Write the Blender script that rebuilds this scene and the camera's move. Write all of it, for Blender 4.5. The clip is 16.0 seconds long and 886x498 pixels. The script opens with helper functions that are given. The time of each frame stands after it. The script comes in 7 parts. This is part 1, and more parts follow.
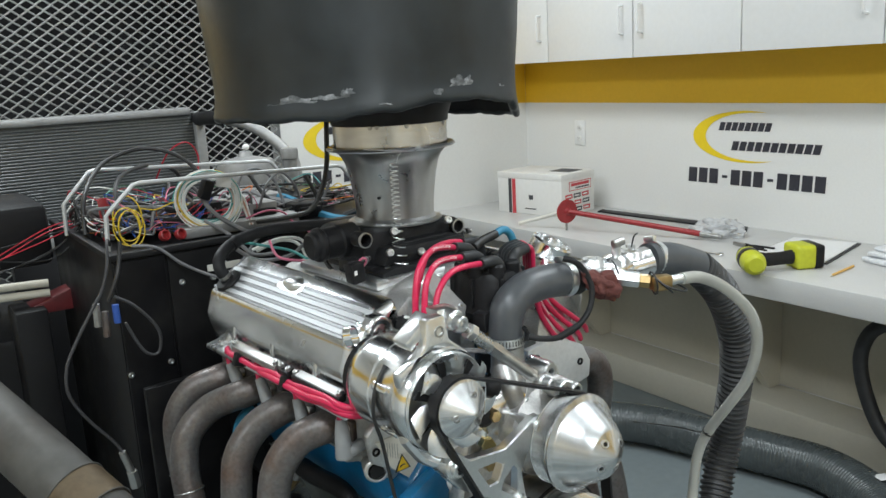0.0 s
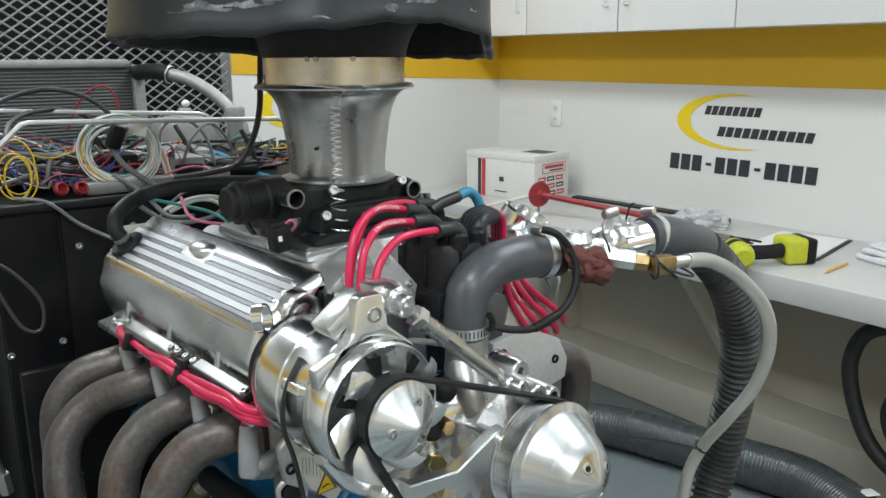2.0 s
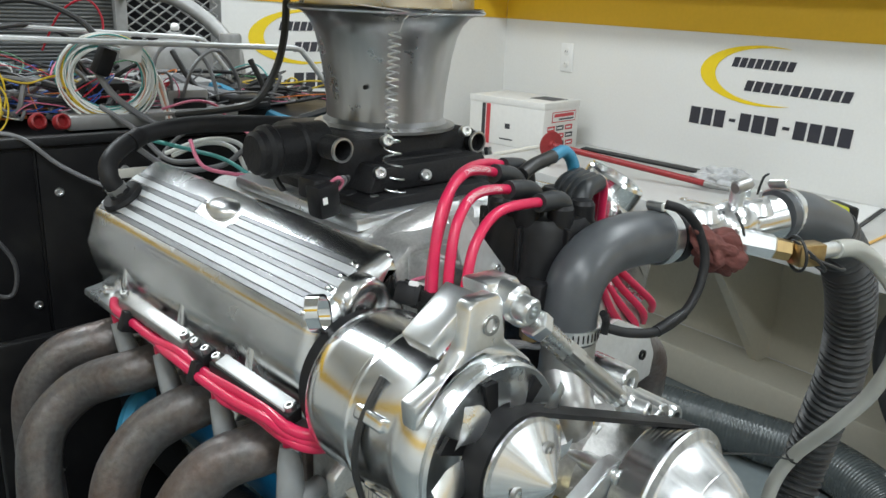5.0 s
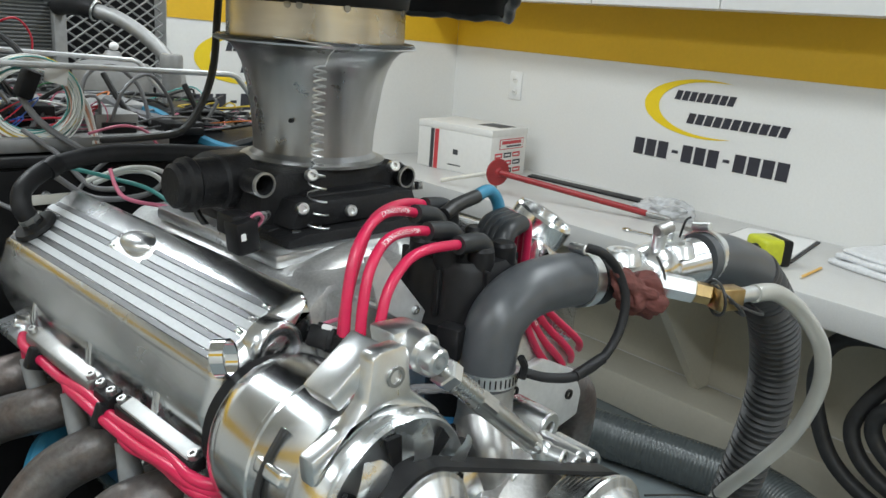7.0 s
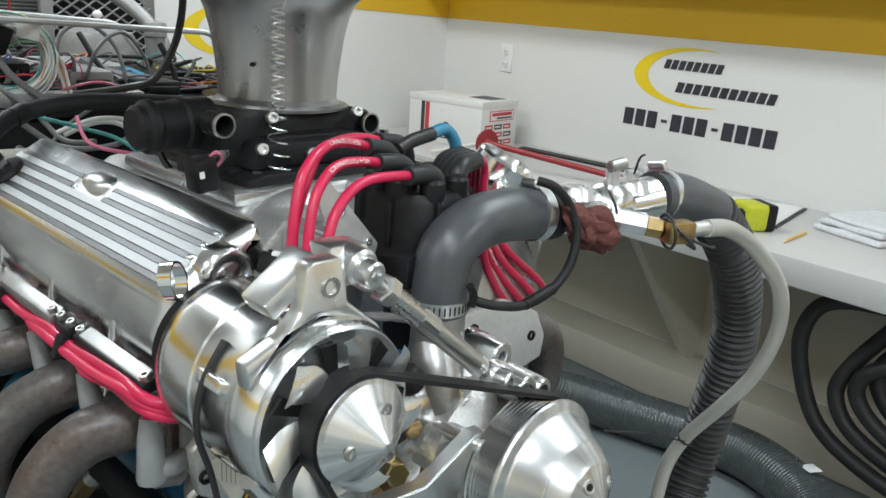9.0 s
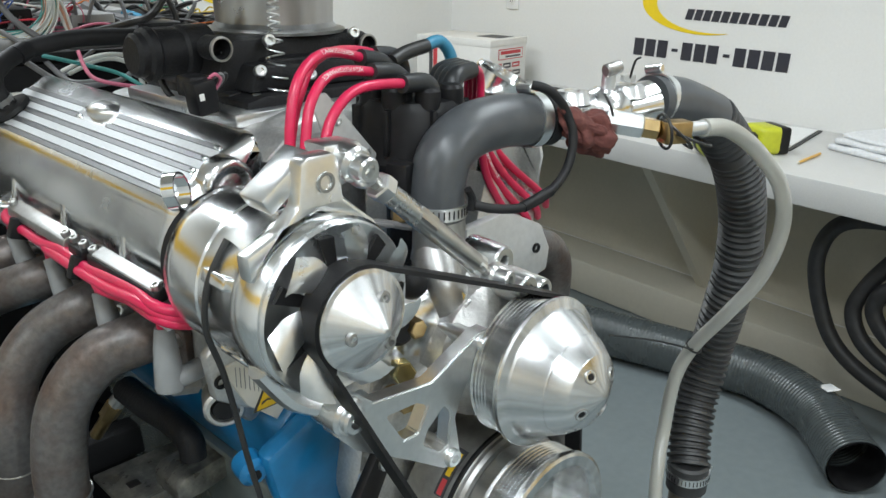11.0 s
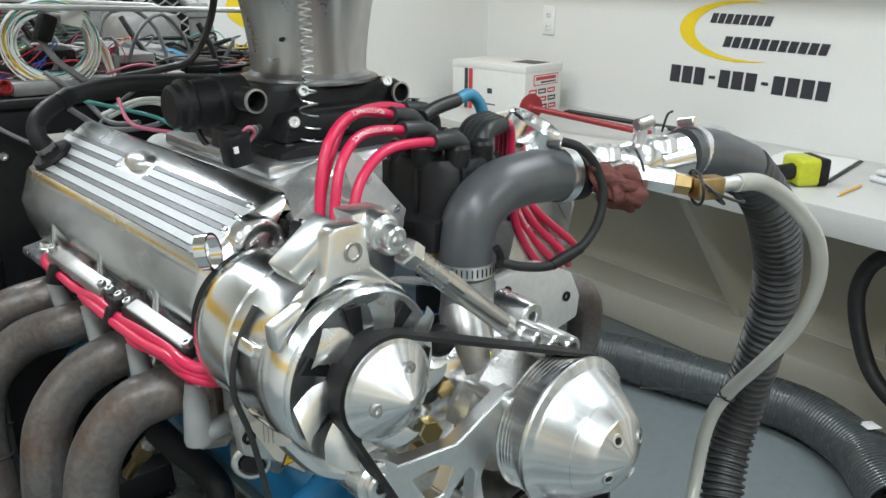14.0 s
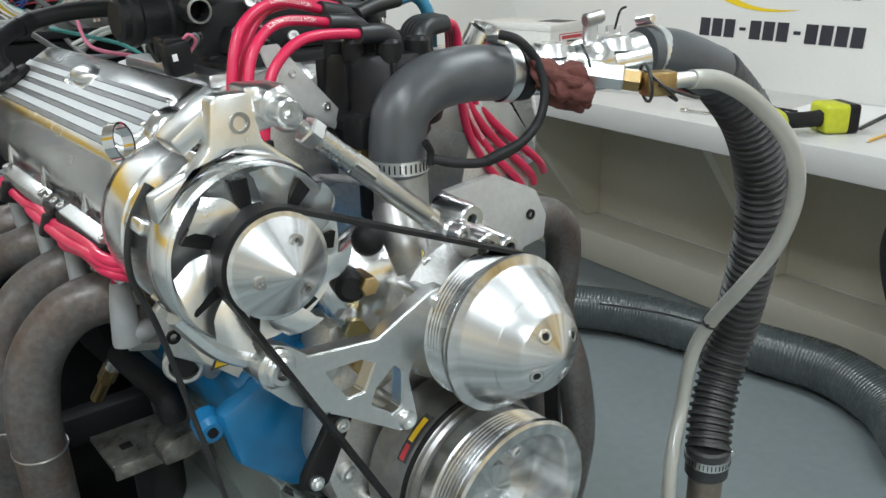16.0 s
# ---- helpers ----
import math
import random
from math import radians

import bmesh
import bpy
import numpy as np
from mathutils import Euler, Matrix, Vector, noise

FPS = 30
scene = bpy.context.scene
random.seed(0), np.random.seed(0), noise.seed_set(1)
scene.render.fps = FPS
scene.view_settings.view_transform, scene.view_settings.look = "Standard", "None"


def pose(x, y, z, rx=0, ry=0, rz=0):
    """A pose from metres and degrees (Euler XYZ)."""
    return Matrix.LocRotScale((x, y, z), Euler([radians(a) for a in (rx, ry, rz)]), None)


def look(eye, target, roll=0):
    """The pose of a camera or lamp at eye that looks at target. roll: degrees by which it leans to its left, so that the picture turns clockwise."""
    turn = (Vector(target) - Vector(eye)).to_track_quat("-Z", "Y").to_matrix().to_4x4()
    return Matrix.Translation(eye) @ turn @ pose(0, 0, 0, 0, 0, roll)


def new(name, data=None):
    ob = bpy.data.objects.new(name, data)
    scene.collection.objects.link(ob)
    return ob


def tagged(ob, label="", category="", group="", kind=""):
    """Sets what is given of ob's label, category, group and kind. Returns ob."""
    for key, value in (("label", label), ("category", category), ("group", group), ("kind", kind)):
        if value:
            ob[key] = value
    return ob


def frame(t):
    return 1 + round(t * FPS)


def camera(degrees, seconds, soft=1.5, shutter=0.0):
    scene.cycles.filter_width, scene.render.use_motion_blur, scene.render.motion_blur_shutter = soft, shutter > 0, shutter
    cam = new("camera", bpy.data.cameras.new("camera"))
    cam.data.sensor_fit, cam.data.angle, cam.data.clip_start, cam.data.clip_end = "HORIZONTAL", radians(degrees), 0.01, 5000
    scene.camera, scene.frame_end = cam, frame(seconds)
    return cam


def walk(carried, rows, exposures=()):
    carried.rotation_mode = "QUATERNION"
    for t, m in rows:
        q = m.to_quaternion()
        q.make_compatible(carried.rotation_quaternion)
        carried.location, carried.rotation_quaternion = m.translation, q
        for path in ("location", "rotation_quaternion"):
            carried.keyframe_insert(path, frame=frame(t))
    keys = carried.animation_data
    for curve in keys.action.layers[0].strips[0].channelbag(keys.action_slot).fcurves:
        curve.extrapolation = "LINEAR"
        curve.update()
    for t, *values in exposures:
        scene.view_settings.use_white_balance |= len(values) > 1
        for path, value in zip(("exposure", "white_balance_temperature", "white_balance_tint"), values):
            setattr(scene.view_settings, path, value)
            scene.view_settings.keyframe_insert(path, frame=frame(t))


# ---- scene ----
cam = camera(57.1, 16.0)
PATH = [
    (0, (0.25, 0.061, 1.734), (1.364, 1.665, 1.304), -3.1),
    (0.5, (0.239, 0.094, 1.723), (1.407, 1.654, 1.272), -2.4),
    (1, (0.222, 0.118, 1.715), (1.457, 1.621, 1.25), -2.0),
    (1.5, (0.268, 0.178, 1.688), (1.527, 1.66, 1.223), -1.5),
    (2, (0.436, 0.281, 1.634), (1.61, 1.833, 1.175), -0.3),
    (2.5, (0.561, 0.39, 1.636), (1.72, 1.949, 1.164), 0.1),
    (3, (0.556, 0.476, 1.657), (1.734, 2.007, 1.141), 0.5),
    (3.5, (0.524, 0.518, 1.64), (1.712, 2.02, 1.066), 1.2),
    (3.7, (0.514, 0.523, 1.619), (1.708, 2.016, 1.029), 1.5),
    (5.8, (0.472, 0.57, 1.607), (1.699, 2.035, 1.016), 3.3),
    (6, (0.474, 0.57, 1.616), (1.711, 2.028, 1.027), 3.6),
    (6.5, (0.502, 0.549, 1.616), (1.792, 1.974, 1.065), 4.3),
    (7, (0.517, 0.551, 1.626), (1.821, 1.969, 1.088), 4.3),
    (7.5, (0.518, 0.559, 1.64), (1.824, 1.98, 1.118), 4.3),
    (8, (0.53, 0.54, 1.644), (1.845, 1.962, 1.144), 4.1),
    (8.5, (0.54, 0.51, 1.602), (1.849, 1.927, 1.074), 4.1),
    (8.7, (0.539, 0.502, 1.591), (1.843, 1.916, 1.043), 4.1),
    (10.8, (0.539, 0.453, 1.561), (1.776, 1.867, 0.876), 0.8),
    (11, (0.536, 0.453, 1.542), (1.773, 1.865, 0.852), 0.9),
    (11.5, (0.526, 0.456, 1.509), (1.747, 1.864, 0.785), 2.2),
    (12, (0.511, 0.464, 1.496), (1.684, 1.898, 0.744), 2.6),
    (12.5, (0.506, 0.469, 1.49), (1.654, 1.923, 0.736), 2.7),
    (13, (0.514, 0.47, 1.508), (1.66, 1.933, 0.769), 2.6),
    (13.5, (0.54, 0.462, 1.548), (1.7, 1.93, 0.844), 1.6),
    (14, (0.549, 0.459, 1.584), (1.728, 1.935, 0.929), 0.7),
    (14.5, (0.544, 0.456, 1.589), (1.719, 1.943, 0.948), 0.5),
    (15, (0.553, 0.443, 1.577), (1.685, 1.96, 0.932), -0.1),
    (15.5, (0.61, 0.408, 1.532), (1.703, 1.945, 0.867), -0.7),
    (16, (0.648, 0.383, 1.492), (1.716, 1.924, 0.796), -1.2),
]
EXPOSURES = [(0.0, 0.0), (3.5, 0.02), (6.0, 0.1), (7.0, -0.03), (8.5, 0.0), (11.0, 0.12), (12.5, 0.3), (13.0, 0.3), (14.0, 0.18), (15.0, 0.1), (16.0, 0.12)]
LAMPS = [(0.2, 0.2, 26), (0.2, -1.6, 36), (2.2, 0.6, 24), (2.2, 2.9, 24), (-1.4, 0.9, 26), (2.2, -1.4, 22), (0.55, 3.1, 34)]
walk(cam, [(t, look(eye, target, roll)) for t, eye, target, roll in PATH], EXPOSURES)

# ---- world and lamps ----
world = bpy.data.worlds.new("world")
world.use_nodes = True
world.node_tree.nodes["Background"].inputs["Color"].default_value = (0.5, 0.55, 0.6, 1)
world.node_tree.nodes["Background"].inputs["Strength"].default_value = 0.03
scene.world = world


def ceiling_lamp(x, y, sx, sy, watts):
    lamp = bpy.data.lights.new("ceiling_lamp", "AREA")
    lamp.shape, lamp.size, lamp.size_y, lamp.energy = "RECTANGLE", sx, sy, watts
    lamp.color = (0.92, 1.0, 1.045)
    ob = new("ceiling_lamp", lamp)
    ob.matrix_world = pose(x, y, CEIL - 0.09)


# ---- materials ----
def material(name, colour, rough=0.5, metal=0.0, grain=0.0, scale=60.0, stain=0.0, stain_scale=4.0, dark=(0.1, 0.09, 0.08), bump=0.0,
             aniso=0.0, per_object=0.0, spec=0.5, trans=0.0, coat=0.0, rough_var=0.0, stretch=None, turned=0.0):
    """Principled surface with fine grain, broad stains, roughness variation, bump and painted radial glints."""
    m = bpy.data.materials.new(name)
    m.use_nodes = True
    nt = m.node_tree
    n, l = nt.nodes, nt.links
    b = n["Principled BSDF"]
    b.inputs["Roughness"].default_value, b.inputs["Metallic"].default_value = rough, metal
    b.inputs["Transmission Weight"].default_value, b.inputs["Coat Weight"].default_value = trans, coat
    b.inputs["Specular IOR Level"].default_value = spec
    co = n.new("ShaderNodeTexCoord")
    src = co.outputs["Object"]
    if stretch:
        mp = n.new("ShaderNodeMapping")
        mp.inputs["Scale"].default_value = stretch
        l.new(src, mp.inputs["Vector"])
        src = mp.outputs["Vector"]
    fine = n.new("ShaderNodeTexNoise")
    fine.inputs["Scale"].default_value, fine.inputs["Detail"].default_value = scale, 4
    l.new(src, fine.inputs["Vector"])
    broad = n.new("ShaderNodeTexNoise")
    broad.inputs["Scale"].default_value, broad.inputs["Detail"].default_value, broad.inputs["Roughness"].default_value = stain_scale, 8, 0.65
    l.new(co.outputs["Object"], broad.inputs["Vector"])
    ramp = n.new("ShaderNodeValToRGB")
    ramp.color_ramp.elements[0].position, ramp.color_ramp.elements[1].position = 0.45, 0.75
    l.new(broad.outputs["Fac"], ramp.inputs["Fac"])
    sm = n.new("ShaderNodeMath")
    sm.operation = "MULTIPLY"
    sm.inputs[1].default_value = stain
    l.new(ramp.outputs["Color"], sm.inputs[0])
    mix = n.new("ShaderNodeMix")
    mix.data_type = "RGBA"
    mix.inputs["A"].default_value, mix.inputs["B"].default_value = (*colour, 1), (*dark, 1)
    l.new(sm.outputs[0], mix.inputs["Factor"])
    hsv = n.new("ShaderNodeHueSaturation")
    mr = n.new("ShaderNodeMapRange")
    mr.inputs["From Min"].default_value, mr.inputs["From Max"].default_value = 0.25, 0.75
    mr.inputs["To Min"].default_value, mr.inputs["To Max"].default_value = 1 - grain, 1 + grain
    l.new(fine.outputs["Fac"], mr.inputs["Value"])
    val = mr.outputs["Result"]
    if per_object:
        oi = n.new("ShaderNodeObjectInfo")
        m2 = n.new("ShaderNodeMapRange")
        m2.inputs["To Min"].default_value, m2.inputs["To Max"].default_value = 1 - per_object, 1 + per_object
        l.new(oi.outputs["Random"], m2.inputs["Value"])
        mul = n.new("ShaderNodeMath")
        mul.operation = "MULTIPLY"
        l.new(val, mul.inputs[0])
        l.new(m2.outputs["Result"], mul.inputs[1])
        val = mul.outputs[0]
    l.new(val, hsv.inputs["Value"])
    l.new(mix.outputs["Result"], hsv.inputs["Color"])
    l.new(hsv.outputs["Color"], b.inputs["Base Color"])
    if rough_var:
        rr = n.new("ShaderNodeMapRange")
        rr.inputs["From Min"].default_value, rr.inputs["From Max"].default_value = 0.3, 0.7
        rr.inputs["To Min"].default_value, rr.inputs["To Max"].default_value = max(0.02, rough - rough_var), rough + rough_var
        l.new(broad.outputs["Fac"], rr.inputs["Value"])
        l.new(rr.outputs["Result"], b.inputs["Roughness"])
    if bump:
        bp = n.new("ShaderNodeBump")
        bp.inputs["Strength"].default_value, bp.inputs["Distance"].default_value = bump, 0.002
        l.new(fine.outputs["Fac"], bp.inputs["Height"])
        l.new(bp.outputs["Normal"], b.inputs["Normal"])
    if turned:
        # fan-like glints painted into the colour: fine streaks out from the turning axis
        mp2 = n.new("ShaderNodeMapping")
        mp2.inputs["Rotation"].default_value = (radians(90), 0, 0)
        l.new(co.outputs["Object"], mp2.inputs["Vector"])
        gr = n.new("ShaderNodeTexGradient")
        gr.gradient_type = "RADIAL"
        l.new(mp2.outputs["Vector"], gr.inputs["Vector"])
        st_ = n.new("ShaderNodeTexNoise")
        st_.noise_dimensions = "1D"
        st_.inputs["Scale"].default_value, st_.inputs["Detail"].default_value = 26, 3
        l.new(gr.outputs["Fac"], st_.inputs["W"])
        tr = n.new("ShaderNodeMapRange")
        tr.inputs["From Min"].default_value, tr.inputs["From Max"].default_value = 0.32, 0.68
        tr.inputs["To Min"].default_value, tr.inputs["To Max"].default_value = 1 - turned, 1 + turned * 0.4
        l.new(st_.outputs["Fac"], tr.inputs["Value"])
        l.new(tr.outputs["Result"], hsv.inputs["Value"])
    if aniso:
        b.inputs["Anisotropic"].default_value = aniso
        tg = n.new("ShaderNodeTangent")
        tg.direction_type, tg.axis = "RADIAL", "Y"
        l.new(tg.outputs["Tangent"], b.inputs["Tangent"])
    return m


CHROME = material("chrome", (0.86, 0.87, 0.88), 0.05, 1.0, rough_var=0.03, stain_scale=9)
POLISHED = material("polished_aluminium", (0.79, 0.80, 0.81), 0.22, 1.0, grain=0.06, scale=40, rough_var=0.07, stain_scale=12)
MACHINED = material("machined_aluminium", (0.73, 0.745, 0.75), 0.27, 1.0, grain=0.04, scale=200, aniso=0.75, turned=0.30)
ALT_CHROME = material("buffed_chrome", (0.84, 0.855, 0.86), 0.2, 1.0, grain=0.03, scale=14, rough_var=0.05, stain_scale=9, bump=0.12)
COVER_METAL = material("polished_cover", (0.76, 0.77, 0.775), 0.24, 1.0, grain=0.05, scale=30, rough_var=0.08, stain_scale=10)
WORN_BLACK = material("worn_black_steel", (0.11, 0.108, 0.098), 0.35, 0.5, grain=0.4, scale=60, stain=0.95, stain_scale=22, dark=(0.36, 0.35, 0.31), bump=0.15, rough_var=0.15)
PLATE = material("bare_aluminium_plate", (0.62, 0.63, 0.63), 0.45, 0.35, grain=0.07, scale=120, stain=0.15, stain_scale=14, dark=(0.4, 0.4, 0.39), bump=0.1)
DULL_RED = material("dull_red_paint", (0.12, 0.012, 0.014), 0.55, 0.0, grain=0.2, scale=30, stain=0.4, stain_scale=12, dark=(0.05, 0.012, 0.012))
SATIN = material("satin_aluminium", (0.81, 0.825, 0.83), 0.3, 1.0, grain=0.05, scale=120, rough_var=0.05)
CAST = material("cast_aluminium", (0.62, 0.62, 0.61), 0.42, 0.85, grain=0.12, scale=260, stain=0.35, stain_scale=14, dark=(0.22, 0.2, 0.18), bump=0.35)
RIBTOP = material("milled_rib_face", (0.47, 0.485, 0.495), 0.5, 0.4, grain=0.06, scale=220, stain=0.12, stain_scale=12, dark=(0.5, 0.51, 0.52), bump=0.05)
RAIL = material("bare_aluminium_bar", (0.60, 0.61, 0.61), 0.45, 0.3, grain=0.1, scale=60, stain=0.3, stain_scale=20, dark=(0.42, 0.42, 0.41))
BRAID = material("dark_braided_lead", (0.055, 0.055, 0.058), 0.5, 0.2, grain=0.4, scale=400, bump=0.3)
RISER = material("stained_riser_pipe", (0.24, 0.215, 0.185), 0.42, 0.5, grain=0.2, scale=50, stain=0.6, stain_scale=14, dark=(0.19, 0.12, 0.07), bump=0.15)
TAN_BAND = material("tan_rusty_band", (0.115, 0.085, 0.050), 0.55, 0.4, grain=0.2, scale=60, stain=0.4, stain_scale=18, dark=(0.09, 0.055, 0.03), bump=0.2)
BOOT_BLACK = material("satin_black_boot", (0.022, 0.024, 0.026), 0.38, 0.0, spec=0.4, grain=0.15, scale=60)
GROOVE_SHADE = material("groove_shade", (0.15, 0.152, 0.155), 0.4, 0.8, grain=0.1, scale=200)
STEEL = material("worn_steel", (0.42, 0.42, 0.41), 0.38, 0.9, grain=0.12, scale=90, stain=0.4, stain_scale=18, dark=(0.12, 0.1, 0.08), bump=0.1)
TRUMPET = material("spun_aluminium", (0.50, 0.505, 0.505), 0.34, 1.0, grain=0.18, scale=30, rough_var=0.12, stain=0.3, stain_scale=7, dark=(0.38, 0.37, 0.36), stretch=(1, 1, 0.12))
STAINLESS = material("brushed_stainless", (0.62, 0.62, 0.61), 0.3, 1.0, grain=0.12, scale=20, rough_var=0.1, stain=0.3, dark=(0.4, 0.36, 0.3), stretch=(0.4, 0.4, 3))
BRASS = material("brass", (0.44, 0.315, 0.15), 0.35, 1.0, grain=0.12, scale=80, stain=0.3, stain_scale=30, dark=(0.25, 0.16, 0.06))
GOLD = material("zinc_yellow", (0.6, 0.5, 0.25), 0.25, 1.0, grain=0.1)
EXHAUST = material("heat_stained_steel", (0.155, 0.148, 0.145), 0.4, 0.55, grain=0.22, scale=140, stain=0.9, stain_scale=9, dark=(0.115, 0.062, 0.040), bump=0.45, rough_var=0.12)
EXHAUST_OLD = material("dull_exhaust_pipe", (0.085, 0.083, 0.076), 0.6, 0.2, grain=0.2, scale=30, stain=0.5, stain_scale=5, dark=(0.07, 0.05, 0.04), bump=0.2)
BLUE = material("blue_engine_paint", (0.006, 0.155, 0.36), 0.3, 0.0, grain=0.18, scale=30, stain=0.25, stain_scale=16, dark=(0.01, 0.05, 0.14), bump=0.3, coat=0.3)
PAN = material("grey_pan_paint", (0.34, 0.385, 0.375), 0.2, 0.55, grain=0.06, scale=60, stain=0.2, stain_scale=6, dark=(0.15, 0.16, 0.16))
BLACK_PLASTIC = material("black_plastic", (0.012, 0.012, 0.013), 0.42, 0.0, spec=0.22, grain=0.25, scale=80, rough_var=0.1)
BLACK_CAST = material("black_crinkle_coat", (0.011, 0.011, 0.012), 0.5, 0.0, spec=0.24, grain=0.2, scale=300, bump=0.4, rough_var=0.1)
BLACK_RUBBER = material("black_rubber", (0.012, 0.012, 0.013), 0.52, 0.0, spec=0.25, grain=0.25, scale=50, stain=0.3, stain_scale=8, dark=(0.05, 0.05, 0.05), rough_var=0.12)
HOOD = material("scuffed_black_hood", (0.019, 0.023, 0.025), 0.42, 0.0, spec=0.4, grain=0.2, scale=18, stain=0.3, stain_scale=4, dark=(0.05, 0.057, 0.06), bump=0.1, rough_var=0.15)
SCUFF = material("scraped_edge", (0.085, 0.09, 0.093), 0.55, 0.0, grain=0.5, scale=120, stain=1.0, stain_scale=42, dark=(0.42, 0.43, 0.44), bump=0.4)
GREY_HOSE = material("grey_silicone", (0.066, 0.071, 0.077), 0.34, 0.0, grain=0.12, scale=40, stain=0.35, stain_scale=10, dark=(0.10, 0.105, 0.11), rough_var=0.08)
RIBBED = material("ribbed_hose", (0.035, 0.036, 0.037), 0.45, 0.0, grain=0.2, scale=60, rough_var=0.1)
DUCT = material("grey_flex_duct", (0.072, 0.083, 0.084), 0.24, 0.15, grain=0.15, scale=30, stain=0.3, stain_scale=4, dark=(0.05, 0.055, 0.055), rough_var=0.1)
CLEAR = material("cloudy_vinyl_tube", (0.62, 0.62, 0.57), 0.28, 0.0, grain=0.08, scale=20, trans=0.5, coat=0.3)
RED_WIRE = material("red_silicone_lead", (0.58, 0.015, 0.075), 0.35, 0.0, grain=0.08, scale=60, coat=0.15)
BOOT = material("grey_ceramic_boot", (0.25, 0.26, 0.265), 0.5, 0.0, grain=0.08, scale=60, stain=0.25, stain_scale=20, dark=(0.15, 0.15, 0.15))
RED = material("red_enamel", (0.30, 0.022, 0.025), 0.42, 0.0, grain=0.12, scale=60, stain=0.3, stain_scale=20, dark=(0.2, 0.02, 0.02))
RAG = material("brown_rag", (0.115, 0.036, 0.030), 0.9, 0.0, grain=0.3, scale=120, stain=0.4, stain_scale=30, dark=(0.1, 0.04, 0.03), bump=0.6)
CREAM_PAINT = material("cream_wall_paint", (0.60, 0.565, 0.47), 0.5, 0.0, grain=0.03, scale=60, stain=0.25, stain_scale=1.6, dark=(0.45, 0.41, 0.33), bump=0.06)
WHITE_PAINT = material("white_wall_paint", (0.76, 0.755, 0.73), 0.5, 0.0, grain=0.02, scale=90, stain=0.10, stain_scale=1.2, dark=(0.62, 0.6, 0.56), bump=0.06)
YELLOW_PAINT = material("yellow_wall_paint", (0.72, 0.43, 0.02), 0.45, 0.0, grain=0.03, scale=60, stain=0.15, stain_scale=2, dark=(0.55, 0.31, 0.02), bump=0.05)
VINYL_YELLOW = material("yellow_vinyl", (0.85, 0.62, 0.02), 0.4, grain=0.02)
VINYL_DARK = material("dark_vinyl", (0.035, 0.035, 0.045), 0.45, grain=0.1)
LAMINATE = material("grey_laminate", (0.56, 0.555, 0.54), 0.35, 0.0, grain=0.05, scale=240, stain=0.15, stain_scale=5, dark=(0.45, 0.44, 0.42), rough_var=0.06)
CABINET = material("white_cabinet", (0.80, 0.80, 0.79), 0.35, 0.0, grain=0.02, scale=40, stain=0.08, stain_scale=2, dark=(0.68, 0.68, 0.66))
FLOOR = material("grey_floor_paint", (0.185, 0.215, 0.222), 0.38, 0.0, grain=0.06, scale=30, stain=0.4, stain_scale=2.5, dark=(0.17, 0.19, 0.19), bump=0.05, rough_var=0.12)
CEILING = material("white_ceiling", (0.7, 0.7, 0.68), 0.8, grain=0.03)
MESH = material("galvanised_mesh", (0.46, 0.46, 0.45), 0.45, 0.55, grain=0.15, scale=25, stain=0.3, stain_scale=4, dark=(0.3, 0.29, 0.27))
UNLIT_ROOM = material("unlit_room", (0.03, 0.03, 0.032), 0.8, grain=0.3, scale=4)
BLACK_BOX = material("black_cabinet_paint", (0.008, 0.008, 0.009), 0.42, 0.0, grain=0.3, scale=12, stain=0.5, stain_scale=6, dark=(0.022, 0.021, 0.018), rough_var=0.12, spec=0.09)
RADIATOR = material("radiator_fins", (0.10, 0.107, 0.11), 0.5, 0.6, grain=0.15, scale=300, stretch=(6, 1, 1))
RADIATOR_BAR = material("radiator_tube", (0.19, 0.20, 0.20), 0.4, 0.8, grain=0.1)
ALLOY = material("dull_alloy", (0.31, 0.31, 0.305), 0.55, 0.6, grain=0.12, scale=40, stain=0.3, stain_scale=9, dark=(0.25, 0.24, 0.22))
CARD = material("white_cardboard", (0.74, 0.73, 0.70), 0.6, 0.0, grain=0.03, scale=40)
CARD_RED = material("red_print", (0.55, 0.05, 0.06), 0.5, grain=0.05)
CARD_BLACK = material("black_print", (0.05, 0.05, 0.055), 0.5, grain=0.05)
DRILL_YELLOW = material("lime_plastic", (0.52, 0.55, 0.03), 0.4, grain=0.08, scale=60)
PAPER = material("white_paper", (0.78, 0.78, 0.77), 0.7, grain=0.02)
CLOTH = material("white_cloth", (0.68, 0.69, 0.70), 0.9, grain=0.08, scale=90, bump=0.4)
PENCIL = material("pencil_yellow", (0.72, 0.42, 0.08), 0.45, grain=0.05)
STICKER_YELLOW = material("warning_yellow", (0.85, 0.55, 0.02), 0.4, grain=0.03)
STICKER = material("pale_sticker", (0.72, 0.70, 0.63), 0.5, grain=0.05, stain=0.15, stain_scale=25, dark=(0.5, 0.47, 0.4))
FOIL = material("clear_plastic_bag", (0.72, 0.73, 0.74), 0.2, 0.0, grain=0.1, scale=60, trans=0.3)
OLIVE = material("black_header_paint", (0.022, 0.022, 0.023), 0.5, 0.0, grain=0.3, scale=30, stain=0.3, stain_scale=8, dark=(0.05, 0.048, 0.045))
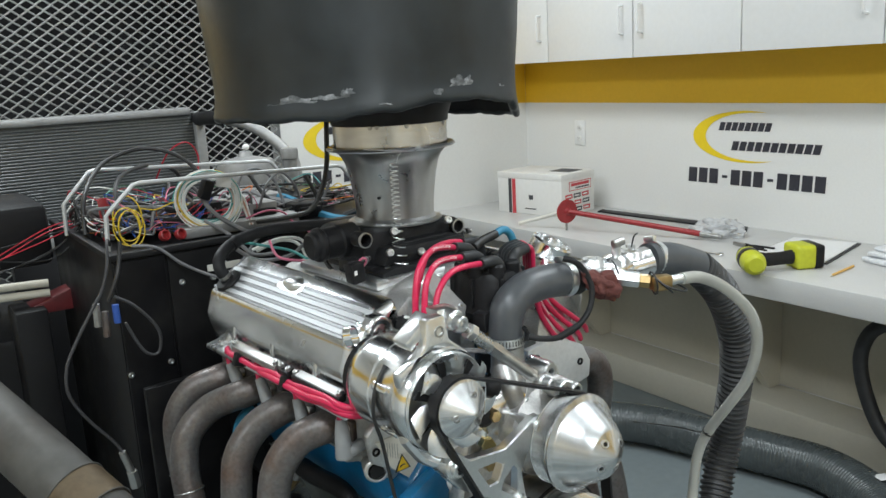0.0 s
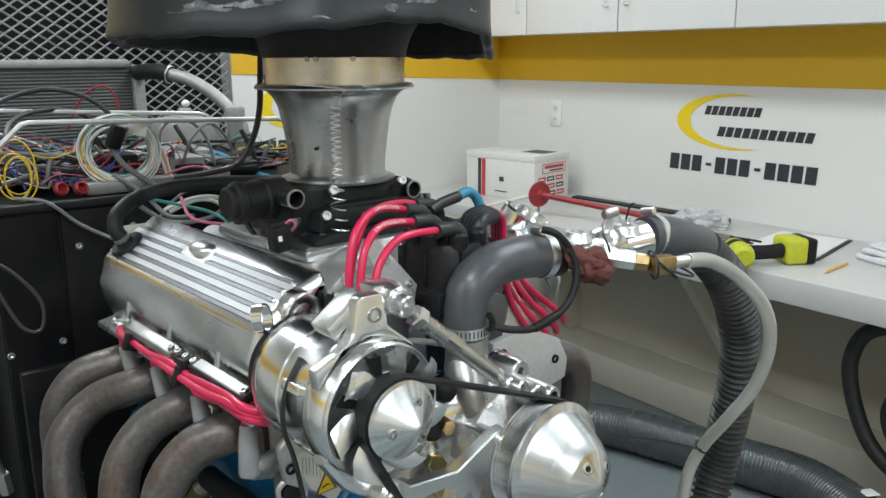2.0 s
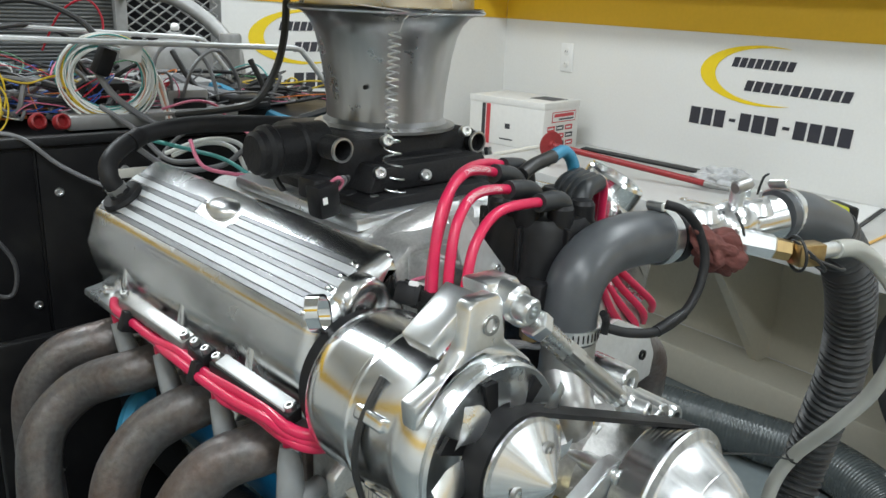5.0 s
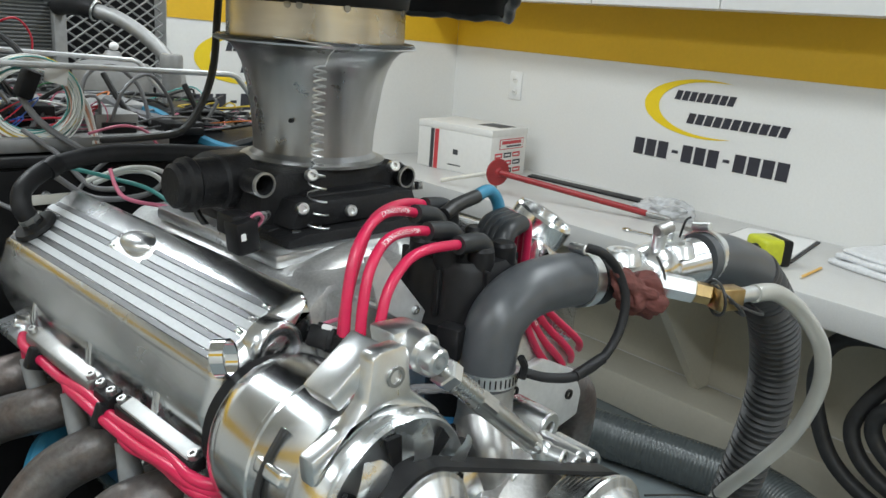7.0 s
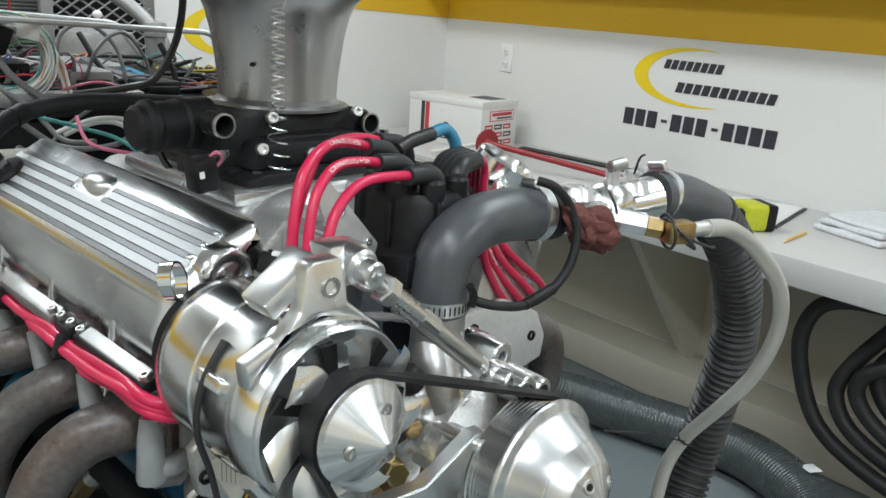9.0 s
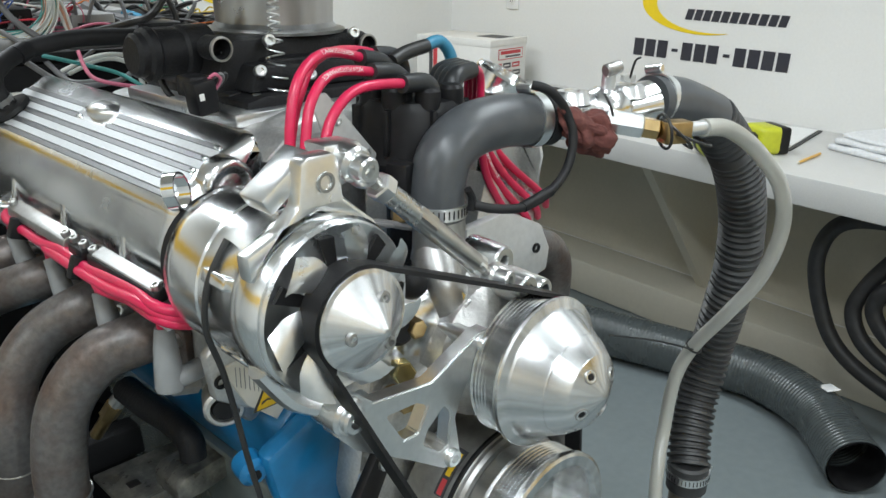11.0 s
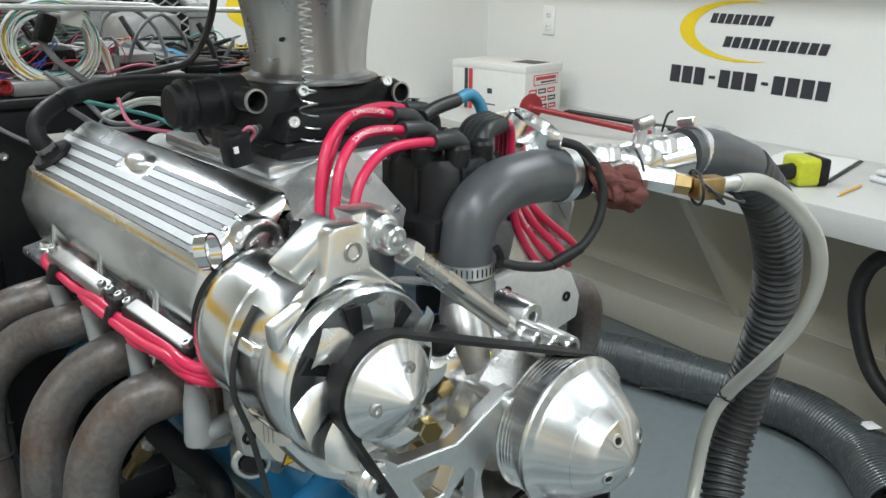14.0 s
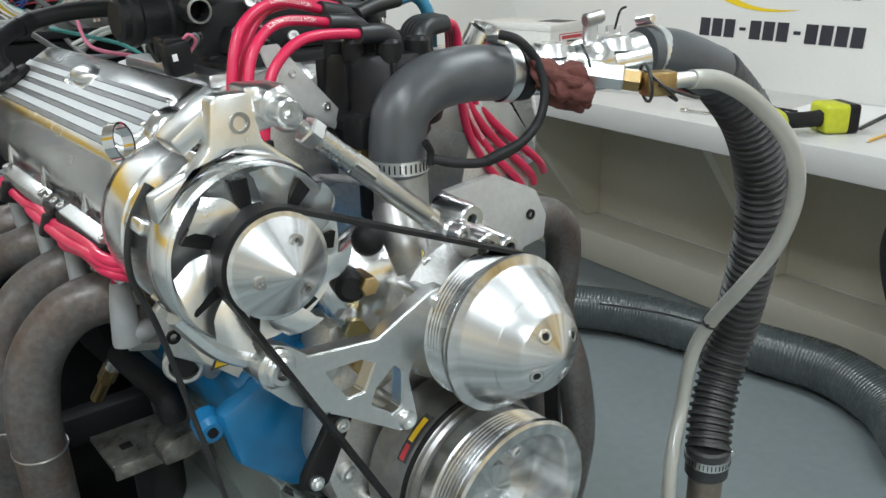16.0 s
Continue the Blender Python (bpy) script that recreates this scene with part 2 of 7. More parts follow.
WIRE = {c: material("wire_" + c, rgb, 0.45, grain=0.08) for c, rgb in dict(
    black=(0.02, 0.02, 0.02), red=(0.5, 0.02, 0.04), pink=(0.62, 0.16, 0.25), yellow=(0.7, 0.5, 0.03), blue=(0.03, 0.09, 0.36), white=(0.76, 0.77, 0.74),
    teal=(0.06, 0.3, 0.28), orange=(0.6, 0.17, 0.03), grey=(0.16, 0.16, 0.165), cyan=(0.035, 0.21, 0.34), green=(0.05, 0.2, 0.08), salmon=(0.65, 0.35, 0.25)).items()}


# ---- mesh helpers ----
BASE = {}


def thing(name, label, category, frame_m=Matrix(), base=(0, 0, 0), group=""):
    """An Empty at the base of a thing; its parts are given in the coordinates of frame_m."""
    ob = new(name)
    ob.empty_display_size = 0.05
    ob.matrix_world = frame_m @ Matrix.Translation(base)
    BASE[ob.name] = Vector(base)
    return tagged(ob, label, category, group)


def finish(bm, name, mat, smooth=32):
    me = bpy.data.meshes.new(name)
    bmesh.ops.remove_doubles(bm, verts=bm.verts, dist=1e-6)
    bmesh.ops.recalc_face_normals(bm, faces=bm.faces)
    bm.to_mesh(me)
    bm.free()
    me.materials.append(mat)
    if smooth:
        for p in me.polygons:
            p.use_smooth = True
        me.set_sharp_from_angle(angle=radians(smooth))
    return me


def part(name, bm, mat, parent, label="", smooth=32):
    """One mesh under a thing or under a part, its vertices in the thing's frame."""
    root = parent
    while root.parent:
        root = root.parent
    b = BASE.get(root.name, Vector())
    bmesh.ops.translate(bm, verts=bm.verts, vec=-b)
    ob = new(name, finish(bm, name, mat, smooth))
    ob.parent = parent
    if parent is not root:
        ob.location = -parent.location
    return tagged(ob, label) if label else ob


def recentre(ob, point):
    """Put a part's origin on a point of its thing's frame, its shape unmoved."""
    root = ob.parent
    while root.parent:
        root = root.parent
    d = Vector(point) - BASE.get(root.name, Vector())
    ob.data.transform(Matrix.Translation(-d))
    ob.location = d
    return ob


def single(name, bm, mat, label="", category="", frame_m=Matrix(), group="", kind="", smooth=32):
    """A top-level thing or piece of the setting that is one mesh."""
    ob = new(name, finish(bm, name, mat, smooth))
    ob.matrix_world = frame_m
    return tagged(ob, label, category, group, kind)


def box(x0, x1, y0, y1, z0, z1, bevel=0.0, bm=None, seg=2):
    bm = bm or bmesh.new()
    vs = [bm.verts.new((x, y, z)) for x in (x0, x1) for y in (y0, y1) for z in (z0, z1)]
    fs = [bm.faces.new([vs[i] for i in f]) for f in ((0, 1, 3, 2), (4, 6, 7, 5), (0, 4, 5, 1), (2, 3, 7, 6), (0, 2, 6, 4), (1, 5, 7, 3))]
    if bevel:
        bmesh.ops.bevel(bm, geom=list({e for f in fs for e in f.edges}), offset=bevel, segments=seg, affect="EDGES", profile=0.5)
    return bm


def block(size, m, bevel=0.0, bm=None, seg=2):
    """A box of that size round the pose m."""
    tmp = box(-size[0] / 2, size[0] / 2, -size[1] / 2, size[1] / 2, -size[2] / 2, size[2] / 2, bevel, seg=seg)
    return join(tmp, m, bm)


def join(tmp, m=Matrix(), bm=None):
    """tmp, moved by m, added to bm."""
    bmesh.ops.transform(tmp, matrix=m, verts=tmp.verts)
    if bm is None:
        return tmp
    me = bpy.data.meshes.new("tmp")
    tmp.to_mesh(me)
    tmp.free()
    bm.from_mesh(me)
    bpy.data.meshes.remove(me)
    return bm


def prism(poly, a, b, axis="y", bevel=0.0, bm=None, seg=2):
    """A polygon of (p, q), drawn out from a to b along an axis: y takes (x, z), x takes (y, z), z takes (x, y)."""
    place = {"y": lambda p, d: (p[0], d, p[1]), "x": lambda p, d: (d, p[0], p[1]), "z": lambda p, d: (p[0], p[1], d)}[axis]
    tmp = bmesh.new()
    lo, hi = [tmp.verts.new(place(p, a)) for p in poly], [tmp.verts.new(place(p, b)) for p in poly]
    tmp.faces.new(lo), tmp.faces.new(hi[::-1])
    n = len(poly)
    for i in range(n):
        tmp.faces.new((lo[i], hi[i], hi[(i + 1) % n], lo[(i + 1) % n]))
    bmesh.ops.recalc_face_normals(tmp, faces=tmp.faces)
    if bevel:
        bmesh.ops.bevel(tmp, geom=list(tmp.edges), offset=bevel, segments=seg, affect="EDGES", profile=0.5)
    return join(tmp, Matrix(), bm)


def toward(p, q):
    """The pose at p whose z axis points to q."""
    p, q = Vector(p), Vector(q)
    return Matrix.Translation(p) @ (q - p).to_track_quat("Z", "Y").to_matrix().to_4x4()


def lathe(profile, m=Matrix(), seg=48, bm=None, wobble=None):
    """(radius, height) pairs turned round the z axis of m. Radius 0 at an end closes it."""
    tmp = bmesh.new()
    rings = []
    for r, h in profile:
        if r < 1e-6:
            rings.append([tmp.verts.new((0, 0, h))])
        else:
            ring = []
            for i in range(seg):
                a = 2 * math.pi * i / seg
                rr, hh = (r, h) if wobble is None else wobble(r, h, a)
                ring.append(tmp.verts.new((rr * math.cos(a), rr * math.sin(a), hh)))
            rings.append(ring)
    for p, q in zip(rings, rings[1:]):
        for i in range(seg):
            j = (i + 1) % seg
            if len(p) == 1 and len(q) > 1:
                tmp.faces.new((p[0], q[i], q[j]))
            elif len(q) == 1 and len(p) > 1:
                tmp.faces.new((p[i], q[0], p[j]))
            elif len(p) > 1:
                tmp.faces.new((p[i], q[i], q[j], p[j]))
    return join(tmp, m, bm)


def rod(p, q, r, seg=16, bevel=0.0, bm=None):
    length = (Vector(q) - Vector(p)).length
    b = min(bevel, r * 0.9, length * 0.45)
    prof = [(0, 0), (r - b, 0), (r, b), (r, length - b), (r - b, length), (0, length)] if b else [(0, 0), (r, 0), (r, length), (0, length)]
    return lathe(prof, toward(p, q), seg, bm)


def hexrod(p, q, r, bm=None):
    return rod(p, q, r, 6, r * 0.12, bm)


def spline(points, steps=10, closed=False):
    """A smooth line through the points."""
    ps = [Vector(p) for p in points]
    n = len(ps)
    out = []
    for i in range(n if closed else n - 1):
        if closed:
            a, b, c, d = ps[i - 1], ps[i], ps[(i + 1) % n], ps[(i + 2) % n]
        else:
            a, b, c, d = ps[max(i - 1, 0)], ps[i], ps[i + 1], ps[min(i + 2, n - 1)]
        for k in range(steps):
            t = k / steps
            out.append(0.5 * (2 * b + (c - a) * t + (2 * a - 5 * b + 4 * c - d) * t * t + (3 * b - 3 * c + d - a) * t ** 3))
    if not closed:
        out.append(ps[-1])
    return out


def tube(points, r, seg=12, steps=8, closed=False, bm=None, flat=None, caps=True, hollow=False):
    """A pipe along the smooth line through the points. r: a radius or a function of the share of the way and the length so far."""
    line = spline(points, steps, closed) if steps > 1 else [Vector(p) for p in points]
    tmp = bmesh.new()
    n = len(line)
    up = None
    rings, run = [], 0.0
    for i, p in enumerate(line):
        prev, nxt = (line[i - 1], line[(i + 1) % n]) if closed else (line[max(i - 1, 0)], line[min(i + 1, n - 1)])
        d = (nxt - prev).normalized()
        if up is None:
            up = d.orthogonal().normalized()
        up = (up - d * up.dot(d)).normalized()
        side = d.cross(up)
        run += (p - line[i - 1]).length if i else 0
        rad = r(i / (n - 1), run) if callable(r) else r
        rings.append([tmp.verts.new(p + (up * math.cos(a) + side * math.sin(a)) * rad) for a in (2 * math.pi * k / seg for k in range(seg))])
    for p, q in zip(rings, rings[1:] + (rings[:1] if closed else [])):
        for k in range(seg):
            tmp.faces.new((p[k], q[k], q[(k + 1) % seg], p[(k + 1) % seg]))
    if caps and not closed and not hollow:
        tmp.faces.new(rings[0][::-1]), tmp.faces.new(rings[-1])
    return join(tmp, Matrix(), bm)


def ball(c, r, bm=None, sx=1, sy=1, sz=1, seg=16):
    tmp = bmesh.new()
    bmesh.ops.create_uvsphere(tmp, u_segments=seg, v_segments=seg // 2, radius=r)
    return join(tmp, Matrix.Translation(c) @ Matrix.Diagonal((sx, sy, sz, 1)), bm)


def torus(m, R, r, seg=32, sub=8, bm=None):
    pts = [m @ Vector((R * math.cos(2 * math.pi * i / seg), R * math.sin(2 * math.pi * i / seg), 0)) for i in range(seg)]
    return tube(pts, r, sub, 1, True, bm)


def fasten(p, q, r, parent, mat=None, label=""):
    """A cap screw with its socket, head towards q."""
    length = (Vector(q) - Vector(p)).length
    prof = [(0, 0), (r * 0.9, 0), (r, 0.15 * r), (r, length - 0.2 * r), (r * 0.85, length), (r * 0.5, length), (r * 0.48, length - 0.7 * r), (0, length - 0.7 * r)]
    return part("bolt", lathe(prof, toward(p, q), 18), mat or SATIN, parent, label)


rnd = random.Random(7)
CEIL = 3.0
WALL_X, WALL_Y = 3.666, 3.984
LEFT_X, NEAR_Y = -2.4, -2.6
MESH_X0, MESH_X = 0.556, 2.0

# ---- the room ----
single("floor", box(LEFT_X - 0.12, WALL_X + 0.12, NEAR_Y - 0.12, 6.0, -0.1, 0), FLOOR, "grey painted concrete workshop floor", "floor", kind="structure", smooth=0)
single("ceiling", box(LEFT_X - 0.12, WALL_X + 0.12, NEAR_Y - 0.12, 6.0, CEIL, CEIL + 0.1), CEILING, "plain white ceiling", "ceiling", kind="structure", smooth=0)


def wall(name, x0, x1, y0, y1, z0, z1, label):
    return single(name, box(x0, x1, y0, y1, z0, z1), WHITE_PAINT, label, "wall", kind="structure", smooth=0)


wall("wall_east", WALL_X, WALL_X + 0.12, NEAR_Y, WALL_Y + 0.12, 0, CEIL, "white painted wall with a yellow band")
wall("wall_north", MESH_X, WALL_X, WALL_Y, WALL_Y + 0.12, 0, CEIL, "white painted wall with a yellow band")
wall("wall_north_left", LEFT_X, MESH_X0, WALL_Y, WALL_Y + 0.12, 0, CEIL, "white painted wall beside the mesh screen")
wall("wall_west", LEFT_X - 0.12, LEFT_X, NEAR_Y, WALL_Y + 0.12, 0, CEIL, "white painted wall with a yellow band")
wall("wall_south", LEFT_X, WALL_X, NEAR_Y - 0.12, NEAR_Y, 0, CEIL, "white painted wall with a yellow band")
# near-black colour stands for the lack of light behind the screen
single("wall_recess", box(MESH_X0, MESH_X, 5.6, 5.7, 0, CEIL), UNLIT_ROOM, "wall behind the mesh screen, coloured near black as unlit", "wall", kind="structure", smooth=0)
single("wall_recess_side", box(MESH_X, MESH_X + 0.1, WALL_Y + 0.12, 5.6, 0, CEIL), UNLIT_ROOM, "side wall behind the mesh screen, coloured near black as unlit", "wall", kind="structure", smooth=0)
single("wall_recess_left", box(MESH_X0 - 0.1, MESH_X0, WALL_Y + 0.12, 5.6, 0, CEIL), UNLIT_ROOM, "side wall behind the mesh screen, coloured near black as unlit", "wall", kind="structure", smooth=0)
BAND0, BAND1 = 1.505, 2.0
single("trim_east", box(WALL_X - 0.004, WALL_X - 0.0005, NEAR_Y + 0.01, WALL_Y - 0.005, BAND0, BAND1), YELLOW_PAINT, "painted yellow band along the wall", "trim", kind="structure", smooth=0)
single("trim_north", prism([(MESH_X + 0.002, BAND0 + 0.055), (WALL_X - 0.005, BAND0), (WALL_X - 0.005, BAND1), (MESH_X + 0.002, BAND1)], WALL_Y - 0.004, WALL_Y - 0.0005), YELLOW_PAINT, "painted yellow band along the wall", "trim", kind="structure", smooth=0)
single("trim_north_left", box(LEFT_X + 0.005, MESH_X0 - 0.002, WALL_Y - 0.004, WALL_Y - 0.0005, BAND0, BAND1), YELLOW_PAINT, "painted yellow band along the wall", "trim", kind="structure", smooth=0)
single("trim_west", box(LEFT_X + 0.0005, LEFT_X + 0.004, NEAR_Y + 0.01, WALL_Y - 0.01, BAND0, BAND1), YELLOW_PAINT, "painted yellow band along the wall", "trim", kind="structure", smooth=0)
single("trim_south", box(LEFT_X + 0.01, WALL_X - 0.01, NEAR_Y + 0.0005, NEAR_Y + 0.004, BAND0, BAND1), YELLOW_PAINT, "painted yellow band along the wall", "trim", kind="structure", smooth=0)
single("wall_panel", box(WALL_X - 0.004, WALL_X - 0.0005, NEAR_Y + 0.01, WALL_Y - 0.005, 0.166, 0.822), CREAM_PAINT, "cream painted lower wall below the bench", "wall", kind="structure", smooth=0)
single("baseboard", box(3.41, WALL_X - 0.001, NEAR_Y + 0.01, WALL_Y - 0.005, 0, 0.165, 0.015), CREAM_PAINT, "white painted concrete kerb along the wall", "kerb", kind="structure")


def ceiling_light(x, y, sx, sy, watts):
    t = thing("ceiling_light", "flat white fluorescent ceiling fitting", "ceiling light", base=(x, y, CEIL - 0.07), group="ceiling lights")
    part("housing", box(x - sx / 2 - 0.03, x + sx / 2 + 0.03, y - sy / 2 - 0.03, y + sy / 2 + 0.03, CEIL - 0.07, CEIL, 0.01), CABINET, t)
    ceiling_lamp(x, y, sx, sy, watts)


for lx, ly, w in LAMPS:
    ceiling_light(lx, ly, 0.3, 1.2, w)

# mesh screen in the back wall's opening
DX, DZ, STRAND, TILT = 0.063, 0.0225, 0.0036, 0.005
vs, fs = [], []
for row in range(int((CEIL - 0.3) / DZ)):
    z = 0.3 + row * DZ
    pts = [(MESH_X0 + k * DX / 2, z + (((k + row) % 2) * 2 - 1) * DZ * 0.46) for k in range(int((MESH_X - MESH_X0) / (DX / 2)) + 1)]
    for (xa, za), (xb, zb) in zip(pts, pts[1:]):
        n0 = len(vs)
        vs += [(xa, 3.965, za - STRAND), (xb, 3.965, zb - STRAND), (xb, 3.965 - TILT, zb + STRAND), (xa, 3.965 - TILT, za + STRAND)]
        fs.append((n0, n0 + 1, n0 + 2, n0 + 3))
me = bpy.data.meshes.new("mesh_screen")
me.from_pydata(vs, [], fs)
me.materials.append(MESH)
screen = new("mesh_screen", me)
sol = screen.modifiers.new("thickness", "SOLIDIFY")
sol.thickness = 0.003
tagged(screen, "galvanised expanded metal mesh screen over a dark opening", "mesh screen", kind="structure")

# upper cabinets
CAB_X, CAB_Z0, CAB_Z1 = 3.36, 1.742, 2.5
SEAMS = [3.98, 3.437, 2.836, 2.235, 1.634, 1.03, 0.43, -0.17]


def handle(parent, y, z0, z1):
    pts = [(CAB_X - 0.001, y, z0), (CAB_X - 0.028, y, z0 + 0.004), (CAB_X - 0.034, y, z0 + 0.02), (CAB_X - 0.034, y, z1 - 0.02), (CAB_X - 0.028, y, z1 - 0.004), (CAB_X - 0.001, y, z1)]
    part("handle", tube(pts, 0.0055, 10, 4), CABINET, parent, "white bow handle")


for i in range(0, len(SEAMS) - 1):
    y1, y0 = SEAMS[i], SEAMS[i + 1]
    t = thing("wall_cabinet", "white laminate wall cabinet with a flat door", "wall cabinet", base=((CAB_X + WALL_X) / 2, (y0 + y1) / 2, CAB_Z0), group="wall cabinets")
    part("body", box(CAB_X + 0.02, WALL_X - 0.005, y0 + 0.0005, y1 - 0.0005, CAB_Z0 + 0.004, CAB_Z1), CABINET, t, smooth=0)
    d = part("door", box(CAB_X, CAB_X + 0.018, y0 + 0.003, y1 - 0.003, CAB_Z0, CAB_Z1, 0.002), CABINET, t)
    hy = {0: y0 + 0.055, 1: y0 + 0.065, 2: y1 - 0.055, 3: y0 + 0.065, 4: y1 - 0.055, 5: y0 + 0.065, 6: y1 - 0.055}[i]
    handle(d, hy, 1.855, 1.99)

# wall sockets and screws
t = thing("wall_outlet", "white double power socket on the white wall", "power socket", base=(WALL_X, 3.509, 1.26))
part("plate", box(WALL_X - 0.008, WALL_X - 0.001, 3.467, 3.551, 1.261, 1.403, 0.003), CABINET, t)
for zz in (1.30, 1.362):
    part("socket", lathe([(0, 0), (0.018, 0), (0.018, 0.004), (0.016, 0.005), (0, 0.005)], toward((WALL_X - 0.008, 3.509, zz), (WALL_X - 1, 3.509, zz)), 20), WHITE_PAINT, t)
    for dy in (-0.006, 0.006):
        part("slot", box(WALL_X - 0.0142, WALL_X - 0.0125, 3.509 + dy - 0.001, 3.509 + dy + 0.001, zz - 0.004, zz + 0.005), CARD_BLACK, t, smooth=0)


# wall lettering: a crescent and plain bars
def crescent(to, bm=None):
    tmp = bmesh.new()
    n, front, back = 40, [], []
    for i in range(n + 1):
        a = radians(68) + (radians(360 - 68 - 62)) * i / n
        s = math.sin(math.pi * i / n) ** 0.8
        ox, oz = 0.30 * math.cos(a), 0.123 * math.sin(a)
        w = 0.075 * s
        front.append((ox, oz)), back.append((ox + w * 1.0 * max(0.12, -math.cos(a)), oz - 0.32 * w * math.sin(a)))
    vs1 = [tmp.verts.new(to(*p)) for p in front]
    vs2 = [tmp.verts.new(to(*p)) for p in back]
    for i in range(n):
        if (vs1[i].co - vs2[i].co).length > 1e-6 or (vs1[i + 1].co - vs2[i + 1].co).length > 1e-6:
            tmp.faces.new((vs1[i], vs1[i + 1], vs2[i + 1], vs2[i]))
    ext = bmesh.ops.solidify(tmp, geom=tmp.faces[:], thickness=0.001)
    return tmp


def wall_sign(to, base, label):
    t = thing("wall_sign", label, "wall sign", base=base)
    part("crescent", crescent(lambda p, q: to(p + 0.0, q)), VINYL_YELLOW, t, "yellow vinyl crescent", smooth=0)
    rows = [(-0.153, 0.028, 0.285, 0.040, 8), (-0.08, -0.066, 0.46, 0.044, 11), (-0.33, -0.235, 0.745, 0.074, 12)]
    for p0, q0, length, h, count in rows:
        cell = length / count
        for k in range(count):
            if count == 12 and k in (3, 7):
                a, b, lo, hi = 0.25, 0.75, 0.42, 0.6
            else:
                a, b, lo, hi = 0.06, 0.88, 0, 1
            slant = 0.012 if count < 12 else 0.004
            poly = [to(p0 + cell * (k + a) + slant * lo, q0 + h * lo), to(p0 + cell * (k + b) + slant * lo, q0 + h * lo), to(p0 + cell * (k + b) + slant * hi, q0 + h * hi), to(p0 + cell * (k + a) + slant * hi, q0 + h * hi)]
            tmp = bmesh.new()
            tmp.faces.new([tmp.verts.new(v) for v in poly])
            bmesh.ops.solidify(tmp, geom=tmp.faces[:], thickness=0.001)
            part("bar", tmp, VINYL_DARK, t, smooth=0)


wall_sign(lambda p, q: (WALL_X - 0.0022, 2.41 - p, 1.345 + q), (WALL_X, 2.41, 1.2), "yellow crescent and dark bars lettered on the white wall")
wall_sign(lambda p, q: (2.42 + p, WALL_Y - 0.0022, 1.40 + q), (2.42, WALL_Y, 1.2), "yellow crescent and dark bars lettered on the back wall")

# ---- workbench ----
BENCH_X, BENCH_Z = 2.92, 0.915
t = thing("workbench", "long grey laminate workbench fixed to the wall", "workbench", base=(3.3, 1.0, 0))
part("worktop", box(BENCH_X, WALL_X - 0.002, -1.2, WALL_Y - 0.002, BENCH_Z - 0.09, BENCH_Z, 0.004), LAMINATE, t, "grey laminate worktop with a thick front edge")
for gy in (3.3, 2.2, 0.9, -0.4):
    part("gusset", prism([(BENCH_X + 0.12, BENCH_Z - 0.09), (WALL_X - 0.006, BENCH_Z - 0.09), (WALL_X - 0.006, 0.166), (WALL_X - 0.09, 0.166)], gy - 0.02, gy + 0.02), CREAM_PAINT, t, "painted wooden support", smooth=0)

# ---- the engine ----
ENG = pose(1.123, 0.894, 0, 0, 0, 4.5)


def eng(name, label, category, base, group=""):
    return thing(name, label, category, ENG, base, group)


def front(u, w, v):
    """The pose at a point of the engine's front whose z axis points forward (to smaller v)."""
    return toward((u, v, w), (u, v - 1, w))


engine = eng("engine", "blue V8 engine with polished aluminium covers on a test stand", "engine", (0, 0.5, 0.6))
BLOCK = [(-0.208, 1.062), (-0.12, 1.15), (0.12, 1.15), (0.208, 1.062), (0.190, 0.985), (0.165, 0.93), (-0.165, 0.93), (-0.190, 0.985)]
part("engine_block", prism(BLOCK, 0.245, 0.82, bevel=0.012), BLUE, engine, "glossy blue painted block")
blk = part("block_ear", rod((-0.245, 0.235, 1.03), (-0.240, 0.268, 1.032), 0.0165, 24, 0.006), BLUE, engine, "blue boss with a bolt hole")
part("hole", rod((-0.245, 0.2342, 1.03), (-0.245, 0.237, 1.03), 0.006, 16), BLACK_PLASTIC, blk)
part("front_web", prism([(-0.24, 1.05), (-0.13, 1.10), (-0.115, 0.98), (-0.16, 0.925), (-0.225, 0.985)], 0.222, 0.25, bevel=0.010), BLUE, engine)

# heads
for s in (-1, 1):
    poly = [(s * 0.145, 1.275), (s * 0.252, 1.208), (s * 0.252, 1.11), (s * 0.222, 1.06), (s * 0.11, 1.145)]
    head = part("cylinder_head", prism(poly, 0.275, 0.825, bevel=0.008), CAST, engine, "cast aluminium cylinder head")
    part("end_plate", prism([(s * u, w) for u, w in ([(0.15, 1.245), (0.215, 1.225), (0.275, 1.165), (0.268, 1.115), (0.20, 1.07), (0.135, 1.11)] if s < 0 else [(0.095, 1.212), (0.176, 1.219), (0.250, 1.184), (0.272, 1.145), (0.268, 1.112), (0.169, 1.095), (0.095, 1.14)])], 0.262, 0.278, bevel=0.004), PLATE if s > 0 else CAST, head)
    for hu, hw in ((0.262, 1.135), (0.24, 1.185), (0.20, 1.095), (0.165, 1.13)) if s < 0 else ((0.115, 1.192), (0.238, 1.152)):
        part("hole", lathe([(0.0072, 0), (0.0072, 0.003), (0.004, 0.003), (0.004, -0.004), (0, -0.004)], front(s * hu, hw, 0.262), 16), BLACK_PLASTIC, head)

# valve covers
COVER_SLOPE = math.atan2(0.036, 0.057)
SLOPE_M = pose(0, 0, 0, 0, -math.degrees(COVER_SLOPE), 0)


def top_at(u):
    """Height of the cover's sloping top."""
    return 1.354 + (u + 0.214) * math.tan(COVER_SLOPE)


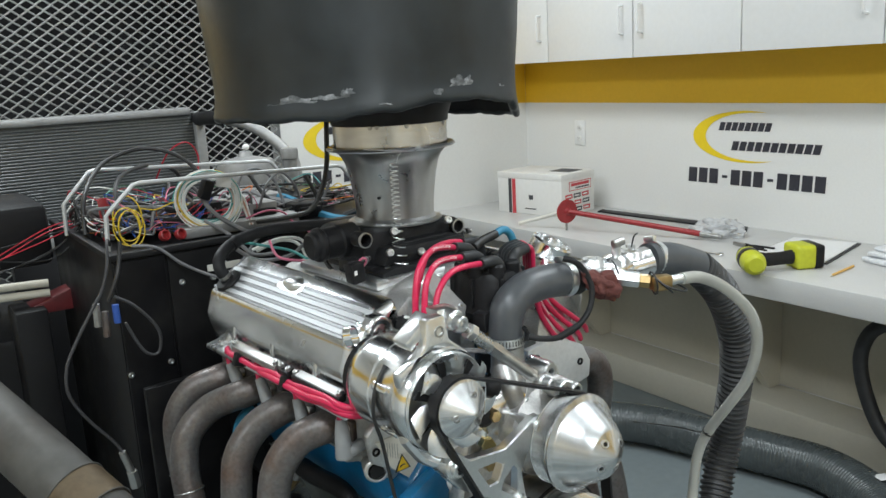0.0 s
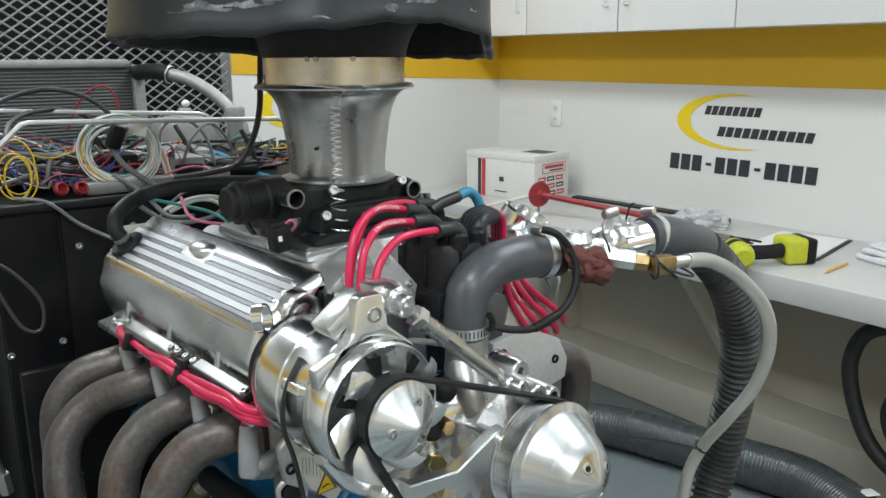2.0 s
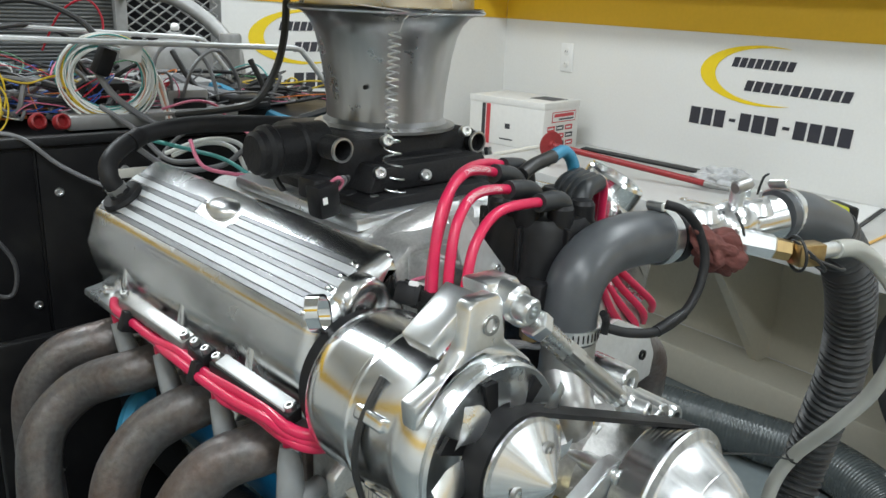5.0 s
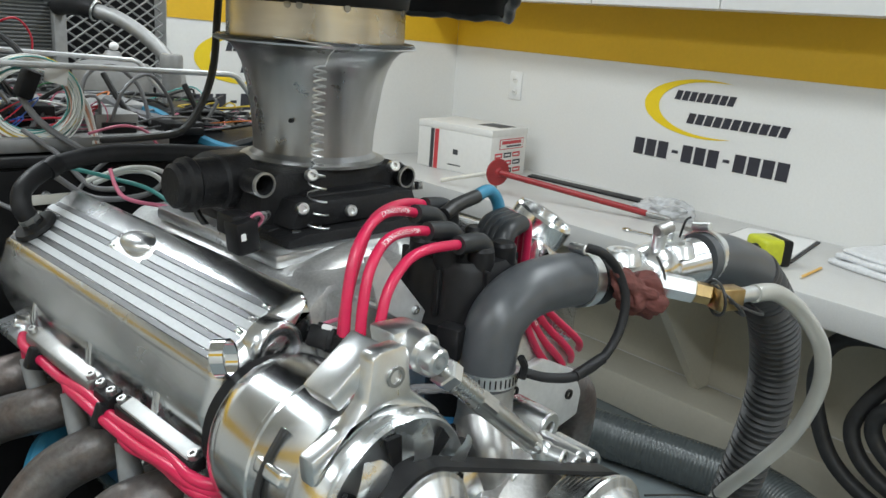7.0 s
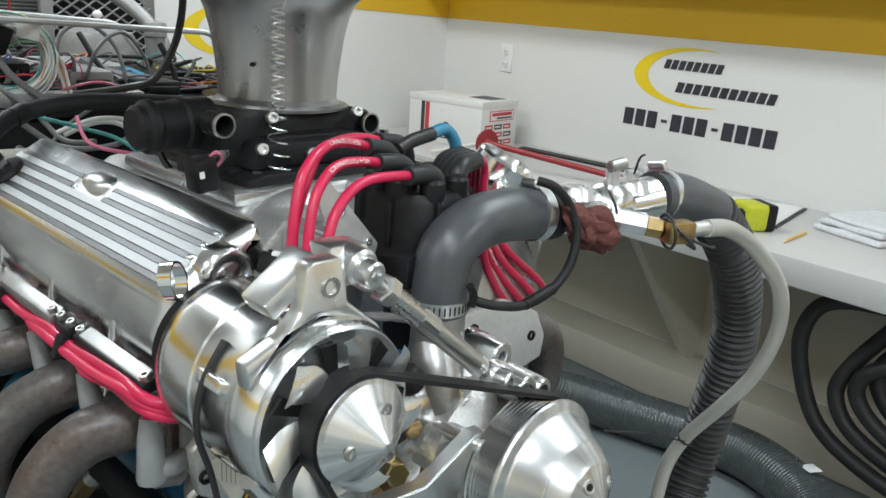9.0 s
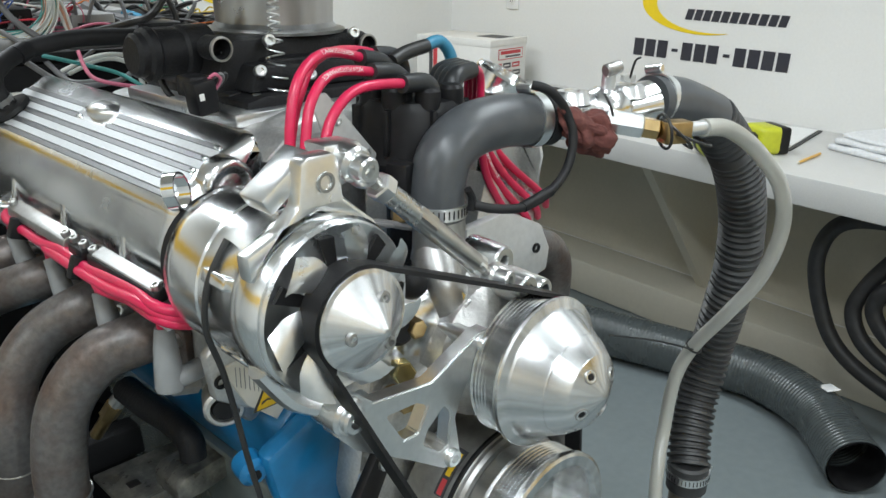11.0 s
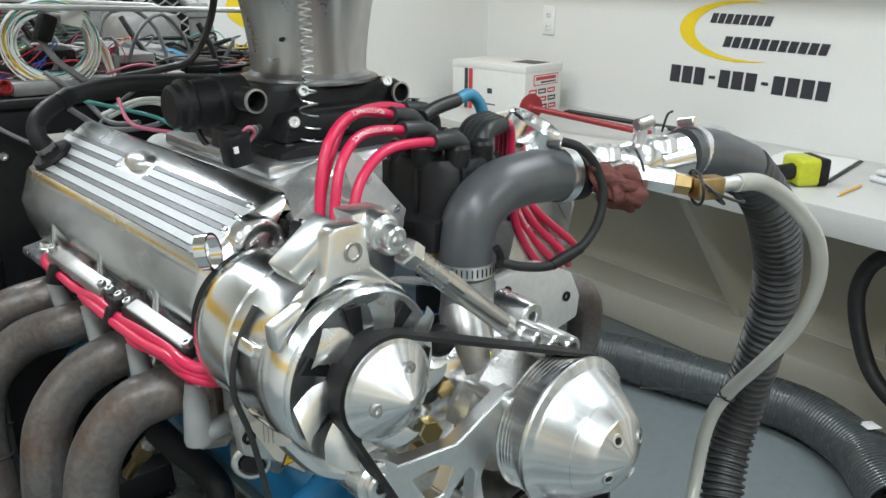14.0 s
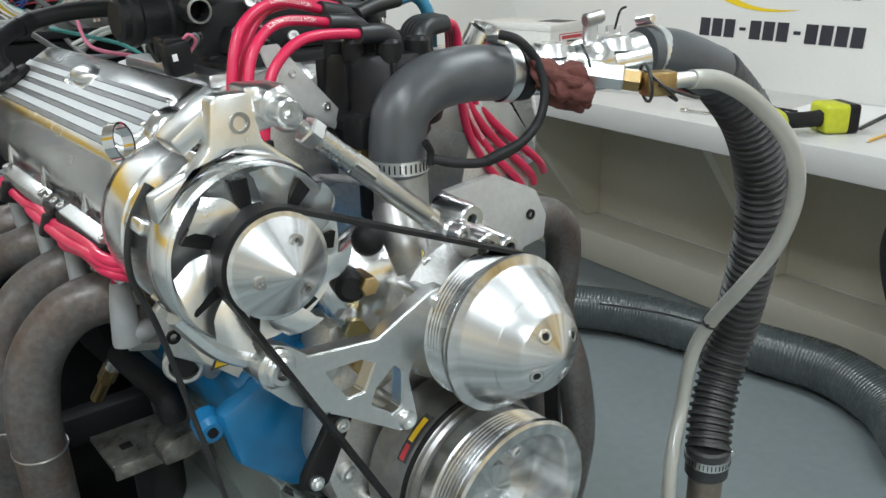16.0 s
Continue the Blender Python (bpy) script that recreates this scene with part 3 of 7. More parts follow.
def cover_profile():
    """The cover's section: inner wall, sloping top, a broad outer fillet and a side that tucks in."""
    pts = [(-0.150, 1.262), (-0.172, 1.345), (-0.175, 1.358), (-0.181, 1.3685), (-0.190, top_at(-0.190))]
    pts += [(u, top_at(u)) for u in (-0.212, -0.24, -0.268)]
    a0, a1, r = math.pi / 2 + COVER_SLOPE, math.radians(180), 0.021
    cu, cw = -0.271 - r * math.cos(a0), top_at(-0.271) - r * math.sin(a0)
    pts += [(cu + r * math.cos(a0 + (a1 - a0) * i / 9), cw + r * math.sin(a0 + (a1 - a0) * i / 9)) for i in range(10)]
    return pts + [(-0.2908, 1.272), (-0.2845, 1.240), (-0.270, 1.206)]


def cover_mesh(side, v0, v1, r):
    """The section drawn out along the bank, both ends rounded."""
    base = cover_profile()
    n = len(base)
    norms = []
    for i in range(n):
        (ax, ay), (bx, by) = base[i - 1], base[(i + 1) % n]
        d = Vector((bx - ax, by - ay)).normalized()
        norms.append(Vector((d.y, -d.x)))
    mid = Vector((sum(p[0] for p in base) / n, sum(p[1] for p in base) / n))
    if sum((Vector(p) - mid).dot(q) for p, q in zip(base, norms)) > 0:
        norms = [-q for q in norms]
    stations = [(v0 + r * (1 - math.cos(a)), r * (1 - math.sin(a))) for a in [math.pi / 2 * i / 7 for i in range(8)]]
    stations += [(v1 - (v - v0), e) for v, e in stations[::-1]]
    tmp = bmesh.new()
    rings = [[tmp.verts.new((-side * (p[0] + q.x * e), v, p[1] + q.y * e)) for p, q in zip(base, norms)] for v, e in stations]
    for p, q in zip(rings, rings[1:]):
        for i in range(n):
            tmp.faces.new((p[i], p[(i + 1) % n], q[(i + 1) % n], q[i]))
    tmp.faces.new(rings[0]), tmp.faces.new(rings[-1][::-1])
    return tmp


def on_cover(u, v, up, side):
    """A pose on the sloping top, its x axis down the slope."""
    m = Matrix.Translation((u, v, top_at(u) + up)) @ SLOPE_M
    return m if side < 0 else Matrix.Diagonal((-1, 1, 1, 1)) @ m


for s in (-1, 1):
    cov = part("valve_cover", cover_mesh(s, 0.288, 0.822, 0.019), COVER_METAL, engine, "polished aluminium valve cover with milled lanes", smooth=50)
    for k in range(5):
        u = -0.2125 - k * 0.0146
        spans = ((0.318, 0.800),) if k > 1 else ((0.318, 0.535), (0.612, 0.800))
        for a, b in spans:
            # flat strip, its dark colour stands for the shade in a groove
            part("groove", block((0.0066, b - a, 0.0014), on_cover(u, (a + b) / 2, 0.0003, s), 0.0005, seg=1), GROOVE_SHADE, cov, "dark strip for the shade in a cast groove")
            part("groove_end", block((0.0050, 0.010, 0.0030), on_cover(u, a - 0.002, 0.0004, s), 0.0011), CHROME, cov)
        if k < 4:
            spans = ((0.308, 0.808),) if k > 0 else ((0.308, 0.53), (0.618, 0.808))
            for a, b in spans:
                part("lane", block((0.0098, b - a, 0.0018), on_cover(u - 0.0073, (a + b) / 2, 0.0006, s), 0.0006, seg=1), RIBTOP, cov, "milled bright lane")
    if s < 0:
        part("dome", ball((-0.2085, 0.574, 1.3545), 0.0205, sx=1.0, sy=1.5, sz=0.62, seg=32), SATIN, cov, "polished filler dome")
        part("end_boss", lathe([(0.0, -0.0015), (0.010, -0.001), (0.017, 0.0015), (0.0205, 0.0048), (0.0235, 0.0052), (0.0265, 0.0030), (0.029, -0.003), (0.0305, -0.014)], front(-0.2185, 1.3225, 0.2885), 40), COVER_METAL, cov, "polished round window boss", smooth=60)
        eye = Matrix.Translation((-0.277, 0.284, 1.330)) @ pose(0, 0, 0, 78, 0, 28) @ Matrix.Diagonal((0.95, 1.35, 1, 1))
        part("lifting_eye", lathe([(0.0118, -0.0065), (0.0134, -0.0068), (0.0134, 0.0068), (0.0118, 0.0065), (0.0118, -0.0065)], eye, 32), CHROME, cov, "chrome strap loop")
        for v in (0.385, 0.535, 0.690):
            part("buttress", prism([(-0.2880, 1.270), (-0.2930, 1.240), (-0.2900, 1.212), (-0.270, 1.206)], v - 0.007, v + 0.007, bevel=0.002), COVER_METAL, cov, "cast side fin")
        for v in (0.36, 0.50, 0.64, 0.775):
            fasten((-0.270, v, 1.204), (-0.286, v, 1.210), 0.0055, cov)

# gasket rail and lead loom on the exhaust side
part("mount_arm", tube([(-0.225, 0.585, 0.978), (-0.225, 0.532, 0.978), (-0.225, 0.463, 0.984), (-0.225, 0.418, 0.978), (-0.225, 0.411, 0.955)], lambda f, s: 0.019 - 0.003 * f, 14, 6), BLACK_CAST, engine, "thick black cast mount arm")
loom = part("loom_rail", prism([(-0.256, 1.208), (-0.296, 1.200), (-0.297, 1.191), (-0.256, 1.199)], 0.29, 0.82, bevel=0.002), SATIN, engine, "flat aluminium rail below the cover")
for a, b, m in ((0.290, 0.440, BLACK_PLASTIC), (0.452, 0.488, BLACK_PLASTIC), (0.500, 0.672, STEEL)):
    bar = part("loom_cover", prism([(-0.291, 1.240), (-0.307, 1.233), (-0.307, 1.222), (-0.291, 1.225)], a, b, bevel=0.0015), m, engine, "bar that holds the plug leads")
    if m is BLACK_PLASTIC and b - a > 0.1:
        part("bar_face", prism([(-0.2925, 1.2425), (-0.3055, 1.2368), (-0.3055, 1.2340), (-0.2925, 1.2395)], a + 0.008, b - 0.012, bevel=0.0006), PLATE, bar, "bright metal strip")
    for v in (a + 0.006, b - 0.006):
        fasten((-0.298, v, 1.232), (-0.302, v, 1.242), 0.0052, engine, STEEL)

# rear filler cap with its breather hose
cap = part("filler_cap", lathe([(0, 0.0), (0.026, 0.0), (0.028, 0.003), (0.026, 0.008), (0.014, 0.009), (0.013, 0.014), (0, 0.014)], toward((-0.250, 0.772, 1.332), (-0.250 - 0.235, 0.772, 1.332 + 0.373)), 28), BLACK_RUBBER, engine, "black rubber grommet with a steel fitting")
part("fitting", lathe([(0, 0.008), (0.013, 0.008), (0.014, 0.02), (0.009, 0.022), (0.009, 0.03), (0, 0.03)], toward((-0.250, 0.772, 1.332), (-0.250 - 0.235, 0.772, 1.332 + 0.373)), 8), STEEL, cap)

# front cover, pump and coolant housing
part("timing_cover", prism([(-0.13, 1.13), (0.13, 1.13), (0.155, 0.98), (0.13, 0.90), (0.07, 0.86), (-0.07, 0.86), (-0.13, 0.90), (-0.155, 0.98)], 0.185, 0.246, bevel=0.012), CAST, engine, "cast aluminium timing cover")
for u, w in ((-0.125, 0.955), (-0.14, 1.0), (-0.10, 0.905), (0.12, 0.93), (-0.118, 1.075), (-0.05, 1.11)):
    fasten((u, 0.19, w), (u, 0.172, w), 0.010, engine)
pump = part("water_pump", lathe([(0, 0.20), (0.075, 0.20), (0.085, 0.17), (0.08, 0.135), (0.055, 0.11), (0.045, 0.095), (0.028, 0.09), (0.028, 0.06), (0, 0.06)], toward((0, 0, 1.128), (0, 1, 1.128)), 40), CAST, engine, "cast aluminium water pump")
part("pump_arm", tube([(-0.02, 0.16, 1.13), (-0.07, 0.165, 1.10), (-0.12, 0.19, 1.06)], 0.032, 16), CAST, pump)
part("pump_arm", tube([(0.02, 0.16, 1.13), (0.07, 0.165, 1.10), (0.12, 0.19, 1.06)], 0.032, 16), CAST, pump)
part("pump_neck", tube([(-0.03, 0.16, 1.15), (-0.045, 0.165, 1.20), (-0.035, 0.19, 1.235)], 0.026, 16), STEEL, pump)
for u, v, w, r in ((0.034, 0.176, 1.217, 0.017), (0.008, 0.120, 1.207, 0.016), (0.034, 0.118, 1.200, 0.013)):
    lug = part("pump_lug", lathe([(0, 0.05), (r * 1.15, 0.05), (r * 1.05, 0.01), (r, 0.002), (r * 0.9, 0), (0.0075, 0), (0.0068, 0.002), (0.0068, 0.012), (0, 0.012)], toward((u, v - 0.028, w), (u, v + 1, w)), 28), SATIN, pump, "machined pump lug with a bolt hole")
    part("lug_hole", rod((u, v - 0.0195, w), (u, v - 0.017, w), 0.0066, 14), BLACK_PLASTIC, lug)
fasten((-0.003, 0.105, 1.214), (-0.003, 0.088, 1.213), 0.010, pump)
part("pump_body", ball((-0.055, 0.195, 1.165), 0.075, sx=1.05, sy=0.6, sz=0.85, seg=36), POLISHED, pump, "bulging polished pump casting")
part("pump_body", ball((0.035, 0.190, 1.165), 0.062, sx=1.0, sy=0.55, sz=0.9, seg=36), POLISHED, pump, "bulging polished pump casting")
for u, v, w, dv in ((-0.105, 0.150, 1.185, -0.03), (-0.120, 0.150, 1.105, -0.03), (-0.075, 0.148, 1.118, -0.03)):
    part("plug_nut", hexrod((u, v + 0.02, w), (u - 0.004, v + dv * 0.5, w), 0.0105), BRASS, pump, "dull brass plug nut")
part("gold_plug", lathe([(0, 0), (0.013, 0), (0.013, 0.008), (0.009, 0.012), (0, 0.012)], toward((-0.045, 0.152, 1.198), (-0.09, 0.03, 1.24)), 6), GOLD, pump, "yellow zinc plug")
part("rubber_cap", ball((-0.085, 0.172, 1.218), 0.017, seg=24), BLACK_RUBBER, pump, "round black rubber cap")
part("rubber_cap", rod((-0.108, 0.19, 1.180), (-0.124, 0.145, 1.184), 0.016, 20, 0.005), BLACK_RUBBER, pump, "black rubber cap on a hose stub")
for u, v, w in ((-0.112, 0.16, 1.135), (-0.145, 0.17, 1.10)):
    part("hose_fitting", rod((u, v + 0.02, w), (u - 0.01, v - 0.018, w + 0.004), 0.010, 12, 0.002), SATIN, pump)
    part("hose_nut", hexrod((u - 0.004, v - 0.0, w), (u - 0.012, v - 0.02, w + 0.004), 0.013), GOLD if u > -0.12 else SATIN, pump)
for k in range(7):
    a = radians(20 + 51 * k)
    fasten((0.072 * math.cos(a), 0.150, 1.128 + 0.072 * math.sin(a)), (0.072 * math.cos(a), 0.132, 1.128 + 0.072 * math.sin(a)), 0.0085, pump)
for a in (100, 160, 215, 330):
    p = Vector((0.045 * math.cos(radians(a)), 0.112, 1.128 + 0.045 * math.sin(radians(a))))
    q = Vector((0.085 * math.cos(radians(a)), 0.172, 1.128 + 0.085 * math.sin(radians(a))))
    part("pump_web", tube([p, (p + q) / 2 + Vector((0, -0.006, 0)), q], 0.008, 8, 4), CAST, pump)
thermo = part("thermostat_housing", lathe([(0, -0.10), (0.045, -0.10), (0.043, -0.065), (0.033, -0.045), (0.029, -0.02), (0.028, 0.03), (0, 0.03)], pose(-0.028, 0.19, 1.258), 32), STEEL, engine, "cast coolant outlet")

# intake
intake = part("intake_manifold", prism([(-0.16, 1.25), (-0.15, 1.305), (-0.10, 1.345), (0.12, 1.345), (0.17, 1.305), (0.18, 1.25), (0.10, 1.15), (-0.10, 1.15)], 0.36, 0.80, bevel=0.015), CAST, engine, "cast aluminium intake manifold")
part("carburettor_pad", box(-0.115, 0.125, 0.44, 0.72, 1.34, 1.358, 0.006), SATIN, intake)
for s in (-1, 1):
    for v in (0.42, 0.54, 0.66, 0.77):
        part("runner", tube([(s * 0.02 + 0.02, 0.52 + (v - 0.6) * 0.5, 1.33), (s * 0.09, v, 1.31), (s * 0.15, v, 1.24)], 0.034, 12), CAST, intake)
part("angle_bracket", prism([(-0.139, 1.405), (-0.118, 1.406), (-0.051, 1.332), (-0.058, 1.312), (-0.118, 1.350)], 0.262, 0.266, bevel=0.001), PLATE, engine, "folded aluminium bracket with bolt holes")
part("bracket_fold", prism([(-0.058, 1.312), (-0.118, 1.350), (-0.116, 1.353), (-0.056, 1.316)], 0.262, 0.300, bevel=0.001), PLATE, engine)
for u, w in ((-0.068, 1.338), (-0.105, 1.376)):
    fasten((u, 0.262, w), (u, 0.258, w), 0.0045, engine)
part("front_lug", box(-0.11, -0.02, 0.315, 0.36, 1.23, 1.34, 0.01), CAST, intake)

# throttle body, black
tb = eng("throttle_body", "black throttle body with a tall air horn adapter", "throttle body", (0.03, 0.6, 1.36))
TB = [(-0.075, 1.352), (0.165, 1.352), (0.178, 1.375), (0.165, 1.427), (0.14, 1.435), (-0.06, 1.435), (-0.085, 1.422), (-0.09, 1.38)]
part("body", prism(TB, 0.515, 0.70, bevel=0.012), BLACK_CAST, tb)
part("base_flange", box(-0.085, 0.185, 0.50, 0.72, 1.352, 1.372, 0.006), BLACK_CAST, tb)
part("front_ledge", prism([(-0.05, 1.375), (0.13, 1.375), (0.11, 1.41), (-0.03, 1.41)], 0.495, 0.53, bevel=0.008), BLACK_CAST, tb)
part("front_base", prism([(-0.088, 1.352), (-0.088, 1.366), (-0.06, 1.372), (0.12, 1.372), (0.15, 1.352)], 0.455, 0.52, bevel=0.004), BLACK_CAST, tb, "black base flange with a stud")
part("lower_skirt", prism([(-0.07, 1.372), (-0.055, 1.405), (0.13, 1.405), (0.145, 1.372)], 0.475, 0.53, bevel=0.006), BLACK_CAST, tb)
part("left_housing", lathe([(0, 0), (0.022, 0), (0.027, 0.004), (0.028, 0.012), (0.033, 0.016), (0.034, 0.024), (0.031, 0.028), (0.031, 0.06), (0.034, 0.064), (0.034, 0.10), (0, 0.10)], toward((-0.165, 0.585, 1.415), (0, 0.585, 1.415)), 32), BLACK_CAST, tb, "round black motor housing")
for u, w in ((-0.089, 1.425), (0.143, 1.415)):
    p = part("port", lathe([(0.015, 0.0), (0.015, 0.03), (0.0125, 0.032), (0.0115, 0.03), (0.0115, 0.005), (0, 0.005)], toward((u, 0.535, w), (u, 0.3, w)), 28), BLACK_CAST, tb, "round hollow vacuum port")
    part("ring", lathe([(0.0152, 0.029), (0.0152, 0.033), (0.0128, 0.0335), (0.0122, 0.031)], toward((u, 0.535, w), (u, 0.3, w)), 28), STEEL, p, "bare metal rim")
for u, v, w in ((-0.055, 0.478, 1.398), (0.02, 0.478, 1.387), (-0.025, 0.49, 1.367), (0.115, 0.505, 1.432), (-0.02, 0.508, 1.43)):
    fasten((u, v, w), (u - 0.004, v - 0.012, w + 0.003), 0.0075, tb)
part("stud_nut", lathe([(0, 0), (0.014, 0), (0.014, 0.008), (0.006, 0.010), (0.006, 0.02), (0, 0.02)], pose(-0.062, 0.475, 1.352), 6), SATIN, tb, "steel stud nut")
sen = part("position_sensor", block((0.030, 0.030, 0.040), pose(-0.135, 0.478, 1.376, 0, -8, 0), 0.005), BLACK_PLASTIC, tb, "boxy black throttle sensor")
part("sensor_label", block((0.006, 0.001, 0.008), pose(-0.143, 0.4625, 1.378, 0, -8, 0)), PAPER, sen, "small white label", smooth=0)
part("connector", box(-0.15, -0.12, 0.475, 0.51, 1.375, 1.40, 0.004), BLACK_PLASTIC, tb)
for k, c in enumerate(("pink", "grey", "black")):
    part("lead", tube([(-0.128 + k * 0.005, 0.478, 1.392), (-0.122 + k * 0.007, 0.468, 1.402), (-0.112 + k * 0.003, 0.472, 1.394), (-0.118, 0.482, 1.378)], 0.0022, 6, 5), WIRE[c], tb)
for k in range(5):
    part("screw_bundle", rod((0.155 + k * 0.008, 0.56, 1.385 + 0.006 * (k % 2)), (0.175 + k * 0.008, 0.535, 1.392), 0.006, 10, 0.001), BLACK_PLASTIC if k % 2 else STEEL, tb)

# air horn
HU, HV, HS = 0.055, 0.60, 0.825
horn = eng("air_horn", "dull spun aluminium air horn with a stainless collar", "air horn", (HU, HV, 1.437))
prof = [(0.102, 1.433), (0.117, 1.433), (0.118, 1.437), (0.104, 1.440), (0.0975, 1.446), (0.0985, 1.470), (0.103, 1.50), (0.109, 1.53), (0.1165, 1.555), (0.125, 1.570), (0.136, 1.580), (0.150, 1.5855), (0.157, 1.587),
        (0.1585, 1.589), (0.157, 1.592), (0.148, 1.591), (0.134, 1.585), (0.122, 1.573), (0.113, 1.555), (0.105, 1.53), (0.098, 1.49), (0.095, 1.44)]
prof = [(r * HS, h) for r, h in prof]
bell = part("bell", lathe(prof, pose(HU, HV, 0), 96, wobble=lambda r, h, a: (r + 0.0009 * noise.noise(Vector((math.cos(a) * 2.2, math.sin(a) * 2.2, h * 9))) + 0.0003 * math.sin(13 * a), h)), TRUMPET, horn)
part("rim", torus(pose(HU, HV, 1.587), 0.1575 * HS, 0.0028, 72, 8), SATIN, horn)
collar = part("collar", lathe([(0.1165, 1.587), (0.1165, 1.645), (0.114, 1.648), (0.114, 1.587)], pose(HU, HV, 0), 72), STAINLESS, horn, "stainless steel collar with rivets")
for a in (215, 222, 250, 300, 330):
    c = Vector((HU + 0.1165 * math.cos(radians(a)), HV + 0.1165 * math.sin(radians(a)), 1.632))
    o = Vector((HU, HV, 1.632))
    part("rivet", lathe([(0.0045, 0), (0.004, 0.002), (0, 0.0025)], toward(c, c + (c - o)), 12), STEEL, collar)
part("screw_hole", rod((HU - 0.068, HV - 0.045, 1.492), (HU - 0.0745, HV - 0.049, 1.492), 0.003, 10), BLACK_PLASTIC, bell, smooth=0)
# return spring on the horn
pts = []
SA = radians(235)
for i in range(19 * 12):
    f = i / (19 * 12 - 1)
    z = 1.565 - f * 0.165 if f < 0.75 else 1.565 - 0.75 * 0.165 - (f - 0.75) * 0.28
    rr = 0.0072 if f < 0.7 else 0.0072 + (f - 0.7) * 0.03
    a = i / 12 * 2 * math.pi
    rad = 0.098 + 0.006 + 0.45 * max(0, 1.475 - z) + 0.028 * max(0, (z - 1.49) / 0.075) ** 1.5
    pts.append((HU + (rad) * math.cos(SA) + rr * math.cos(a), HV + rad * math.sin(SA) + rr * math.sin(a), z))
spring = eng("return_spring", "long thin steel return spring hanging in front of the air horn", "spring", (HU, HV - 0.12, 1.36))
part("coil", tube(pts, 0.0013, 6, 1), SATIN, spring)
p0, p1 = Vector(pts[0]), Vector(pts[-1])
part("hook", tube([p0, p0 + Vector((0.002, -0.004, 0.012)), p0 + Vector((0.004, -0.01, 0.022)), p0 + Vector((-0.02, 0.004, 0.026)), p0 + Vector((-0.06, 0.02, 0.030))], 0.001, 6, 5), SATIN, spring)
part("tail", tube([p1, p1 + Vector((0.012, -0.004, -0.012)), p1 + Vector((0.004, -0.008, -0.035)), p1 + Vector((0.0, -0.01, -0.062))], 0.001, 6, 5), SATIN, spring)

# hood over the air horn
hood = eng("intake_hood", "large scuffed black plastic hood with a torn lower edge", "air hood", (0.05, 0.62, 1.66))


RIM = [(0, 1.632), (60, 1.640), (130, 1.652), (180, 1.662), (222, 1.662), (240, 1.671), (258, 1.680), (270, 1.682), (285, 1.676), (297, 1.668), (310, 1.650), (330, 1.632), (360, 1.632)]


def rim_height(a):
    """Height of the hood's lower edge in a direction."""
    d = math.degrees(a) % 360
    for (a0, h0), (a1, h1) in zip(RIM, RIM[1:]):
        if a0 <= d <= a1:
            f = (d - a0) / (a1 - a0)
            return h0 + (h1 - h0) * f * f * (3 - 2 * f)
    return RIM[0][1]


def torn(r, h, a):
    low = max(0.0, min(1.0, 1 - (h - 1.645) / 0.14))
    side = math.degrees(a) - 312
    rr = r * (1 + 0.02 * math.sin(2 * a + 0.5)) - 0.010 * math.exp(-(side / 35) ** 2)
    rr += 0.006 * math.sin(3 * a + 1.0 + h * 5) + 0.003 * math.sin(7 * a - h * 9)
    return rr + low * 0.003 * math.sin(11 * a), h + low * (rim_height(a) - 1.642 + 0.0015 * math.sin(17 * a + 1) + 0.001 * math.sin(41 * a))


prof = [(0.300, 1.648), (0.304, 1.6415), (0.311, 1.640), (0.316, 1.644), (0.3165, 1.652), (0.314, 1.665), (0.311, 1.69), (0.310, 1.73), (0.313, 1.80), (0.316, 1.9), (0.318, 2.0), (0.32, 2.3), (0.22, 2.42), (0.12, 2.46), (0.12, 3.0)]
part("skirt", lathe(prof, pose(0.022, 0.62, 0), 144, wobble=torn), HOOD, hood, smooth=60)
part("lining", lathe([(0.299, 1.649), (0.296, 1.66), (0.292, 1.69), (0.292, 1.75), (0.295, 2.0), (0.295, 2.28), (0.1, 2.38)], pose(0.022, 0.62, 0), 96, wobble=torn), BLACK_RUBBER, hood, smooth=60)
part("inner_cuff", lathe([(0.1165, 1.634), (0.1195, 1.636), (0.121, 1.648), (0.128, 1.668), (0.142, 1.690), (0.165, 1.71), (0.20, 1.735), (0.235, 1.76)], pose(HU, HV, 0), 64), BLACK_RUBBER, hood, "black inner cuff around the collar")

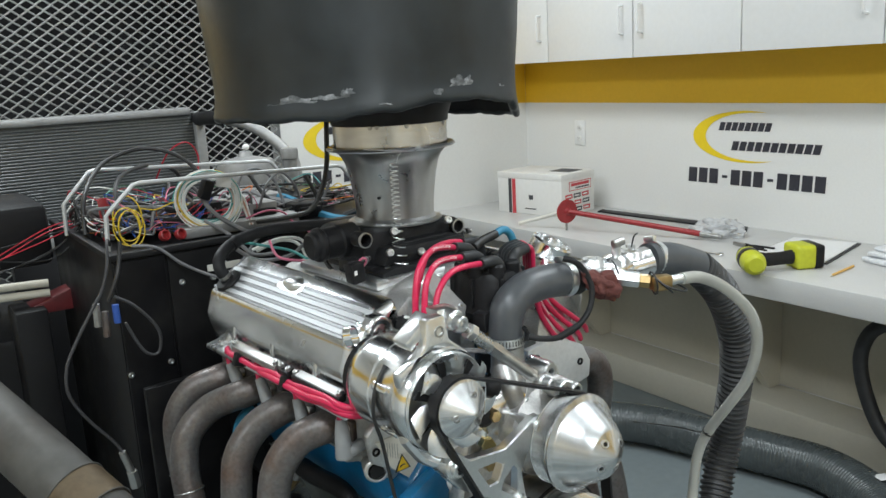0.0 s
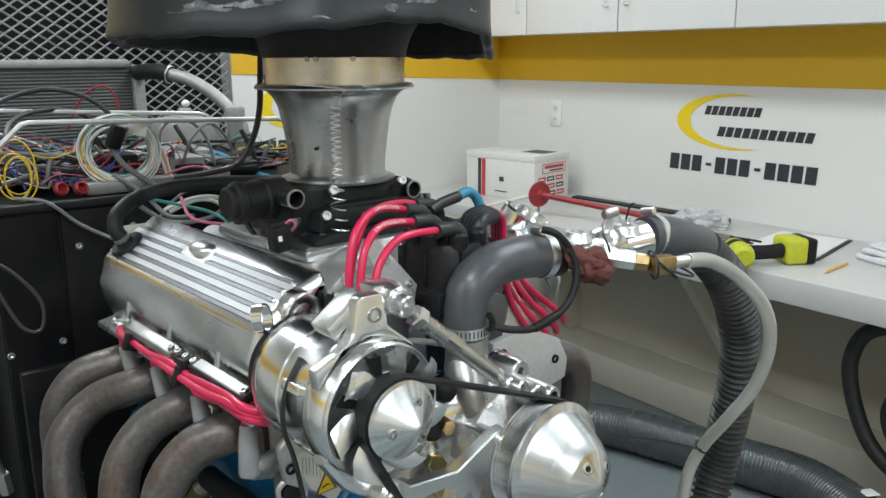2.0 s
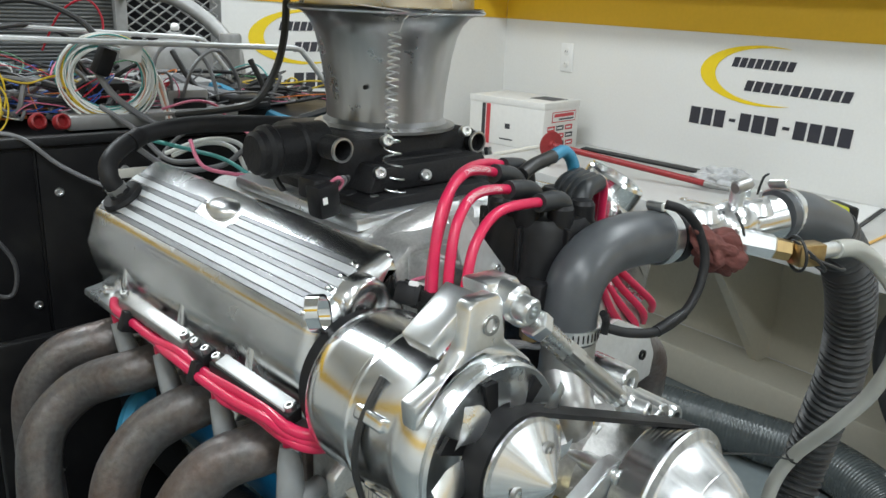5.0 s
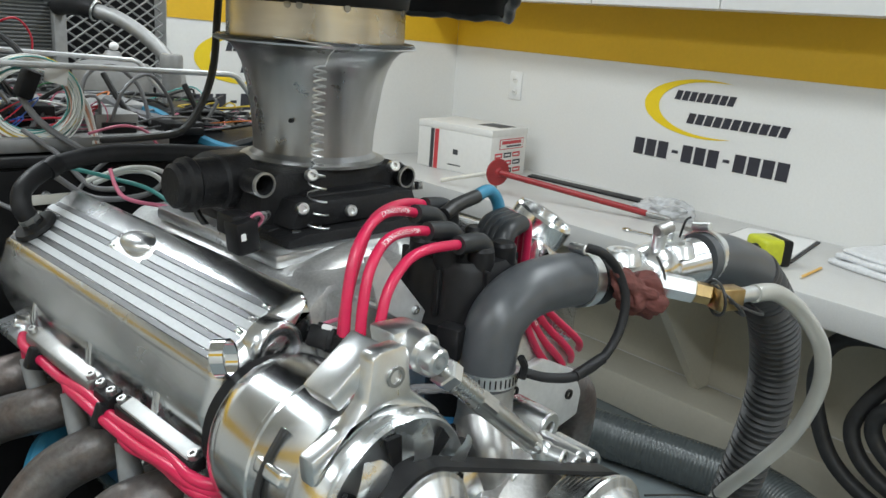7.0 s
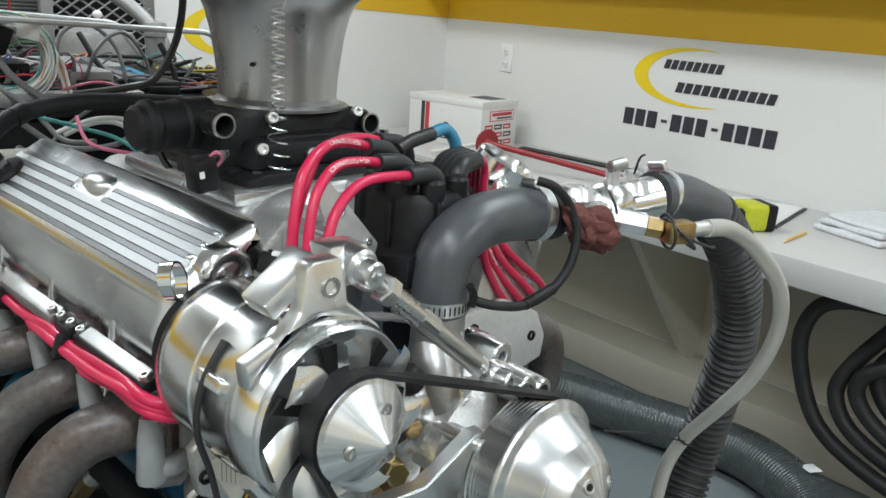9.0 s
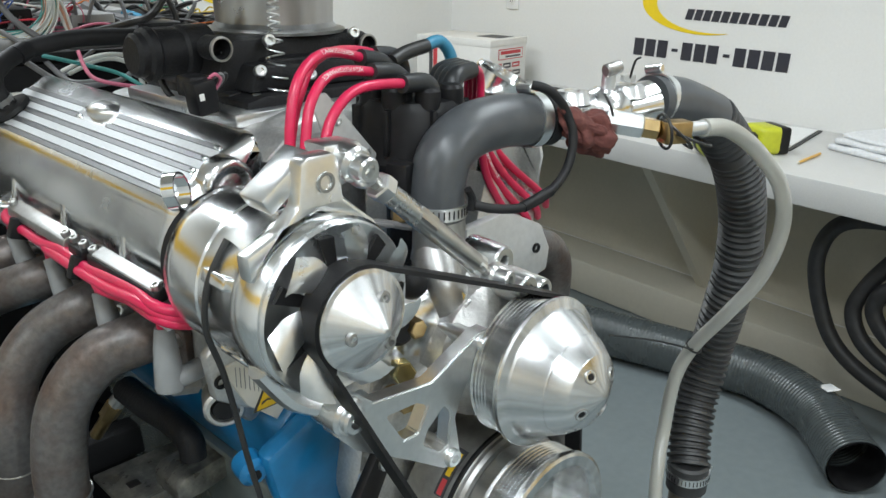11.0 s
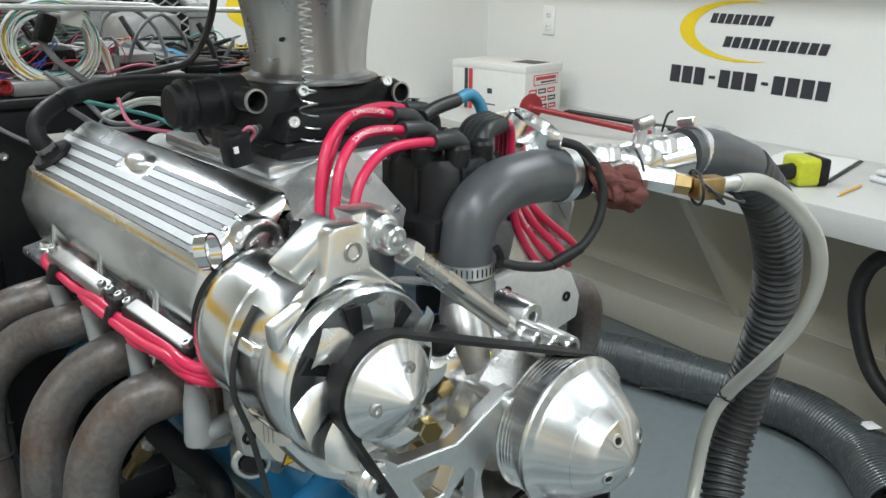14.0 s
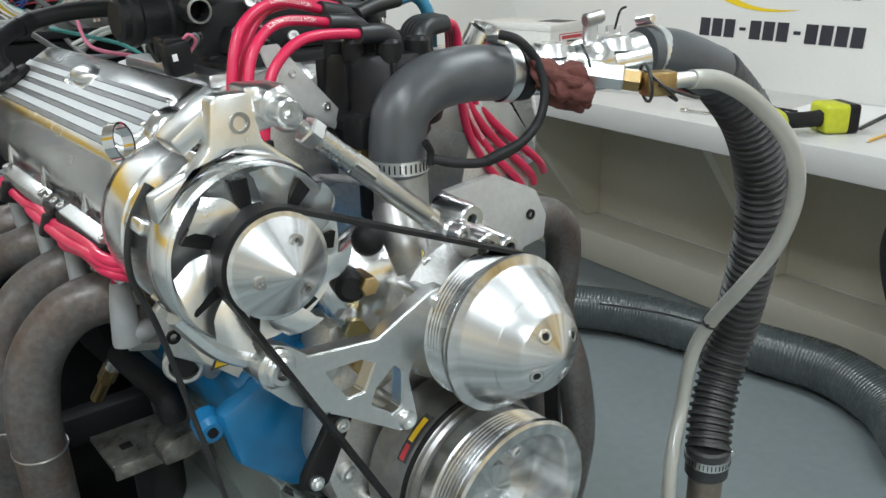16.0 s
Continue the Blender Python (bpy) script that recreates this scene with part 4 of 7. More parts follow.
for a, dz, w, h in ((268, 0.034, 0.036, 0.026), (258, 0.018, 0.014, 0.010), (214, 0.030, 0.050, 0.018), (207, 0.024, 0.022, 0.010), (223, 0.040, 0.034, 0.007), (229, 0.044, 0.014, 0.012), (240, 0.010, 0.016, 0.005), (290, 0.022, 0.016, 0.016)):
    tmp = bmesh.new()
    n = 40
    rings = []
    for q in (0.45, 0.8, 1.0):
        ring = []
        for i in range(n):
            b = 2 * math.pi * i / n
            rag_r = q * (0.72 + 0.5 * noise.noise(Vector((math.cos(b) * 2 + a, math.sin(b) * 2, q))) + 0.22 * noise.noise(Vector((math.cos(b) * 7, math.sin(b) * 7, a))))
            at = radians(a) + rag_r * w * math.cos(b) / 0.31
            rr, zz = torn(0.3115, 1.645 + dz + rag_r * h * math.sin(b), at)
            rr += 0.0012 if dz > 0.02 else 0.0042
            ring.append(tmp.verts.new((0.022 + rr * math.cos(at), 0.62 + rr * math.sin(at), zz)))
        rings.append(ring)
    tmp.faces.new(rings[0])
    for p, q in zip(rings, rings[1:]):
        for i in range(n):
            tmp.faces.new((p[i], p[(i + 1) % n], q[(i + 1) % n], q[i]))
    part("scuff", tmp, SCUFF, hood, "grey scraped patch near the rim", smooth=80)

# distributor
DU, DV = 0.012, 0.275
dist = eng("distributor", "black distributor with cap towers and red plug leads", "distributor", (DU, DV, 1.22))
part("housing", lathe([(0, 1.20), (0.03, 1.20), (0.03, 1.26), (0.045, 1.285), (0.055, 1.30), (0.055, 1.33), (0, 1.33)], pose(DU, DV, 0), 32), BLACK_CAST, dist)
dcap = part("cap", lathe([(0, 1.315), (0.067, 1.312), (0.070, 1.322), (0.065, 1.338), (0.062, 1.378), (0.056, 1.388), (0, 1.396)], pose(DU, DV, 0), 40), BLACK_PLASTIC, dist, "ribbed black cap")
for k in range(8):
    a = radians(22.5 + 45 * k)
    c = (DU + 0.047 * math.cos(a), DV + 0.047 * math.sin(a))
    part("tower", lathe([(0.0145, 1.370), (0.0140, 1.400), (0.011, 1.404), (0, 1.404)], pose(c[0], c[1], 0), 16), BLACK_PLASTIC, dcap)
    b = (DU + 0.0645 * math.cos(a), DV + 0.0645 * math.sin(a))
    part("cap_rib", block((0.006, 0.012, 0.05), pose(b[0], b[1], 1.357, 0, 0, math.degrees(a) + 90), 0.002), BLACK_PLASTIC, dcap)
part("sensor_plug", block((0.022, 0.026, 0.034), pose(-0.060, 0.215, 1.317, 0, 0, 15), 0.003), BLACK_PLASTIC, dist, "black connector")
part("sensor_base", rod((-0.060, 0.215, 1.271), (-0.060, 0.215, 1.305), 0.012, 6, 0.002), BRASS, dist, "brass sensor")


def lead(points, towers, label="red high-performance plug lead with black boots"):
    t = eng("plug_lead", label, "plug lead", points[len(points) // 2], group="plug leads")
    part("cable", tube(points, 0.0052, 12, 10), RED_WIRE, t)
    p, q = Vector(points[0]), Vector(points[1])
    d = (q - p).normalized()
    part("boot", tube([p + Vector((0, 0, -0.026)), p + Vector((0, 0, -0.006)), p + d * 0.012 + Vector((0, 0, 0.003)), p + d * 0.045], lambda f, s: 0.0128 - 0.0030 * f, 14, 6), BOOT_BLACK, t, "black rubber elbow boot")
    return t


def wire_text(parent, points, r, start, height, words, side):
    """White print that follows a lead's surface, on the side that a direction names."""
    line = spline(points, 14)
    run = [0.0]
    for p, q in zip(line, line[1:]):
        run.append(run[-1] + (q - p).length)
    font = bpy.data.curves.new("print", "FONT")
    font.body, font.size, font.align_y = words, height, "CENTER"
    ob = new("print", font)
    bpy.context.view_layer.update()
    me = bpy.data.meshes.new_from_object(ob.evaluated_get(bpy.context.evaluated_depsgraph_get()))
    bpy.data.objects.remove(ob)
    tmp = bmesh.new()
    tmp.from_mesh(me)
    side = Vector(side).normalized()
    for v in tmp.verts:
        s = min(max(start + v.co.x, 0), run[-1] - 1e-4)
        i = max(k for k in range(len(run)) if run[k] <= s)
        i = min(i, len(line) - 2)
        f = (s - run[i]) / (run[i + 1] - run[i])
        p, d = line[i].lerp(line[i + 1], f), (line[i + 1] - line[i]).normalized()
        n = (side - d * side.dot(d)).normalized()
        up = n.cross(d)
        a = v.co.y / r
        v.co = p + (n * math.cos(a) + up * math.sin(a)) * (r + 0.0004)
    part("print", tmp, PAPER, parent, "white printed words", smooth=0)


# leads to the near bank: over the front corner and down behind the alternator
NEAR = [[(-0.010, 0.292, 1.418), (-0.062, 0.286, 1.436), (-0.120, 0.264, 1.444), (-0.163, 0.245, 1.426), (-0.181, 0.236, 1.388), (-0.187, 0.232, 1.340), (-0.192, 0.235, 1.290), (-0.215, 0.26, 1.23)],
        [(-0.020, 0.258, 1.412), (-0.072, 0.256, 1.424), (-0.124, 0.245, 1.427), (-0.158, 0.232, 1.408), (-0.173, 0.224, 1.374), (-0.179, 0.220, 1.330), (-0.184, 0.224, 1.285), (-0.21, 0.25, 1.23)],
        [(0.000, 0.234, 1.404), (-0.056, 0.230, 1.413), (-0.110, 0.226, 1.412), (-0.146, 0.218, 1.391), (-0.162, 0.212, 1.359), (-0.170, 0.209, 1.320), (-0.176, 0.214, 1.280), (-0.20, 0.24, 1.23)],
        [(0.030, 0.315, 1.420), (-0.040, 0.310, 1.438), (-0.118, 0.275, 1.438), (-0.158, 0.252, 1.409), (-0.176, 0.244, 1.370), (-0.182, 0.242, 1.325), (-0.188, 0.245, 1.285), (-0.21, 0.27, 1.23)]]
for pts in NEAR:
    ld = lead(pts, 0)
    part("clip", block((0.015, 0.015, 0.014), pose(pts[5][0], pts[5][1], pts[5][2]), 0.002), BLACK_PLASTIC, ld, "black lead separator")
    if pts is NEAR[0] or pts is NEAR[1]:
        wire_text(ld, pts, 0.0052, 0.062, 0.0066, "HIGH PERFORMANCE", (-0.55, -0.8, 0.35))
# leads to the far bank: over the back of the cap, down the right side
for k in range(4):
    o = k * 0.013
    pts = [(0.045 + o * 0.4, 0.245 + o, 1.404), (0.090 + o * 0.5, 0.255 + o, 1.412), (0.116 + o * 0.5, 0.266 + o, 1.398), (0.122 + o * 0.6, 0.270 + o, 1.35), (0.135 + o * 0.9, 0.272 + o * 0.6, 1.285 + o * 0.6), (0.165 + o, 0.272 + o * 0.3, 1.235 + o * 0.9), (0.205 + o * 1.3, 0.270, 1.190 + o * 0.9), (0.232 + o * 1.4, 0.285, 1.160 + o)]
    ld = lead(pts, 1)
    if k == 1:
        wire_text(ld, pts, 0.0052, 0.16, 0.0066, "HIGH PERFORMANCE", (-0.2, -0.9, 0.5))
part("crimp", tube([(0.055, 0.30, 1.436), (0.085, 0.305, 1.440), (0.105, 0.305, 1.420), (0.105, 0.30, 1.38)], 0.0075, 12, 6), WIRE["cyan"], dist, "blue taped cable")
part("tape_wrap", tube([(-0.005, 0.29, 1.425), (0.02, 0.295, 1.432), (0.058, 0.30, 1.437)], 0.0082, 12, 5), WIRE["black"], dist, "black taped cable")
# leads along the near bank to the plugs
PLUGS = [((-0.288, 0.729, 1.178), (-0.277, 0.703, 1.112)), ((-0.289, 0.600, 1.180), (-0.284, 0.566, 1.110)), ((-0.294, 0.449, 1.184), (-0.291, 0.425, 1.112)), ((-0.288, 0.318, 1.184), (-0.291, 0.311, 1.118))]
for k, (top, bot) in enumerate(PLUGS):
    t = eng("spark_plug_boot", "grey ceramic spark plug boot on a red lead", "spark plug boot", bot, group="plug boots")
    top, bot = Vector(top), Vector(bot)
    part("boot", lathe([(0, 0), (0.0142, 0), (0.0152, 0.004), (0.0125, 0.045), (0.0092, (top - bot).length), (0, (top - bot).length)], toward(bot, top), 24), BOOT, t)
    if k == 3:
        part("boot_stub", tube([bot + Vector((0, 0, 0.012)), bot + Vector((0.016, -0.004, 0.012)), bot + Vector((0.034, -0.002, 0.014))], 0.011, 14, 4), BOOT, t)
    part("nut", hexrod(bot + Vector((0.03, 0, -0.004)), bot + Vector((0.0, 0, 0.004)), 0.011), STEEL, t)
    lane = 0.0062 * k
    run = [top + Vector((0, 0, -0.004)), top + Vector((-0.002, 0.002, 0.022)), top + Vector((-0.006, -0.010, 0.034 - 0.3 * lane)), top + Vector((-0.018, -0.045, 0.036 - lane))]
    v = top.y - 0.10
    while v > 0.31:
        run.append(Vector((-0.306 - 0.006 * (k % 2), v, 1.213 - lane + 0.012 * max(0, 0.6 - v) / 0.3 + 0.003 * math.sin(v * 40 + k))))
        v -= 0.06
    run += [Vector((-0.308, 0.288, 1.224 - lane)), Vector((-0.294, 0.266, 1.220 - lane)), Vector((-0.262, 0.262, 1.214 - lane))]
    if k == 3:
        run = [top + Vector((0, 0, -0.004)), top + Vector((-0.002, -0.004, 0.010)), top + Vector((0.004, -0.024, 0.016)), top + Vector((0.03, -0.050, 0.018))]
    part("cable", tube(run, 0.0058, 12, 8), RED_WIRE, t, "red plug lead")
for v in (0.64, 0.46):
    sp = eng("lead_separator", "black plastic plug lead separator", "cable clip", (-0.29, v, 1.19), group="lead clips")
    part("clip", block((0.026, 0.014, 0.026), pose(-0.306, v, 1.212, 0, 20, 0), 0.003), BLACK_PLASTIC, sp)
    part("post", rod((-0.27, v, 1.205), (-0.306, v, 1.212), 0.005, 10), BLACK_PLASTIC, sp)

# exhaust header, near bank
hdr = eng("exhaust_header", "heat-stained steel exhaust header with four tubes", "exhaust header", (-0.38, 0.5, 0.4))
flange = part("flange", prism([(-0.250, 1.165), (-0.262, 1.165), (-0.258, 1.10), (-0.246, 1.10)], 0.33, 0.83, bevel=0.002), EXHAUST, hdr)
TUBES = [[(-0.250, 0.795, 1.128), (-0.285, 0.795, 1.128), (-0.335, 0.822, 1.108), (-0.368, 0.838, 1.055), (-0.375, 0.835, 0.985), (-0.385, 0.785, 0.90), (-0.40, 0.73, 0.80), (-0.41, 0.68, 0.66), (-0.41, 0.65, 0.50)],
         [(-0.250, 0.672, 1.132), (-0.285, 0.680, 1.126), (-0.335, 0.745, 1.090), (-0.382, 0.760, 1.040), (-0.400, 0.748, 0.975), (-0.402, 0.725, 0.90), (-0.395, 0.70, 0.78), (-0.40, 0.66, 0.64), (-0.41, 0.63, 0.50)],
         [(-0.250, 0.525, 1.140), (-0.280, 0.528, 1.138), (-0.325, 0.560, 1.105), (-0.362, 0.568, 1.055), (-0.378, 0.560, 0.99), (-0.380, 0.572, 0.90), (-0.38, 0.59, 0.78), (-0.395, 0.60, 0.64), (-0.41, 0.60, 0.50)],
         [(-0.250, 0.385, 1.148), (-0.280, 0.382, 1.148), (-0.322, 0.408, 1.128), (-0.358, 0.422, 1.080), (-0.372, 0.426, 1.01), (-0.370, 0.436, 0.93), (-0.366, 0.46, 0.82), (-0.38, 0.50, 0.66), (-0.40, 0.54, 0.50)]]
for pts in TUBES:
    pr = part("primary_tube", tube(pts, 0.0285, 24, 8), EXHAUST, hdr)
    c = (Vector(pts[4]) + Vector(pts[5])) / 2
    part("weld", torus(toward(c, Vector(pts[5])), 0.029, 0.0016, 28, 6), STEEL, pr)
part("collector", lathe([(0.075, 0), (0.07, -0.10), (0.05, -0.22), (0.05, -0.45)], pose(-0.42, 0.58, 0.56), 28), EXHAUST, hdr)
for pv in (0.73, 0.60, 0.455, 0.345):
    fasten((-0.258, pv, 1.150), (-0.276, pv - 0.004, 1.155), 0.0075, hdr)
# exhaust header, far bank
hdr2 = eng("exhaust_header", "brown heat-stained exhaust header on the far bank", "exhaust header", (0.38, 0.5, 0.4))
for k, pv in enumerate((0.735, 0.605, 0.47, 0.335)):
    pts = [(0.28, pv, 1.105), (0.34, pv, 1.11), (0.38, pv, 1.08), (0.40, pv + 0.01, 1.02), (0.40, pv + 0.02, 0.92), (0.415, pv * 0.8 + 0.06, 0.82), (0.44, pv * 0.6 + 0.13, 0.68), (0.45, pv * 0.5 + 0.2, 0.5)]
    part("primary_tube", tube(pts, 0.0285, 20, 8), EXHAUST, hdr2)
part("collector", lathe([(0.075, 0), (0.07, -0.10), (0.05, -0.22), (0.05, -0.45)], pose(0.45, 0.47, 0.54), 28), EXHAUST, hdr2)

# oil pan
PANP = [(-0.165, 0.93), (0.165, 0.93), (0.165, 0.905), (0.15, 0.74), (-0.15, 0.74), (-0.165, 0.905)]
pan = part("oil_pan", prism(PANP, 0.255, 0.82, bevel=0.010), PAN, engine, "grey painted steel oil pan")
part("pan_rail", prism([(-0.178, 0.934), (0.178, 0.934), (0.178, 0.925), (-0.178, 0.925)], 0.235, 0.825, bevel=0.002), PAN, pan)
part("front_lip", prism([(-0.172, 0.935), (-0.13, 0.885), (-0.075, 0.848), (0.075, 0.848), (0.13, 0.885), (0.172, 0.935), (0.16, 0.72), (-0.16, 0.72)], 0.20, 0.262, bevel=0.006), PAN, pan)
part("gasket", tube([(-0.178, 0.225, 0.935), (-0.13, 0.196, 0.889), (-0.075, 0.196, 0.852), (0.0, 0.196, 0.84), (0.075, 0.196, 0.852), (0.13, 0.196, 0.889)], 0.0035, 8, 5), BLACK_RUBBER, pan)
part("sump", prism([(-0.205, 0.755), (-0.18, 0.775), (0.18, 0.775), (0.205, 0.755), (0.205, 0.58), (-0.205, 0.58)], 0.41, 0.70, bevel=0.006), PAN, pan, "wide kicked-out sump")
part("dipstick_tube", tube([(-0.165, 0.245, 1.09), (-0.145, 0.225, 1.05), (-0.122, 0.205, 1.0), (-0.112, 0.19, 0.955)], 0.006, 10, 6), SATIN, engine, "steel dipstick tube")

# vibration damper and crank pulley
CW = 0.93
damper = part("vibration_damper", lathe([(0, 0.185), (0.05, 0.185), (0.10, 0.175), (0.103, 0.170), (0.103, 0.112), (0.099, 0.108), (0.097, 0.108), (0.097, 0.104), (0.094, 0.100), (0.094, 0.095), (0.06, 0.094), (0, 0.094)], toward((0, 0, CW), (0, 1, CW)), 64), STEEL, engine, "turned steel vibration damper")
part("damper_band", lathe([(0.1035, 0.113), (0.1042, 0.1125), (0.1042, 0.109), (0.1, 0.1085)], toward((0, 0, CW), (0, 1, CW)), 64), BLACK_RUBBER, damper)
GR = []
for k in range(7):
    GR += [(0.0955, 0.046 + k * 0.0045), (0.0915, 0.048 + k * 0.0045)]
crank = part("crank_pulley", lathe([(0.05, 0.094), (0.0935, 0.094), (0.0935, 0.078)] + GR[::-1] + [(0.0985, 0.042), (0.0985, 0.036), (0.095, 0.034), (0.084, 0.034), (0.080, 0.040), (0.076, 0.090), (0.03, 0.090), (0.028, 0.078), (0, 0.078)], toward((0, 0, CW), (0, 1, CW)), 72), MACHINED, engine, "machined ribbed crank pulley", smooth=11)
recentre(crank, (0, 0, CW))
for k in range(4):
    a = radians(35 + 90 * k)
    fasten((0.05 * math.cos(a), 0.091, CW + 0.05 * math.sin(a)), (0.05 * math.cos(a), 0.082, CW + 0.045 * math.sin(a)), 0.008, crank)
for a0, a1, m, v0, v1 in ((118, 150, CARD_BLACK, 0.118, 0.132), (121, 137, STICKER_YELLOW, 0.1215, 0.1285), (139, 149, CARD_RED, 0.1215, 0.1285)):
    tmp = bmesh.new()
    e = 0.0008 if m is CARD_BLACK else 0.0014
    rows = [[tmp.verts.new(((0.103 + e) * math.cos(radians(a)), v, CW + (0.103 + e) * math.sin(radians(a)))) for a in [a0 + (a1 - a0) * i / 8 for i in range(9)]] for v in (v0, v1)]
    for i in range(8):
        tmp.faces.new((rows[0][i], rows[0][i + 1], rows[1][i + 1], rows[1][i]))
    part("sticker", tmp, m, damper, "printed sticker")
link = part("pointer_link", prism([(-0.150, 1.046), (-0.134, 1.049), (-0.125, 1.038), (-0.160, 0.972), (-0.176, 0.966), (-0.190, 0.976), (-0.188, 0.988)], 0.155, 0.168, bevel=0.003), BLACK_PLASTIC, engine, "black anodised link bar")
for u, w in ((-0.141, 1.035), (-0.176, 0.981)):
    fasten((u, 0.157, w), (u, 0.149, w), 0.008, link)

# water pump pulley
WW, WS = 1.128, 0.955
GR = []
for k in range(7):
    GR += [(0.0815, 0.062 + k * 0.0042), (0.0778, 0.064 + k * 0.0042)]
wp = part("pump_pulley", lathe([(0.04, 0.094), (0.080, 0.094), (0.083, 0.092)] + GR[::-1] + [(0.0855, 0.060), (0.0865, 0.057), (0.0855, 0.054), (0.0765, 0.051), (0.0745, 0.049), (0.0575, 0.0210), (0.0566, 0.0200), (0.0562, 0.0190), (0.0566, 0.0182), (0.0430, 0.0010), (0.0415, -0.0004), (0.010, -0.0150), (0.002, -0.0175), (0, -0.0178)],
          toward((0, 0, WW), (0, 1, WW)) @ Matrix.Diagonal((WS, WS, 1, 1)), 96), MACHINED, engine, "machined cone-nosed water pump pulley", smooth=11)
recentre(wp, (0, 0, WW))
for k in range(4):
    a = radians(29 + 90 * k)
    c = Vector((0.0275 * math.cos(a), -0.0066, WW + 0.0275 * math.sin(a)))
    part("bolt_socket", lathe([(0.0075, -0.001), (0.0072, 0.0006), (0.0064, 0.0010), (0.0060, 0.0004), (0.0042, 0.0006), (0.0040, -0.003), (0, -0.003)], toward(c, c + Vector((0.42 * math.cos(a), -0.91, 0.42 * math.sin(a)))), 18), STEEL, wp, "recessed socket bolt")
    # black disc deepens the shade inside the bolt's socket
    part("socket", lathe([(0, 0.0007), (0.0036, 0.0007), (0.0036, -0.001)], toward(c, c + Vector((0.42 * math.cos(a), -0.91, 0.42 * math.sin(a)))), 6), BLACK_PLASTIC, wp)
    part("bolt_recess", lathe([(0.0062, 0.0006), (0.0062, 0.0012), (0.0048, 0.0012), (0.0048, 0.0004)], toward(c, c + Vector((0.42 * math.cos(a), -0.91, 0.42 * math.sin(a)))), 18), SATIN, wp)

# alternator
AU, AW = -0.241, 1.263
alt = eng("alternator", "chrome alternator with a finned fan and billet bracket", "alternator", (AU, 0.17, 1.17))
AX = toward((AU, 0, AW), (AU, 1, AW))
AS = AX @ Matrix.Diagonal((0.93, 0.93, 1, 1))
case = part("case", lathe([(0, 0.268), (0.045, 0.268), (0.07, 0.262), (0.079, 0.250), (0.081, 0.235), (0.081, 0.196), (0.0825, 0.194), (0.0825, 0.190), (0.081, 0.188), (0.081, 0.140), (0.084, 0.134), (0.0855, 0.120), (0.0845, 0.106), (0.081, 0.100), (0, 0.0995)], AS, 72), ALT_CHROME, alt, "mirror chrome case")
for k in range(6):
    a = radians(60 * k + 40)
    c = Vector((AU + 0.0755 * math.cos(a), 0.164, AW + 0.0755 * math.sin(a)))
    part("case_rib", block((0.013, 0.036, 0.006), Matrix.Translation(c) @ pose(0, 0, 0, 0, -math.degrees(a) + 90, 0), 0.0029, seg=3), ALT_CHROME, case)
part("rear_cover", lathe([(0, 0.29), (0.05, 0.288), (0.062, 0.278), (0.060, 0.262), (0.060, 0.25)], AX, 40), BLACK_PLASTIC, alt)
fan = part("fan_plate", lathe([(0.030, 0.100), (0.074, 0.104), (0.079, 0.100), (0.081, 0.096), (0.079, 0.093), (0.073, 0.0945), (0.030, 0.094)], AS, 64), SATIN, alt, "bright fan plate")
for k in range(7):
    tmp = bmesh.new()
    o = Vector((AU, 0, AW))
    grid = []
    for i in range(9):
        f = i / 8
        r = 0.026 + f * 0.049
        mid = 2 * math.pi * k / 7 + 0.35 + 0.28 * f * f
        half = (0.30 - 0.06 * f) * (1 if f < 0.85 else 0.85)
        row = []
        for e in range(5):
            g = e / 4 - 0.5
            a = mid + 2 * g * half
            row.append(tmp.verts.new(o + Vector((math.cos(a) * r, 0.0870 - 0.012 * f * (0.6 + g) - 0.003 * math.cos(math.pi * g), math.sin(a) * r))))
        grid.append(row)
    for p, q in zip(grid, grid[1:]):
        for i in range(4):
            tmp.faces.new((p[i], p[i + 1], q[i + 1], q[i]))
    bmesh.ops.solidify(tmp, geom=tmp.faces[:], thickness=0.003)
    part("fan_blade", tmp, SATIN, fan, smooth=50)
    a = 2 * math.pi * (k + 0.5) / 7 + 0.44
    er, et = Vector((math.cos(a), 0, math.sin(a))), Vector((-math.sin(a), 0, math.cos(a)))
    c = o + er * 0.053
    # solid black inlay stands for the shade in the opening between blades
    part("fan_gap_shade", prism([(c.x + p * er.x + q * et.x, c.z + p * er.z + q * et.z) for p, q in ((-0.013, -0.005), (0.013, -0.008), (0.016, 0.006), (-0.011, 0.004))], 0.0895, 0.0938), BLACK_PLASTIC, fan, "black inlay for the shade between the blades", smooth=0)
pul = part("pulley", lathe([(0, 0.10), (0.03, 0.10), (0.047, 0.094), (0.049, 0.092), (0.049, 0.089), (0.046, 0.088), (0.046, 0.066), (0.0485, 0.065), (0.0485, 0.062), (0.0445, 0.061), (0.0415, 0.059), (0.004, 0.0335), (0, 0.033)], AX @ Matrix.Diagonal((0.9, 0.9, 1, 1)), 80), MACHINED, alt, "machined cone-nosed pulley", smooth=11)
recentre(pul, (AU, 0, AW))
for k in range(3):
    a = radians(68 + 120 * k)
    c = Vector((AU + 0.024 * math.cos(a), 0.0478, AW + 0.024 * math.sin(a)))
    part("bolt_socket", lathe([(0.0058, 0.0005), (0.0056, 0.0040), (0.0046, 0.0044), (0.0030, 0.0044), (0.0028, -0.002), (0, -0.002)], toward(c + Vector((0, 0.003, 0)), c + Vector((0, -1, 0))), 16), STEEL, pul, "recessed socket bolt")
